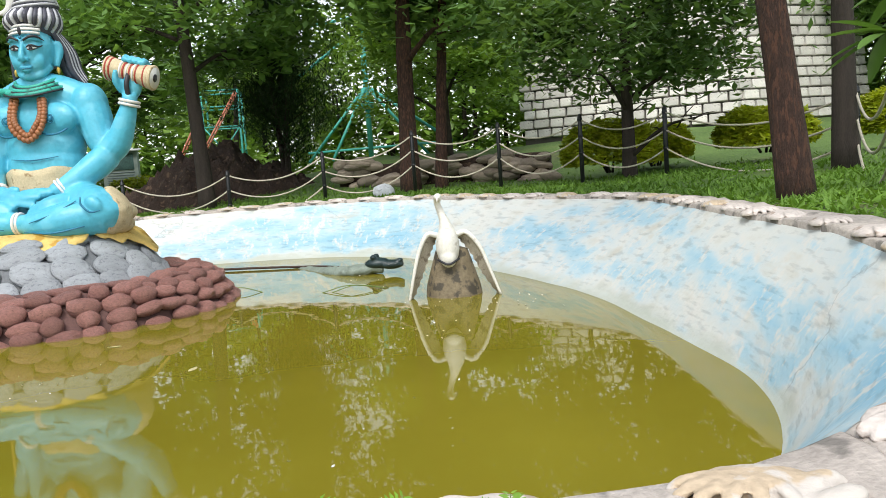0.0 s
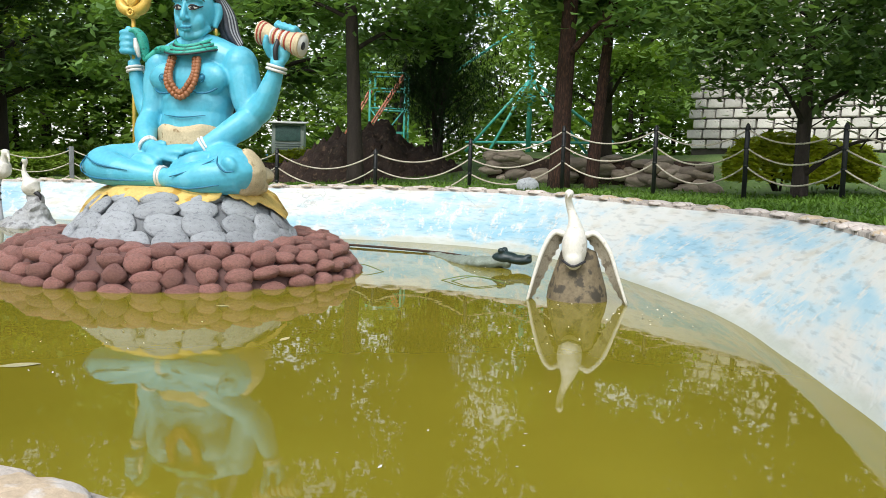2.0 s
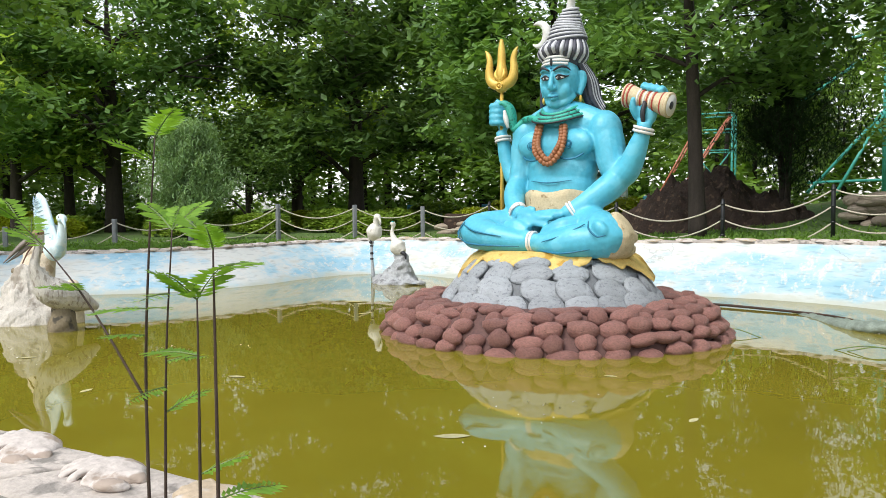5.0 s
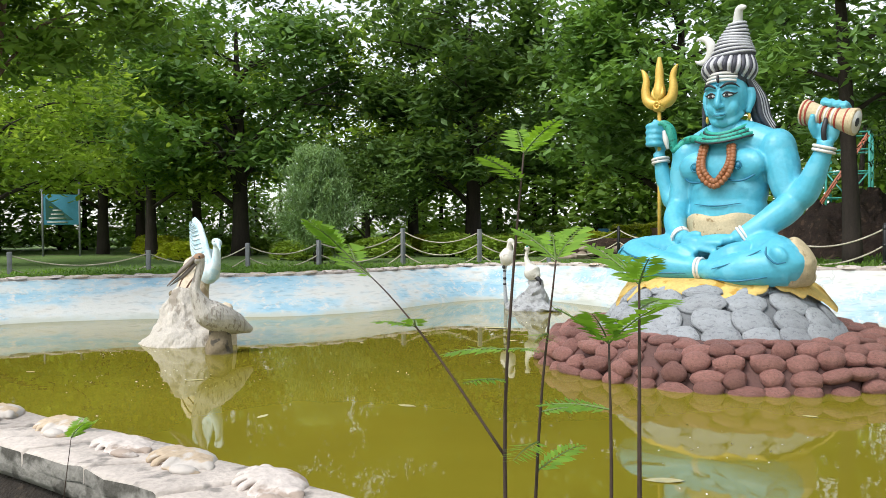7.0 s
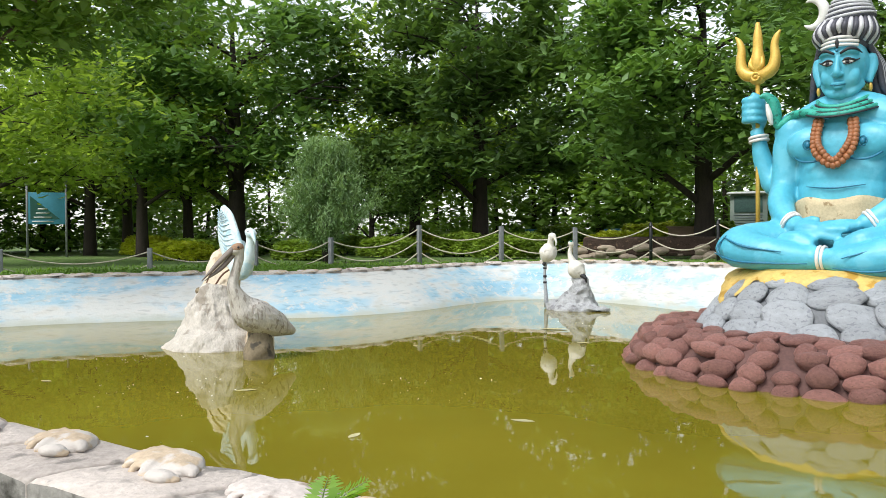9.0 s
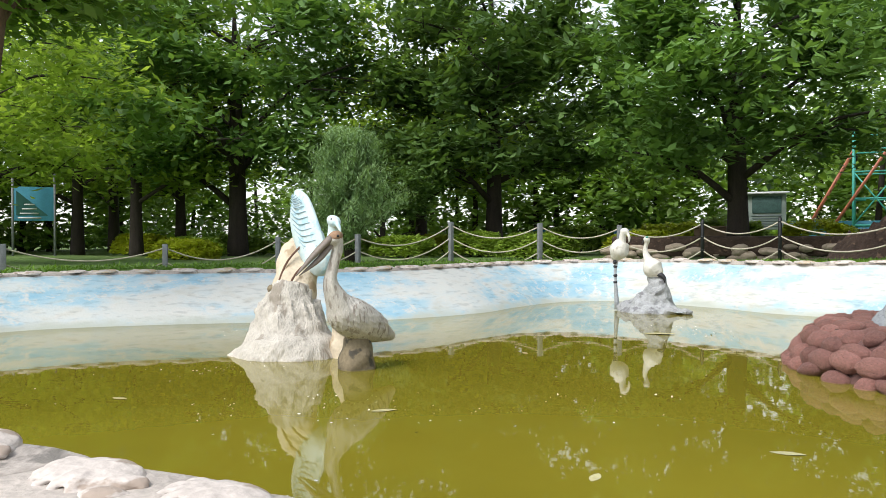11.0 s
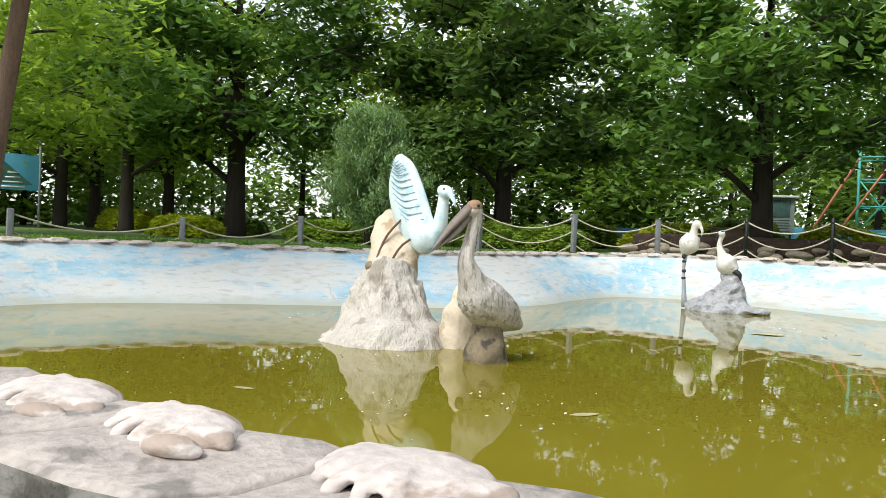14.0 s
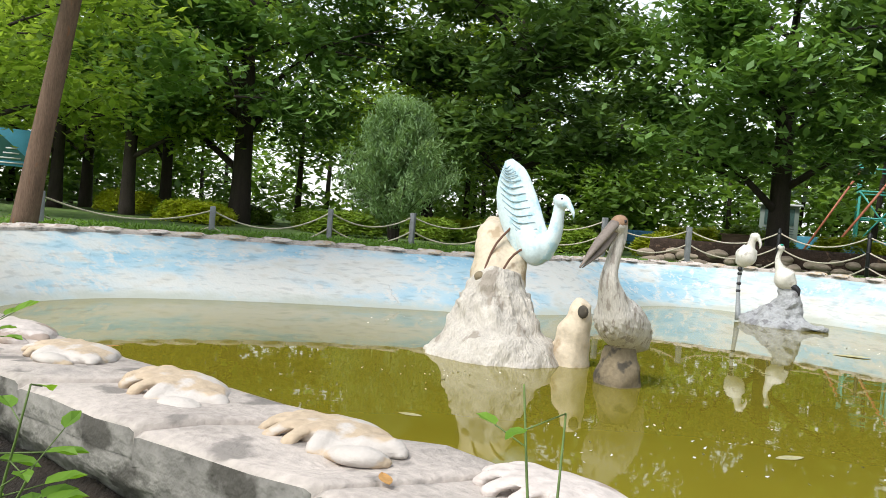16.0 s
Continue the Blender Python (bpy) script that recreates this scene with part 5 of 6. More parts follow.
def stump_mound():
    """A flared stump of grey bark with a split yellow heartwood top."""
    bm = bmesh.new()

    def low(b):
        n = 22
        tube(b, [(-11.58, 6.82, -0.3), (-11.58, 6.82, 0.0), (-11.6, 6.84, 0.15), (-11.64, 6.87, 0.42), (-11.68, 6.9, 0.66), (-11.7, 6.92, 0.74)], [0.66, 0.62, 0.47, 0.33, 0.27, 0.2], 24, n)
        tube(b, [(-11.3, 6.8, 0.05), (-11.12, 6.76, 0.06), (-10.98, 6.7, -0.06)], [0.2, 0.15, 0.09], 10, 8)
        for k in range(44):
            t = 2 * math.pi * k / 44 + 0.05 * math.sin(k * 5.0)
            tube(b, [(-11.58 + 0.64 * math.cos(t), 6.82 + 0.62 * math.sin(t), -0.02), (-11.61 + 0.44 * math.cos(t + 0.1), 6.85 + 0.43 * math.sin(t + 0.1), 0.22), (-11.65 + 0.325 * math.cos(t), 6.88 + 0.325 * math.sin(t), 0.5 + 0.1 * math.sin(k * 2.3))], [0.034, 0.028, 0.012], 5, 8)

    g = organic(low, 0.026, 1)
    rough_up(g, 0.045, 5)
    rough_up(g, 0.02, 14)
    join(bm, g, 0)

    def top(b):
        tube(b, [(-11.72, 6.98, 0.6), (-11.80, 7.1, 0.9), (-11.90, 7.2, 1.15), (-11.97, 7.25, 1.27)], [0.26, 0.22, 0.17, 0.06], 12, 12)
        tube(b, [(-11.62, 6.98, 0.6), (-11.62, 7.08, 0.85), (-11.66, 7.16, 1.0)], [0.22, 0.16, 0.08], 12, 10)

    g = organic(top, 0.028, 2)
    rough_up(g, 0.03, 6)
    join(bm, g, 1)
    # dark brown knob standing in for the shaded inside of a hole
    ball(bm, (-11.72, 6.68, 0.72), (0.06, 0.04, 0.05), 10, mi=2)
    bmesh.ops.translate(bm, vec=(-0.13, -0.07, 0), verts=bm.verts)
    tagged(part("stump_mound", bm, [M_MOUND, M_STUMP, M_POSTWOOD]), "flared concrete tree stump with a split yellow top", "stump")
    bm = bmesh.new()

    def stub(b):
        tube(b, [(-10.98, 6.98, -0.2), (-10.98, 6.98, 0.15), (-10.93, 6.98, 0.42), (-10.88, 6.98, 0.58)], [0.2, 0.17, 0.13, 0.08], 12, 12)

    g = organic(stub, 0.025, 2)
    rough_up(g, 0.03, 7)
    join(bm, g, 0)
    # the stub's hole: its inner shade is likewise a darker knob
    ball(bm, (-10.85, 6.87, 0.5), (0.05, 0.03, 0.06), 10, mi=1)
    bmesh.ops.translate(bm, vec=(-0.06, -0.03, 0), verts=bm.verts)
    tagged(part("broken_stub", bm, [M_STUMP, M_POSTWOOD]), "short broken yellow stump rising from the water", "stump")


stump_mound()


def diving_bird():
    """A pale blue bird statue with one raised wing, held by two rods."""
    bm = bmesh.new()

    def body(b):
        tube(b, [(-11.72, 6.72, 1.36), (-11.66, 6.66, 1.16), (-11.54, 6.62, 0.98), (-11.46, 6.62, 0.92)], [0.07, 0.15, 0.15, 0.06], 14, 16)
        tube(b, [(-11.52, 6.63, 0.98), (-11.40, 6.62, 1.14), (-11.37, 6.62, 1.32), (-11.36, 6.62, 1.44)], [0.12, 0.08, 0.06, 0.055], 12, 14)
        ball(b, (-11.33, 6.60, 1.47), (0.095, 0.07, 0.065), 14, (0, 20, 0))
        tube(b, [(-11.27, 6.58, 1.46), (-11.2, 6.56, 1.38), (-11.18, 6.55, 1.31)], [0.035, 0.022, 0.004], 8, 8)

    join(bm, organic(body, 0.013, 3), 0)
    # the raised wing: overlapping feather rows on a leaf-shaped plate
    def wing(b):
        tube(b, [(-11.56, 6.60, 1.0), (-11.70, 6.60, 1.22), (-11.80, 6.60, 1.45), (-11.86, 6.6, 1.68), (-11.92, 6.6, 1.84)], [0.055, 0.068, 0.068, 0.05, 0.014], 16, 24, flat=3.2)

    join(bm, organic(wing, 0.013, 2), 0)
    for r in range(15):
        u = r / 14
        c = spline([(-11.56, 1.04), (-11.70, 1.24), (-11.80, 1.47), (-11.865, 1.68), (-11.9, 1.78)], 15)[r]
        w = 1.24 * [0.11, 0.14, 0.165, 0.175, 0.18, 0.18, 0.178, 0.172, 0.163, 0.15, 0.132, 0.112, 0.09, 0.065, 0.04][r]
        tube(bm, [(c[0] - w * 0.68, 6.545, c[1] + w * 0.2), (c[0], 6.525, c[1] - 0.03), (c[0] + w * 0.68, 6.545, c[1] - w * 0.05)], [0.004, 0.008, 0.004], 5, 9, mi=1)
    for sx in (0, 1):
        tube(bm, [(-11.80 + 0.2 * sx, 6.58, 1.22 - 0.17 * sx), (-11.90 + 0.19 * sx, 6.42, 1.0 - 0.08 * sx), (-11.95 + 0.17 * sx, 6.30, 0.68)], 0.012, 6, 8, mi=2)
    ball(bm, (-11.31, 6.545, 1.49), 0.012, 8, mi=3)
    bmesh.ops.translate(bm, vec=(0.06, 0.40, 0), verts=bm.verts)
    tagged(part("bird_statue", bm, [M_BIRDBLUE, M_BIRDSHADE, M_IRON, M_DARK]), "pale blue bird statue with one raised wing on iron rods", "statue")


diving_bird()


def pelican():
    bm = bmesh.new()

    spine = [(-10.40, 6.16, 0.72), (-10.40, 6.22, 0.60), (-10.39, 6.36, 0.50), (-10.38, 6.60, 0.40), (-10.36, 6.92, 0.27)]
    fat = [0.07, 0.165, 0.20, 0.17, 0.045]

    def stump(b):
        tube(b, [(-10.40, 6.42, -0.3), (-10.40, 6.42, 0.05), (-10.40, 6.42, 0.2), (-10.41, 6.42, 0.32)], [0.2, 0.185, 0.15, 0.12], 14, 10)

    s = organic(stump, 0.025, 1)
    rough_up(s, 0.035, 7)
    tagged(part("bird_stump", s, M_POSTWOOD), "short dark brown concrete stump in the water", "stump")

    def body(b):
        tube(b, spine, fat, 14, 20)
        tube(b, [(-10.40, 6.20, 0.62), (-10.42, 6.09, 0.84), (-10.41, 6.11, 1.0), (-10.39, 6.15, 1.16), (-10.39, 6.15, 1.26)], [0.14, 0.075, 0.055, 0.055, 0.06], 12, 20)
        ball(b, (-10.395, 6.13, 1.27), (0.065, 0.09, 0.065), 12, (20, 0, 0))
        rows = spline([(*p, q) for p, q in zip(spine, fat)], 12)
        for r in range(1, 9):
            for k in range(15):
                a = 2 * math.pi * (k + 0.5 * (r % 2)) / 15
                w = Vector((math.cos(a), math.sin(a) * 0.75, math.sin(a) * 0.66))
                p, q = Vector(rows[r][:3]) + w * (rows[r][3] - 0.002), Vector(rows[r + 1][:3]) + w * (rows[r + 1][3] - 0.001)
                tube(b, [tuple(p), tuple(p.lerp(q, 0.7)), tuple(q)], [0.007, 0.012, 0.007], 5)

    join(bm, organic(body, 0.011, 1), 0)
    ball(bm, (-10.395, 6.13, 1.29), (0.066, 0.085, 0.058), 14, (20, 0, 0), 1)
    tube(bm, [(-10.41, 6.08, 1.28), (-10.47, 5.92, 1.12), (-10.53, 5.75, 0.93)], [0.05, 0.042, 0.008], 10, 12, mi=2, flat=0.7)
    tube(bm, [(-10.41, 6.10, 1.22), (-10.46, 5.96, 1.07), (-10.52, 5.78, 0.93)], [0.035, 0.04, 0.005], 8, 12, mi=2, flat=0.7)
    ball(bm, (-10.338, 6.105, 1.30), 0.014, 8, mi=3)
    for sx in (-1, 1):
        tube(bm, [(-10.42 + 0.04 * sx, 6.40, 0.38), (-10.42 + 0.05 * sx, 6.38, 0.28)], 0.025, 8, mi=2)
    tagged(part("pelican_statue", bm, [M_PELICAN, M_PELHEAD, M_BEAK, M_DARK]), "weathered grey-brown pelican statue standing on a stump", "statue")


pelican()


def small_birds():
    def rock(b):
        tube(b, [(-10.42, 13.95, -0.3), (-10.42, 13.95, 0.0), (-10.38, 13.95, 0.18), (-10.32, 13.95, 0.42), (-10.30, 13.95, 0.6)], [0.56, 0.5, 0.34, 0.2, 0.12], 18, 14)
        ball(b, (-9.95, 13.85, 0.03), (0.25, 0.2, 0.07))
        ball(b, (-10.75, 14.0, 0.05), (0.28, 0.25, 0.16))

    g = organic(rock, 0.04, 1)
    rough_up(g, 0.10, 4)
    rough_up(g, 0.04, 11)
    tagged(part("bird_rock", g, M_GREYMOUND, smooth=False), "craggy grey concrete rock rising from the water", "rock")
    bm = bmesh.new()

    def heron(b):
        tube(b, [(-11.10, 13.9, 0.92), (-11.02, 13.9, 1.06), (-10.95, 13.9, 1.22)], [0.08, 0.175, 0.12], 12, 12)
        tube(b, [(-10.95, 13.88, 1.2), (-10.93, 13.86, 1.32), (-10.90, 13.86, 1.39)], [0.075, 0.06, 0.07], 10, 8)
        ball(b, (-10.89, 13.85, 1.40), (0.085, 0.065, 0.07))
        tube(b, [(-10.83, 13.84, 1.38), (-10.79, 13.83, 1.29), (-10.80, 13.83, 1.2)], [0.03, 0.026, 0.01], 8, 8)
        tube(b, [(-11.07, 13.9, 1.0), (-11.12, 13.9, 0.85)], [0.08, 0.02], 8)

    join(bm, organic(heron, 0.016, 3), 0)
    tube(bm, [(-11.05, 13.9, 0.95), (-11.09, 13.9, 0.7), (-11.08, 13.9, 0.45), (-11.05, 13.9, 0.02)], [0.035, 0.028, 0.032, 0.05], 8, 10, mi=1)
    for z in (0.78, 0.62, 0.5):
        ball(bm, (-11.085, 13.9, z), (0.04, 0.04, 0.035), 8, mi=2)
    ball(bm, (-11.08, 13.86, 0.86), (0.04, 0.03, 0.04), 8, mi=2)
    tagged(part("heron_statue", bm, [M_BIRDWHITE, M_GREYROCK, M_DARK]), "white heron statue perched on a thin grey post", "statue")
    bm = bmesh.new()

    def egret(b):
        tube(b, [(-10.46, 13.9, 0.9), (-10.38, 13.9, 0.76), (-10.24, 13.9, 0.66)], [0.10, 0.18, 0.07], 12, 14)
        tube(b, [(-10.46, 13.9, 0.88), (-10.52, 13.88, 1.05), (-10.50, 13.88, 1.18), (-10.47, 13.87, 1.25)], [0.09, 0.045, 0.04, 0.05], 10, 14)
        ball(b, (-10.485, 13.86, 1.26), (0.06, 0.055, 0.055))

    join(bm, organic(egret, 0.015, 3), 0)
    tube(bm, [(-10.51, 13.84, 1.25), (-10.56, 13.82, 1.19)], [0.02, 0.004], 6, mi=2)
    ball(bm, (-10.47, 13.835, 1.30), (0.03, 0.03, 0.015), 8, mi=1)
    tube(bm, [(-10.3, 13.86, 0.68), (-10.18, 13.86, 0.62), (-10.16, 13.86, 0.52)], [0.05, 0.04, 0.01], 6, 6, mi=2)
    tagged(part("egret_statue", bm, [M_BIRDWHITE, M_SNAKE, M_DARK]), "small pale egret statue on a grey rock", "statue")


small_birds()

# ---- rope fence ----
POSTS = [(3.95, 7.1, 2.02), (5.6, 10.9, 2.15), (4.0, 14.4, 2.24), (2.7, 15.6, 2.27), (1.22, 17.08, 2.30), (-0.62, 17.6, 2.28), (-2.6, 17.63, 1.97), (-4.62, 17.32, 1.70), (-7.05, 17.7, 1.66),
         (-9.65, 19.35, 1.74), (-11.5, 19.7, 1.72), (-13.4, 19.2, 1.62), (-15.15, 18.3, 1.68), (-17.2, 17.3, 1.72), (-18.6, 15.3, 1.40), (-19.6, 13.6, 1.34), (-20.6, 11.2, 1.18), (-21.2, 8.0, 1.2)]


def rope_fence():
    fence = tagged(new("rope_fence"), "post and rope fence of black and grey posts round the pool", "fence")
    for k, (x, y, top) in enumerate(POSTS):
        bm = bmesh.new()
        low = min(top - 1.05, ground_at(x, y)) - 0.05
        dark = k < 11
        if dark:
            tube(bm, [(x, y, low), (x, y, top - 0.02), (x, y, top)], [0.042, 0.042, 0.026], 12)
            ball(bm, (x, y, top), (0.03, 0.03, 0.03), 8)
            for h in (0.08, 0.4, 0.72):
                tube(bm, [(x, y, top - h - 0.02), (x, y, top - h + 0.02)], 0.05, 12)
        else:
            box(bm, (x, y, (low + top) / 2), (0.11, 0.11, top - low), (0, 0, 20 * k), 0.012)
            rough_up(bm, 0.008, 6)
        part("post", bm, M_BLACK if dark else M_CONC_POST, fence, "" if dark else "weathered grey concrete post")
    for a, b in zip(POSTS, POSTS[1:]):
        dist = math.hypot(a[0] - b[0], a[1] - b[1])
        for j, h in enumerate((0.08, 0.40, 0.72)):
            bm = bmesh.new()
            n = int(dist * 36)
            pts, rad = [], []
            for i in range(n + 1):
                u = i / n
                sag = (0.155 + 0.02 * j) * dist * 4 * u * (1 - u) * (0.9 if dist < 3 else 0.55)
                pts.append((a[0] + (b[0] - a[0]) * u, a[1] + (b[1] - a[1]) * u, a[2] + (b[2] - a[2]) * u - h - sag))
                rad.append(0.013 + 0.006 * (i % 2))
            tube(bm, pts, rad, 6)
            part("rope", bm, M_ROPE, fence)


rope_fence()


# ---- things beyond the fence ----
def soil_mound():
    bm = bmesh.new()
    for i in range(97):
        for j in range(73):
            x, y = -3.2 + 6.4 * i / 96, -2.4 + 4.8 * j / 72
            r = math.sqrt((x / 3.0) ** 2 + (y / 2.2) ** 2)
            h = max(0.0, 1 - r) ** 0.75 * 1.75
            h += (0.3 * noise.noise(Vector((x * 1.3, y * 1.3, 0))) + 0.26 * noise.noise(Vector((x * 4, y * 4, 2))) + 0.17 * noise.noise(Vector((x * 10, y * 10, 4)))) * min(1, h * 3)
            bm.verts.new((x, y, h - 0.05))
    bm.verts.ensure_lookup_table()
    for i in range(96):
        for j in range(72):
            bm.faces.new((bm.verts[i * 73 + j], bm.verts[(i + 1) * 73 + j], bm.verts[(i + 1) * 73 + j + 1], bm.verts[i * 73 + j + 1]))
    o = tagged(part("soil_mound", bm, M_SOIL), "dark brown mound of dug earth behind the fence", "earth mound")
    o.location = (-6.3, 22.6, 0.85)


soil_mound()


def notice_kiosk():
    k = tagged(new("notice_kiosk"), "pale green notice board box on dark posts", "notice board")
    k.matrix_basis = pose(-14.3, 36.0, ground_at(-14.3, 36.0), 0, 0, 12)
    for sx in (-0.62, 0.62):
        bm = bmesh.new()
        box(bm, (sx, 0.1, 0.55), (0.09, 0.09, 1.3), bevel=0.01)
        part("post", bm, M_BLACK, k)
    bm = bmesh.new()
    box(bm, (0, 0, 1.75), (1.5, 0.5, 1.5), bevel=0.02)
    part("board", bm, M_PALEGREEN, k)
    bm = bmesh.new()
    box(bm, (0, -0.27, 2.05), (1.15, 0.03, 0.7), bevel=0.008)
    part("picture", bm, M_PICTURE, k, "faded landscape picture panel")
    for j in range(5):
        bm = bmesh.new()
        box(bm, (0, -0.262, 1.58 - 0.11 * j), (1.2 - 0.08 * (j % 2), 0.015, 0.035))
        part("text_line", bm, M_TEXTGREY, k, "unreadable grey line of writing")
    bm = bmesh.new()
    box(bm, (0, -0.05, 2.56), (1.75, 0.8, 0.06), (6, 0, 0), 0.015)
    part("roof", bm, M_SIGNWHITE, k, "flat pale sheet roof")


notice_kiosk()


def blue_sign():
    s = tagged(new("sign_board"), "blue and dark green sign board on two thin posts", "sign")
    s.matrix_basis = pose(-36.0, 15.9, ground_at(-36.0, 15.9), 0, 0, 62)
    for sx in (-0.72, 0.72):
        bm = bmesh.new()
        tube(bm, [(sx, 0, -0.1), (sx, 0, 3.2)], 0.045, 8)
        part("post", bm, M_CONC_POST, s)
    bm = bmesh.new()
    box(bm, (0, 0, 2.0), (1.38, 0.04, 1.3), bevel=0.01)
    part("panel", bm, M_SIGNBLUE, s)
    bm = bmesh.new()
    vs = [bm.verts.new(p) for p in ((-0.6, -0.03, 2.5), (0.5, -0.03, 1.55), (-0.6, -0.03, 1.55))]
    ws = [bm.verts.new((v.co.x, -0.022, v.co.z)) for v in vs]
    bm.faces.new(vs)
    for i in range(3):
        bm.faces.new((vs[i], vs[(i + 1) % 3], ws[(i + 1) % 3], ws[i]))
    part("panel_art", bm, M_SIGNGREEN, s, smooth=False)
    for j in range(4):
        bm = bmesh.new()
        box(bm, (-0.15, -0.03, 1.50 - 0.04 - 0.0 * j + 0.17 * j), (0.8 - 0.15 * j, 0.012, 0.05))
        part("text_line", bm, M_SIGNWHITE, s, "unreadable pale line of writing")


blue_sign()


def bench(x, y, a):
    b = tagged(new("park_bench"), "dark blue painted park bench on the lawn", "bench", "park benches")
    b.matrix_basis = pose(x, y, ground_at(x, y), 0, 0, a)
    bm = bmesh.new()
    box(bm, (0, 0, 0.45), (1.9, 0.5, 0.07), bevel=0.012)
    part("seat", bm, M_BENCH, b)
    bm = bmesh.new()
    box(bm, (0, 0.26, 0.8), (1.9, 0.06, 0.55), (-8, 0, 0), 0.012)
    part("backrest", bm, M_BENCH, b)
    for sx in (-0.8, 0.8):
        bm = bmesh.new()
        box(bm, (sx, 0, 0.2), (0.12, 0.45, 0.45), bevel=0.012)
        part("leg", bm, M_CONC_POST, b)


for x, y, a in ((-17.3, 38.0, 10), (-23.5, 34.0, 20), (-11.5, 38.5, 0), (-20.3, 36.0, 15)):
    bench(x, y, a)
bm = bmesh.new()
box(bm, (0, 0, 0.5), (1.1, 0.7, 1.0), bevel=0.02)
box(bm, (0, 0, 1.03), (1.2, 0.8, 0.06), bevel=0.01)
bx = tagged(part("litter_box", bm, M_BROWNBOX, smooth=False), "brown sheet box on the lawn by the fence", "box")
bx.location = (-14.3, 29.0, ground_at(-14.3, 29.0))


def slide_frame():
    """A playground frame of teal and faded orange steel ladders."""
    s = tagged(new("playground_frame"), "teal and faded orange steel playground climbing frame", "playground frame")
    s.matrix_basis = pose(-11.0, 41.5, ground_at(-11.0, 41.5), 0, 0, 8)

    def bar(name, a, b, r, m):
        bm = bmesh.new()
        tube(bm, [a, b], r, 6)
        part(name, bm, m, s)

    for sx in (-1, 1):
        for sy in (-1, 1):
            bar("post", (sx * 0.9, sy * 0.9, -0.1), (sx * 0.9, sy * 0.9, 5.4), 0.06, M_TEAL)
    for z in (1.2, 2.4, 3.6, 4.6, 5.4):
        for a, b in (((-0.9, -0.9), (0.9, -0.9)), ((-0.9, 0.9), (0.9, 0.9)), ((-0.9, -0.9), (-0.9, 0.9)), ((0.9, -0.9), (0.9, 0.9))):
            bar("rail", (*a, z), (*b, z), 0.04, M_TEAL)
    bar("brace", (-0.9, -0.9, 1.2), (0.9, -0.9, 3.6), 0.035, M_TEAL)
    bar("brace", (0.9, -0.9, 1.2), (-0.9, -0.9, 3.6), 0.035, M_TEAL)
    for y in (-0.75, 0.0):
        bar("ladder_rail", (-3.4, y, 0), (-0.9, y, 4.6), 0.05, M_ORANGE)
        bar("ladder_rail", (-2.4, y - 1.2, 0), (0.9, y - 1.2, 5.2), 0.05, M_ORANGE)
    for k in range(12):
        u = (k + 1) / 13
        bar("rung", (-3.4 + 2.5 * u, -0.75, 4.6 * u), (-3.4 + 2.5 * u, 0, 4.6 * u), 0.03, M_ORANGE)
        bar("rung", (-2.4 + 3.3 * u, -1.95, 5.2 * u), (-2.4 + 3.3 * u, -1.2, 5.2 * u), 0.03, M_TEAL)
    bm = bmesh.new()
    box(bm, (-1.2, 1.4, 1.0), (5.2, 0.1, 0.9), bevel=0.02)
    part("panel", bm, M_SIGNBLUE, s, "blue painted sheet panel")


slide_frame()


def swing_tower():
    """A teal steel mast with arms and diagonal stays."""
    s = tagged(new("steel_mast"), "teal painted steel mast with slanting stays", "playground frame")
    s.matrix_basis = pose(-2.9, 33.5, ground_at(-2.9, 33.5), 0, 0, 0)

    def bar(name, a, b, r):
        bm = bmesh.new()
        tube(bm, [a, b], r, 8)
        part(name, bm, M_TEAL, s)

    bar("mast", (0, 0, -0.1), (0, 0, 6.2), 0.11)
    for z in (5.9, 5.4, 2.2):
        bar("collar", (0, 0, z - 0.12), (0, 0, z + 0.12), 0.26)
    for e in ((-2.6, 0, 0), (2.4, 0.4, 0), (-1.4, -1.5, 0), (3.4, 0, 0.5)):
        bar("stay", e, (0, 0, 3.0), 0.06)
    bar("arm", (-3.2, 0, 3.2), (0, 0, 5.4), 0.06)
    bar("arm", (3.0, 0.3, 4.3), (0, 0, 5.6), 0.06)
    bar("arm", (-2.4, 0, 5.5), (0, 0, 5.8), 0.06)
    bar("rail", (-2.6, 0, 0.4), (3.4, 0, 0.5), 0.05)


swing_tower()

# ---- small plants near the walker ----
def frond(bm, base, way, length, mi, rnd, pairs=11):
    """A feathery compound leaf: a rib with paired leaflets."""
    d = Vector(way).normalized()
    side = d.cross(Vector((0, 0, 1))).normalized()
    b = Vector(base)
    pts = [b + d * length * u - Vector((0, 0, 0.18 * length * u * u)) for u in (0, 0.33, 0.66, 1.0)]
    tube(bm, [tuple(p) for p in pts], [0.0022, 0.002, 0.0016, 0.0008], 4, mi=1)
    line = spline([tuple(p) for p in pts], pairs + 2)
    for i, p in enumerate(line[1:]):
        u = (i + 1) / (pairs + 1)
        ln = length * 0.36 * math.sin(math.pi * (0.2 + 0.68 * u)) + 0.006
        for s in (-1, 1):
            v = (side * s + d * 0.5 + Vector((0, 0, -0.15 + rnd.uniform(-0.12, 0.12)))).normalized()
            w = d * ln * 0.14
            p0 = Vector(p)
            q = [p0, p0 + v * ln * 0.45 + w, p0 + v * ln, p0 + v * ln * 0.45 - w]
            vs = [bm.verts.new(x) for x in q]
            bm.faces.new((vs[0], vs[1], vs[2])).material_index = mi
            bm.faces.new((vs[0], vs[2], vs[3])).material_index = mi


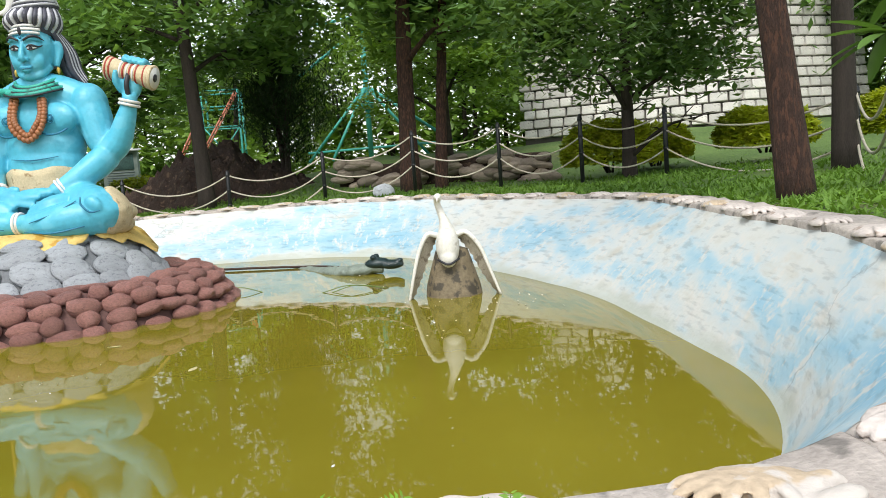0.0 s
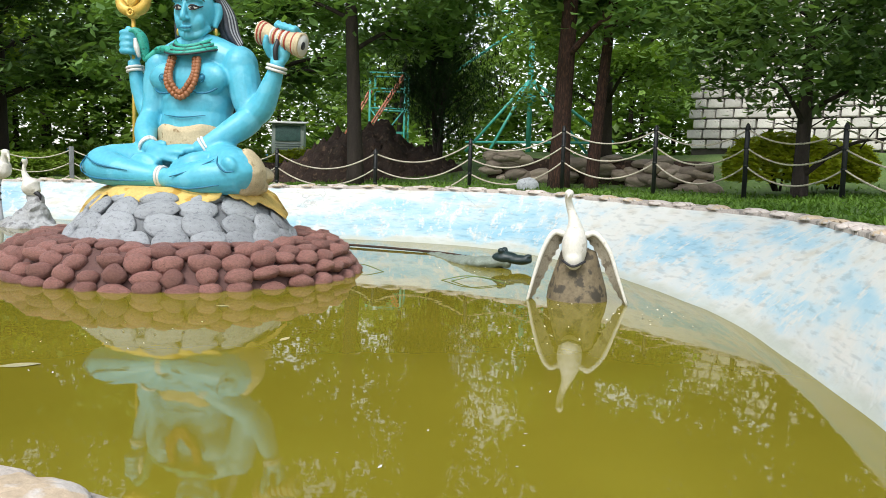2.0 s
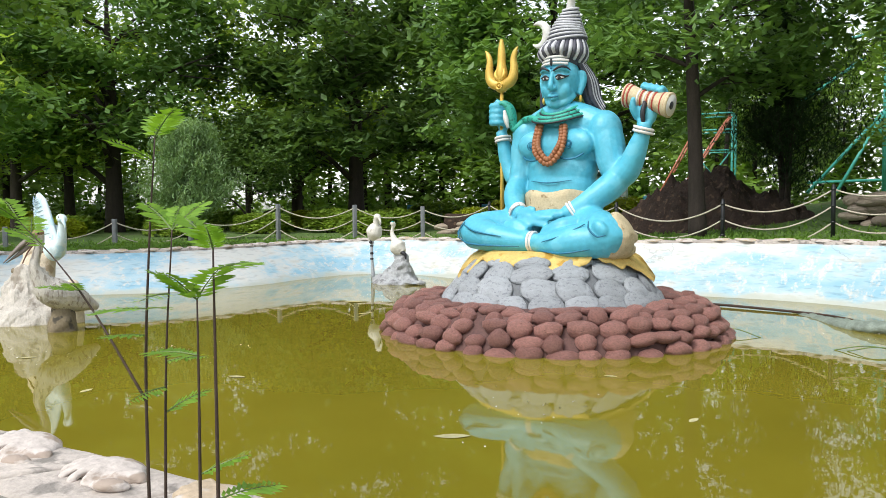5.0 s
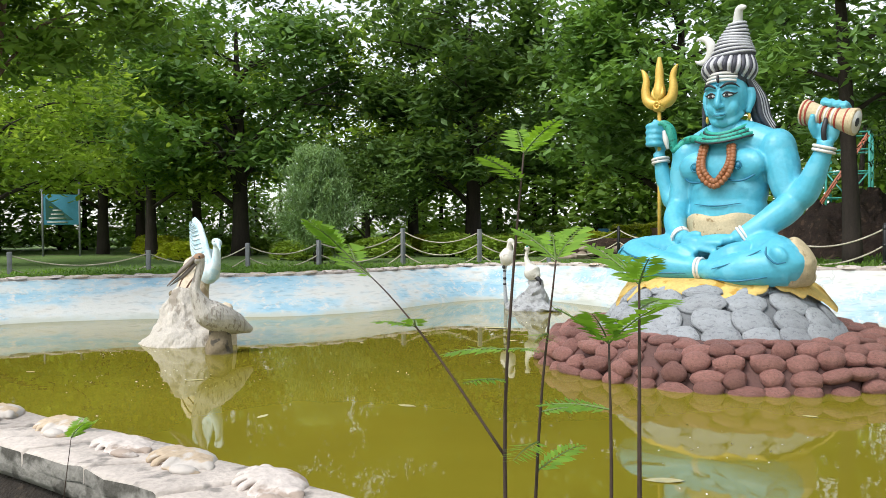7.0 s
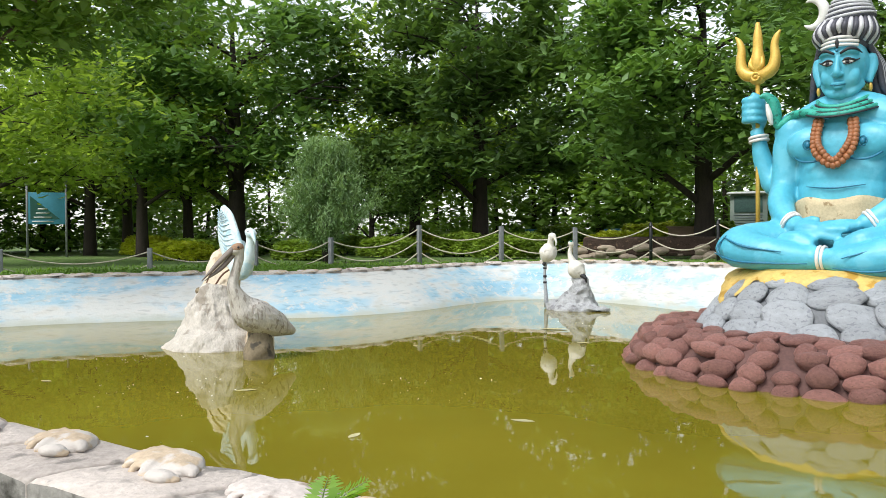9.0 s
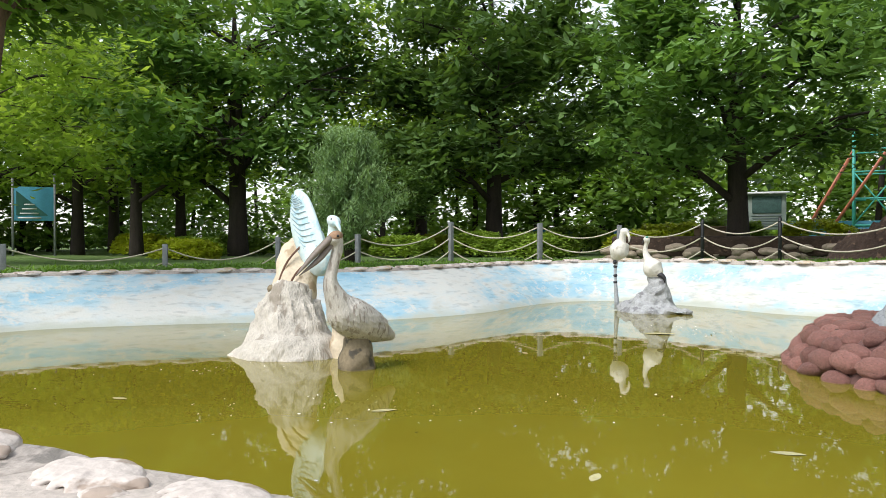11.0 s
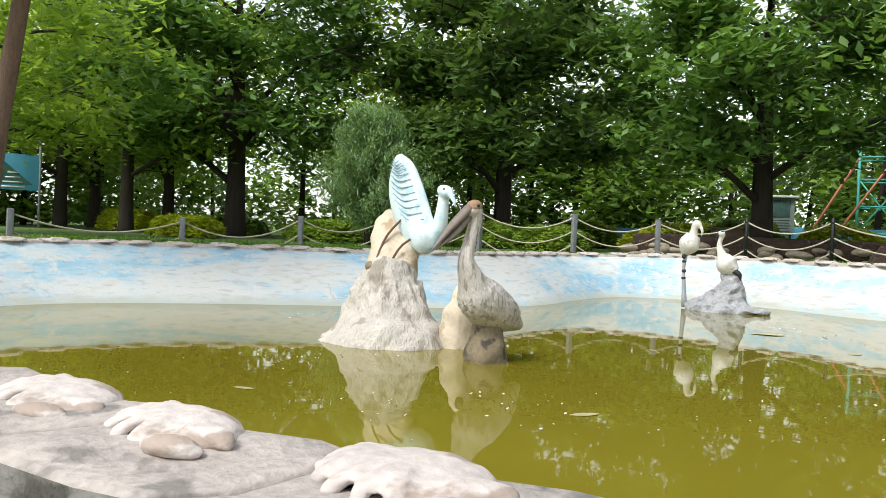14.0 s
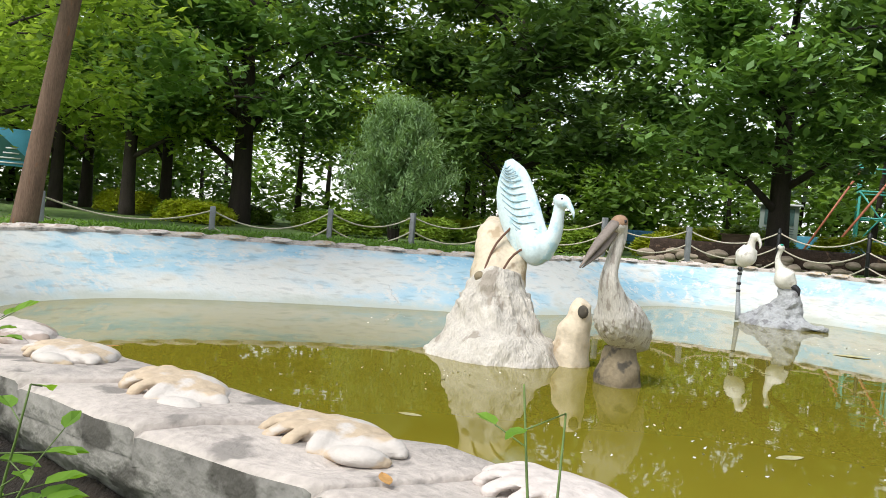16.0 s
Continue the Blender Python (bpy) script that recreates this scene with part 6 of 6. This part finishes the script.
def sapling(x, y, z, stems, fronds, label, seed, length=0.2):
    """A slim weed sapling with feathery leaves."""
    rnd = random.Random(seed)
    t = tagged(new("sapling"), label, "plant", "weeds by the pool")
    t.location = (x, y, z)
    bm = bmesh.new()
    fb = bmesh.new()
    for line, r in stems:
        tube(bm, line, [r * 0.68 * (1 - 0.7 * i / (len(line) - 1)) for i in range(len(line))], 6, 16)
        s = spline(line, 20)
        for k in range(fronds):
            p = s[rnd.randint(9, 19)]
            a = rnd.uniform(0, 6.283)
            frond(fb, tuple(p), (math.cos(a), math.sin(a), rnd.uniform(0.0, 0.7)), length * rnd.uniform(0.6, 1.1), 0, rnd)
        for k in range(3):
            a = rnd.uniform(0, 6.283)
            frond(fb, tuple(s[-1]), (math.cos(a), math.sin(a), 0.9), length * rnd.uniform(0.7, 1.1), 0, rnd)
    part("stem", bm, M_STEM, t)
    part("leaves", fb, [M_FERN, M_GREENSTEM], t, smooth=False)
    return t


sapling(-2.25, 1.68, -0.12, [([(0, 0, 0), (-0.005, 0.02, 0.7), (-0.02, 0.03, 1.25), (0.0, 0.035, 1.6), (0.03, 0.04, 1.9)], 0.010), ([(-0.02, 0.03, 1.2), (-0.22, 0.02, 1.42), (-0.36, 0.0, 1.56), (-0.52, -0.02, 1.68)], 0.006), ([(0.05, 0.02, 0), (0.06, 0.02, 0.8), (0.09, 0.01, 1.3), (0.14, 0.0, 1.66)], 0.009)], 4, "tall thin weed sapling with a long side branch by the rim", 3, 0.14)
sapling(-1.93, 1.61, -0.12, [([(0.04, 0.01, 0), (0.05, 0.0, 0.8), (0.05, 0.0, 1.3), (0.05, 0.0, 1.62)], 0.011), ([(-0.03, -0.01, 0), (-0.02, 0.0, 0.7), (-0.01, 0.0, 1.2), (-0.02, 0.01, 1.5)], 0.010)], 2, "thin dark-stemmed weed sapling with feathery leaves", 5, 0.15)
sapling(-4.0, 1.45, -0.12, [([(0, 0, 0), (0.0, 0.0, 0.4), (0.03, 0.0, 0.75), (0.06, 0.02, 1.02)], 0.006)], 2, "small thin weed with sparse feathery leaves", 8, 0.13)
sapling(0.05, 1.52, -0.12, [([(0, 0, 0), (0.0, 0.0, 0.5), (0.05, 0.02, 0.86)], 0.006)], 4, "small weed with bright feathery leaves by the rim", 9, 0.13)
sapling(-0.25, 1.5, -0.12, [([(0, 0, 0), (0.0, 0.0, 0.5), (0.03, 0.02, 0.84)], 0.006)], 5, "small weed with bright feathery leaves by the rim", 10, 0.16)


def broad_weed(x, y, z, h, seed, n=9):
    rnd = random.Random(seed)
    t = tagged(new("weed"), "small green broad-leaved weed against the kerb", "plant", "weeds by the pool")
    t.location = (x, y, z)
    bm, lb = bmesh.new(), bmesh.new()
    for k in range(4):
        a = rnd.uniform(0, 6.283)
        top = (0.16 * math.cos(a) * (k > 0), 0.16 * math.sin(a) * (k > 0), h * rnd.uniform(0.7, 1.0))
        line = [(0, 0, 0), (0, 0, h * 0.45), top]
        tube(bm, line, [0.005, 0.004, 0.002], 5, 10)
        s = spline(line, 12)
        for j in range(n):
            p = Vector(s[rnd.randint(4, 11)])
            b = rnd.uniform(0, 6.283)
            d = Vector((math.cos(b), math.sin(b), rnd.uniform(-0.3, 0.5)))
            e = p + d * rnd.uniform(0.05, 0.12)
            tube(bm, [tuple(p), tuple(e)], 0.0015, 4)
            sd = d.cross(Vector((0, 0, 1))).normalized()
            ln = rnd.uniform(0.045, 0.085)
            up = sd.cross(d) * ln * 0.08
            mid = [lb.verts.new(e + d * ln * u - up * (u > 0.5)) for u in (0, 0.35, 0.7, 1.0)]
            for sg in (-1, 1):
                rim_l = [lb.verts.new(e + d * ln * u + sd * sg * ln * w + up) for u, w in ((0.12, 0.22), (0.4, 0.34), (0.75, 0.2))]
                lb.faces.new((mid[0], rim_l[0], rim_l[1], mid[1]))
                lb.faces.new((mid[1], rim_l[1], rim_l[2], mid[2]))
                lb.faces.new((mid[2], rim_l[2], mid[3]))
    part("stem", bm, M_GREENSTEM, t)
    part("leaves", lb, M_FERN, t, smooth=False)


broad_weed(-8.72, 1.32, -0.1, 1.0, 4)
broad_weed(-10.55, 1.22, -0.1, 0.95, 6, 12)
broad_weed(-9.74, 1.02, -0.1, 1.08, 7, 14)
broad_weed(-8.42, 1.15, -0.1, 0.86, 21, 4)
broad_weed(-3.6, 1.3, -0.1, 0.75, 11, 8)


def leaf_branch():
    """A branch of long broad leaves hanging in from the tree by the rim."""
    rnd = random.Random(2)
    t = tagged(new("leafy_branch"), "hanging branch tip with long glossy broad leaves", "branch")
    t.location = (2.62, 4.75, 2.0)
    bm, lb = bmesh.new(), bmesh.new()
    tube(bm, [(0.7, 2.9, 1.5), (0.5, 1.6, 1.0), (0.3, 0.5, 0.5), (0.0, 0.0, 0.05)], [0.03, 0.022, 0.014, 0.009], 6, 16)
    for k in range(26):
        c = Vector((0, 0, 0.05)) if k < 15 else Vector((0.33, 0.35, 0.40))
        a = rnd.uniform(0, 6.283)
        d = Vector((math.cos(a), math.sin(a), rnd.uniform(-1.0, 0.35))).normalized()
        s = d.cross(Vector((0, 0, 1))).normalized()
        up = s.cross(d)
        ln, w = rnd.uniform(0.28, 0.42), rnd.uniform(0.045, 0.06)
        prev = None
        for i in range(7):
            u = i / 6
            p = c + d * ln * u - Vector((0, 0, 0.12 * ln * u * u))
            ww = w * math.sin(math.pi * min(0.99, 0.06 + 0.9 * u)) ** 0.8
            row = [lb.verts.new(p - s * ww + up * ww * 0.3), lb.verts.new(p), lb.verts.new(p + s * ww + up * ww * 0.3)]
            if prev:
                lb.faces.new((prev[0], prev[1], row[1], row[0]))
                lb.faces.new((prev[1], prev[2], row[2], row[1]))
            prev = row
    part("twig", bm, M_BARK_GREY, t)
    part("leaves", lb, M_FRANGI, t)


leaf_branch()
pale = stone_meshes("pale_stone", 1, M_GREYROCK, 33)[0]
ps = tagged(new("pale_stone", pale), "pale grey stone lying in the grass by the fence", "stone")
ps.matrix_basis = pose(-1.25, 16.7, ground_at(-1.25, 16.7) + 0.1, 10, 5, 30) @ Matrix.Diagonal((0.26, 0.18, 0.2, 1))

# ---- things on the water, some imitating its reflections ----
rf = random.Random(31)


def float_leaf_mesh():
    bm = bmesh.new()
    n = 9
    for s in (-1, 1):
        prev = None
        for i in range(n):
            u = i / (n - 1)
            w = 0.2 * math.sin(math.pi * u) ** 0.8
            a, b = bm.verts.new((u - 0.5, 0, 0.04)), bm.verts.new((u - 0.5, s * w, 0.02 + 0.06 * u))
            if prev:
                bm.faces.new((prev[0], a, b, prev[1]) if s > 0 else (prev[1], b, a, prev[0]))
            prev = (a, b)
    me = bpy.data.meshes.new("floating_leaf")
    bm.to_mesh(me)
    bm.free()
    me.materials.append(M_FLOATLEAF)
    return me


FL = float_leaf_mesh()
for k, (x, y, s, a) in enumerate(((-9.1, 10.9, 0.42, 20), (-8.0, 9.8, 0.22, 60), (-3.4, 5.0, 0.26, 30), (-6.2, 5.6, 0.2, 10), (-2.1, 6.3, 0.14, 80), (-9.6, 8.3, 0.14, 140), (-10.9, 4.2, 0.16, 10), (-6.9, 4.5, 0.15, 100), (-3.2, 7.45, 0.14, 0), (-8.9, 5.1, 0.2, 50))):
    o = tagged(new("floating_leaf", FL), "pale dead leaf floating on the water", "leaf", "floating leaves")
    o.matrix_basis = pose(x, y, 0.0, 0, 0, a) @ Matrix.Diagonal((s, s, s * 0.4, 1))


def reflected_reeds():
    """Long thin stalks over the water in loose arcs, imitating reflected grass."""
    for cx, cy, a0, n in ((-1.4, 9.9, 0.3, 2), (-2.6, 10.6, 2.7, 1)):
        for k in range(n):
            bm = bmesh.new()
            ln = rf.uniform(0.7, 1.3)
            a = a0 + rf.uniform(-0.35, 0.35)
            x, y = cx + rf.uniform(-0.4, 0.4), cy + rf.uniform(-0.2, 0.2)
            tube(bm, [(x, y, 0.0), (x + math.cos(a) * ln * 0.4, y + math.sin(a) * ln * 0.4, 0.07), (x + math.cos(a) * ln * 0.8, y + math.sin(a) * ln * 0.8, 0.035), (x + math.cos(a) * ln, y + math.sin(a) * ln, 0.0)], [0.006, 0.006, 0.005, 0.002], 5, 16)
            tagged(part("reflected_stalk", bm, M_GREENSTEM), "thin bent stalk on the water imitating reflected grass", "grass stalk", "floating grass stalks")


reflected_reeds()
bm = bmesh.new()
tube(bm, [(-4.6, 13.4, 0.02), (-3.6, 13.25, 0.03), (-2.2, 12.9, 0.02), (-1.7, 12.7, 0.0)], [0.016, 0.02, 0.017, 0.008], 7, 16)
tagged(part("floating_stick", bm, M_STEM), "long dark stick lying in the shallow water", "stick")


def specks_and_glints():
    """Tiny pale floating specks; their white also stands in for glints of sky."""
    rs = np.random.RandomState(8)
    pts = []
    for k in range(24):
        c = (rs.uniform(-14, 1), rs.uniform(3.2, 12))
        for j in range(rs.randint(8, 26)):
            x, y = c[0] + rs.normal(0, 0.35), c[1] + rs.normal(0, 0.35)
            if np.min(np.hypot(foot[:, 0] - x, foot[:, 1] - y)) > 0.3 and np.hypot(x - BASE[0], y - BASE[1]) > 2.3:
                pts.append((x, y, 0.004))
    tagged(new("specks_and_glints", leaf_mesh("specks_and_glints", np.array(pts), 0.014, M_WHITE, 3, 0.0, 1.6)), "tiny pale specks on the pond, some standing for sky glints", "petals", kind="stuff")


specks_and_glints()

# ---- whitewashed block wall beyond the lawn ----
def block_wall():
    w = tagged(new("wall_blocks"), "sloping wall of whitewashed stone blocks with dark joints", "wall", kind="structure")
    base = (3.3, 31.8, 2.3)
    w.location = base
    rnd = random.Random(9)
    corner = (7.4, -3.6)
    L1 = math.hypot(*corner)
    a1 = math.degrees(math.atan2(corner[1], corner[0]))
    H = 5.2

    def face(a, length, origin, cols, wname, count_rows):
        bm = bmesh.new()
        m = pose(origin[0], origin[1], 0, 0, 0, a)
        lean = -8
        box(bm, tuple(m @ Vector((length / 2, 0.30 + 0.1405 * H / 2, H / 2 - 0.2))), (length, 0.4, H + 0.6), (lean, 0, a))
        part(wname, bm, M_WALLBED, w, smooth=False)
        bh = H / count_rows
        for r in range(count_rows):
            x = -0.2 if r % 2 else 0.0
            while x < length - 0.1:
                bw = rnd.uniform(0.42, 0.72)
                bw = min(bw, length - x)
                tilt = math.tan(radians(-lean)) * (r + 0.5) * bh
                share("block", blk, m @ pose(x + bw / 2, 0.05 + tilt + rnd.uniform(-0.02, 0.02), (r + 0.5) * bh, lean, rnd.uniform(-1, 1), rnd.uniform(-2, 2)) @ Matrix.Diagonal((bw - 0.07, 0.24 + rnd.uniform(-0.04, 0.04), bh - 0.06, 1)), w)
                x += bw

    bm = bmesh.new()
    box(bm, (0, 0, 0), (1, 1, 1), bevel=0.09)
    blk = bpy.data.meshes.new("block")
    bm.to_mesh(blk)
    bm.free()
    blk.materials.append(M_WALLBLOCK)
    face(a1, L1, (0, 0), 14, "wall_core", 14)
    face(22, 6.0, corner, 10, "wall_core", 14)


block_wall()


def rubble_bank():
    """Low dry-stone bank behind the fence."""
    b = tagged(new("stone_bank"), "low bank of rough brown stones behind the fence", "stone bank")
    rnd = random.Random(6)
    st = stone_meshes("stone", 4, M_RUBBLE, 20)
    for k in range(110):
        u = rnd.random()
        x, y = (-2.6 + 5.2 * u, 20.6 - 1.2 * u) if k < 60 else (-16 + 8.5 * u, 24.2 + 2.2 * u)
        z = ground_at(x, y) + rnd.uniform(0.0, 0.62 if k < 60 else 0.4)
        share("stone", rnd.choice(st), pose(x, y + rnd.uniform(-0.15, 0.15), z, 0, rnd.uniform(-10, 10), rnd.uniform(-25, 25)) @ Matrix.Diagonal((rnd.uniform(0.2, 0.4), 0.22, rnd.uniform(0.1, 0.17), 1)), b)
    for c, s, a in (((0.0, 20.3, 1.2), (5.4, 0.5, 0.9), -13), ((-11.7, 25.5, 1.05), (8.8, 0.6, 0.6), 14.5)):
        bm = bmesh.new()
        box(bm, c, s, (0, 0, a), 0.1)
        rough_up(bm, 0.06, 2)
        part("earth_core", bm, M_SOIL, b)


rubble_bank()

# ---- the rim: kerb, slabs and shell stones ----
kerb_rings = [around(0.03, -0.14), around(0.03, -0.085), around(0.445, -0.085), around(0.462, -0.11), around(0.465, -0.155), around(0.445, -0.195), around(0.39, -0.22), around(0.36, -0.32), around(0.37, -0.75), around(0.42, -1.2)]
for r in kerb_rings[2:]:
    for i, p in enumerate(r):
        k = 0.022 * noise.noise(Vector(p) * 2.6) + 0.014 * noise.noise(Vector(p) * 9)
        r[i] = (p[0] + outn[i][0] * k, p[1] + outn[i][1] * k, p[2] + k * 0.4)
soil_rows = []
for off in (0.385, 0.5, 0.75, 1.1, 1.45):
    row = []
    for i in range(NR):
        if rim[i][1] < 3.2 and -16 < rim[i][0] < 1.6:
            x, y = rim[i][0] + outn[i][0] * off, rim[i][1] + outn[i][1] * off
            row.append((x, y, max(ground_at(x, y) + 0.004, -0.12 + 0.5 * max(0.0, 1 - (off - 0.36) / 0.95) ** 1.2) + 0.05 * abs(noise.noise(Vector((x * 4, y * 4, 0))))))
    soil_rows.append(row)
ns = len(soil_rows[0])
soil_v = [p for r in soil_rows for p in r]
soil_f = [(j * ns + i, (j + 1) * ns + i, (j + 1) * ns + i + 1, j * ns + i + 1) for j in range(4) for i in range(ns - 1)]
tagged(new("soil_bed", raw_mesh("soil_bed", soil_v, soil_f, M_BEDSOIL, True)), "dark soil strip along the kerb", "soil", kind="structure")
kerb = tagged(new("pool_kerb", ring_mesh("pool_kerb", kerb_rings, M_KERB)), "rough grey cement kerb under a whitewashed rim", "kerb", kind="structure")


def shell_mesh(kind):
    """A moulded shell: a smooth dome, thick folds fanning down its outer flank, and a curled lip at the other end."""
    def build(b):
        ball(b, (0.0, 0.035, 0.0), (0.155, 0.105, 0.078), 24, (0, 0, -10))
        ball(b, (0.075, 0.0, 0.0), (0.10, 0.09, 0.056), 20, (0, 0, 15))
        for k in range(6 + kind):
            a = radians(162 + 128 / (5 + kind) * k)
            c, d = math.cos(a), math.sin(a)
            tube(b, [(-0.01 + 0.03 * c, 0.03 + 0.02 * d, 0.068), (-0.015 + 0.115 * c, 0.025 + 0.085 * d, 0.058), (-0.02 + 0.165 * c, 0.02 + 0.125 * d, 0.026), (-0.02 + 0.178 * c, 0.02 + 0.136 * d, -0.012)], [0.010, 0.019, 0.020, 0.016], 9, 12)
        tube(b, [(0.075, -0.085, 0.0), (0.12, -0.10, 0.022), (0.17, -0.085, 0.024), (0.205, -0.05, 0.0)], [0.022, 0.034, 0.036, 0.016], 12, 14)
        tube(b, [(0.10, -0.02, 0.03), (0.165, 0.01, 0.03), (0.20, 0.0, 0.0)], [0.04, 0.032, 0.014], 10, 10)

    bm = organic(build, 0.0105, 1)
    bmesh.ops.bisect_plane(bm, geom=bm.verts[:] + bm.edges[:] + bm.faces[:], plane_co=(0, 0, -0.012), plane_no=(0, 0, 1), clear_inner=True)
    rough_up(bm, 0.005, 24, kind)
    me = bpy.data.meshes.new("shell_stone")
    bm.to_mesh(me)
    bm.free()
    for p in me.polygons:
        p.use_smooth = True
    return me


SHELLS = []
for kind in (0, 1):
    for mt in (M_SHELL, M_SHELLWHITE):
        me = shell_mesh(kind)
        me.materials.append(mt)
        SHELLS.append(me)


def pool_rim():
    r = tagged(new("pool_rim"), "whitewashed rim of cement slabs set with shell stones", "pool rim", kind="structure")
    rnd = random.Random(14)
    n = int(RIM_LENGTH / 0.57)
    dense = NR / n
    for k in range(n):
        bm = bmesh.new()
        a, b = k * dense + 0.014, (k + 1) * dense - 0.014
        skew = -1.3
        lift0, lift1 = rnd.uniform(0.0, 0.006), rnd.uniform(0.008, 0.02)
        grid = []
        for i in range(6):
            u = (0, 0.035, 0.3, 0.7, 0.965, 1)[i]
            row = []
            for j in range(6):
                v = (0, 0.04, 0.3, 0.7, 0.96, 1)[j]
                s = a + (b - a) * u + skew * (v - 0.5)
                i0 = int(math.floor(s)) % NR
                f = s - math.floor(s)
                p = rim[i0] * (1 - f) + rim[(i0 + 1) % NR] * f
                o = outn[i0] * (1 - f) + outn[(i0 + 1) % NR] * f
                off = -0.005 + 0.47 * v + 0.012 * noise.noise(Vector((s * 0.7, v * 3, k)))
                z = p[2] - 0.035 + lift0 + (lift1 - lift0) * u + 0.024 * noise.noise(Vector((p[0] * 5, p[1] * 5, v * 4))) - (0.012 if j in (0, 5) else 0) - (0.007 if i in (0, 5) else 0)
                row.append((p[0] + o[0] * off, p[1] + o[1] * off, z))
            grid.append(row)
        top = [[bm.verts.new(p) for p in row] for row in grid]
        low = [[bm.verts.new((p[0], p[1], p[2] - 0.07)) for p in row] for row in grid]
        for i in range(5):
            for j in range(5):
                bm.faces.new((top[i][j], top[i][j + 1], top[i + 1][j + 1], top[i + 1][j])[::-1])
        for i in range(5):
            for col in (0, 5):
                q = (top[i][col], top[i + 1][col], low[i + 1][col], low[i][col])
                bm.faces.new(q if col == 0 else q[::-1]).material_index = 1 if col == 5 else 0
        for j in range(5):
            for rw in (0, 5):
                q = (top[rw][j], top[rw][j + 1], low[rw][j + 1], low[rw][j])
                bm.faces.new(q if rw == 5 else q[::-1])
        bmesh.ops.recalc_face_normals(bm, faces=bm.faces)
        part("slab", bm, [M_SLAB, M_KERB], r)
        c = 0.5 * (a + b)
        i0 = int(c) % NR
        p, o, t = rim[i0], outn[i0], tang[i0]
        ang = math.degrees(math.atan2(t[1], t[0]))
        off = (0.135 if p[1] < 4 else 0.105) + rnd.uniform(-0.02, 0.02)
        share("shell_stone", SHELLS[rnd.randrange(4)], pose(p[0] + o[0] * off, p[1] + o[1] * off, p[2] - 0.034, rnd.uniform(-3, 3), rnd.uniform(-3, 3), ang - 8 + rnd.uniform(-10, 10)) @ Matrix.Diagonal((*(rnd.uniform(0.98, 1.15),) * 2, rnd.uniform(0.55, 0.68), 1)), r)


pool_rim()
for k, (i, off) in enumerate(((247, 0.30), (262, 0.02), (272, 0.33), (281, 0.31))):
    p, o = rim[i], outn[i]
    d = tagged(new("dry_leaf", FL.copy()), "small orange-brown dry leaf on the rim", "leaf", "fallen leaves")
    d.data.materials.clear()
    d.data.materials.append(M_DRYLEAF)
    d.matrix_basis = pose(p[0] + o[0] * off, p[1] + o[1] * off, p[2] - 0.012, 0, 0, 70 * k) @ Matrix.Scale(0.07, 4)
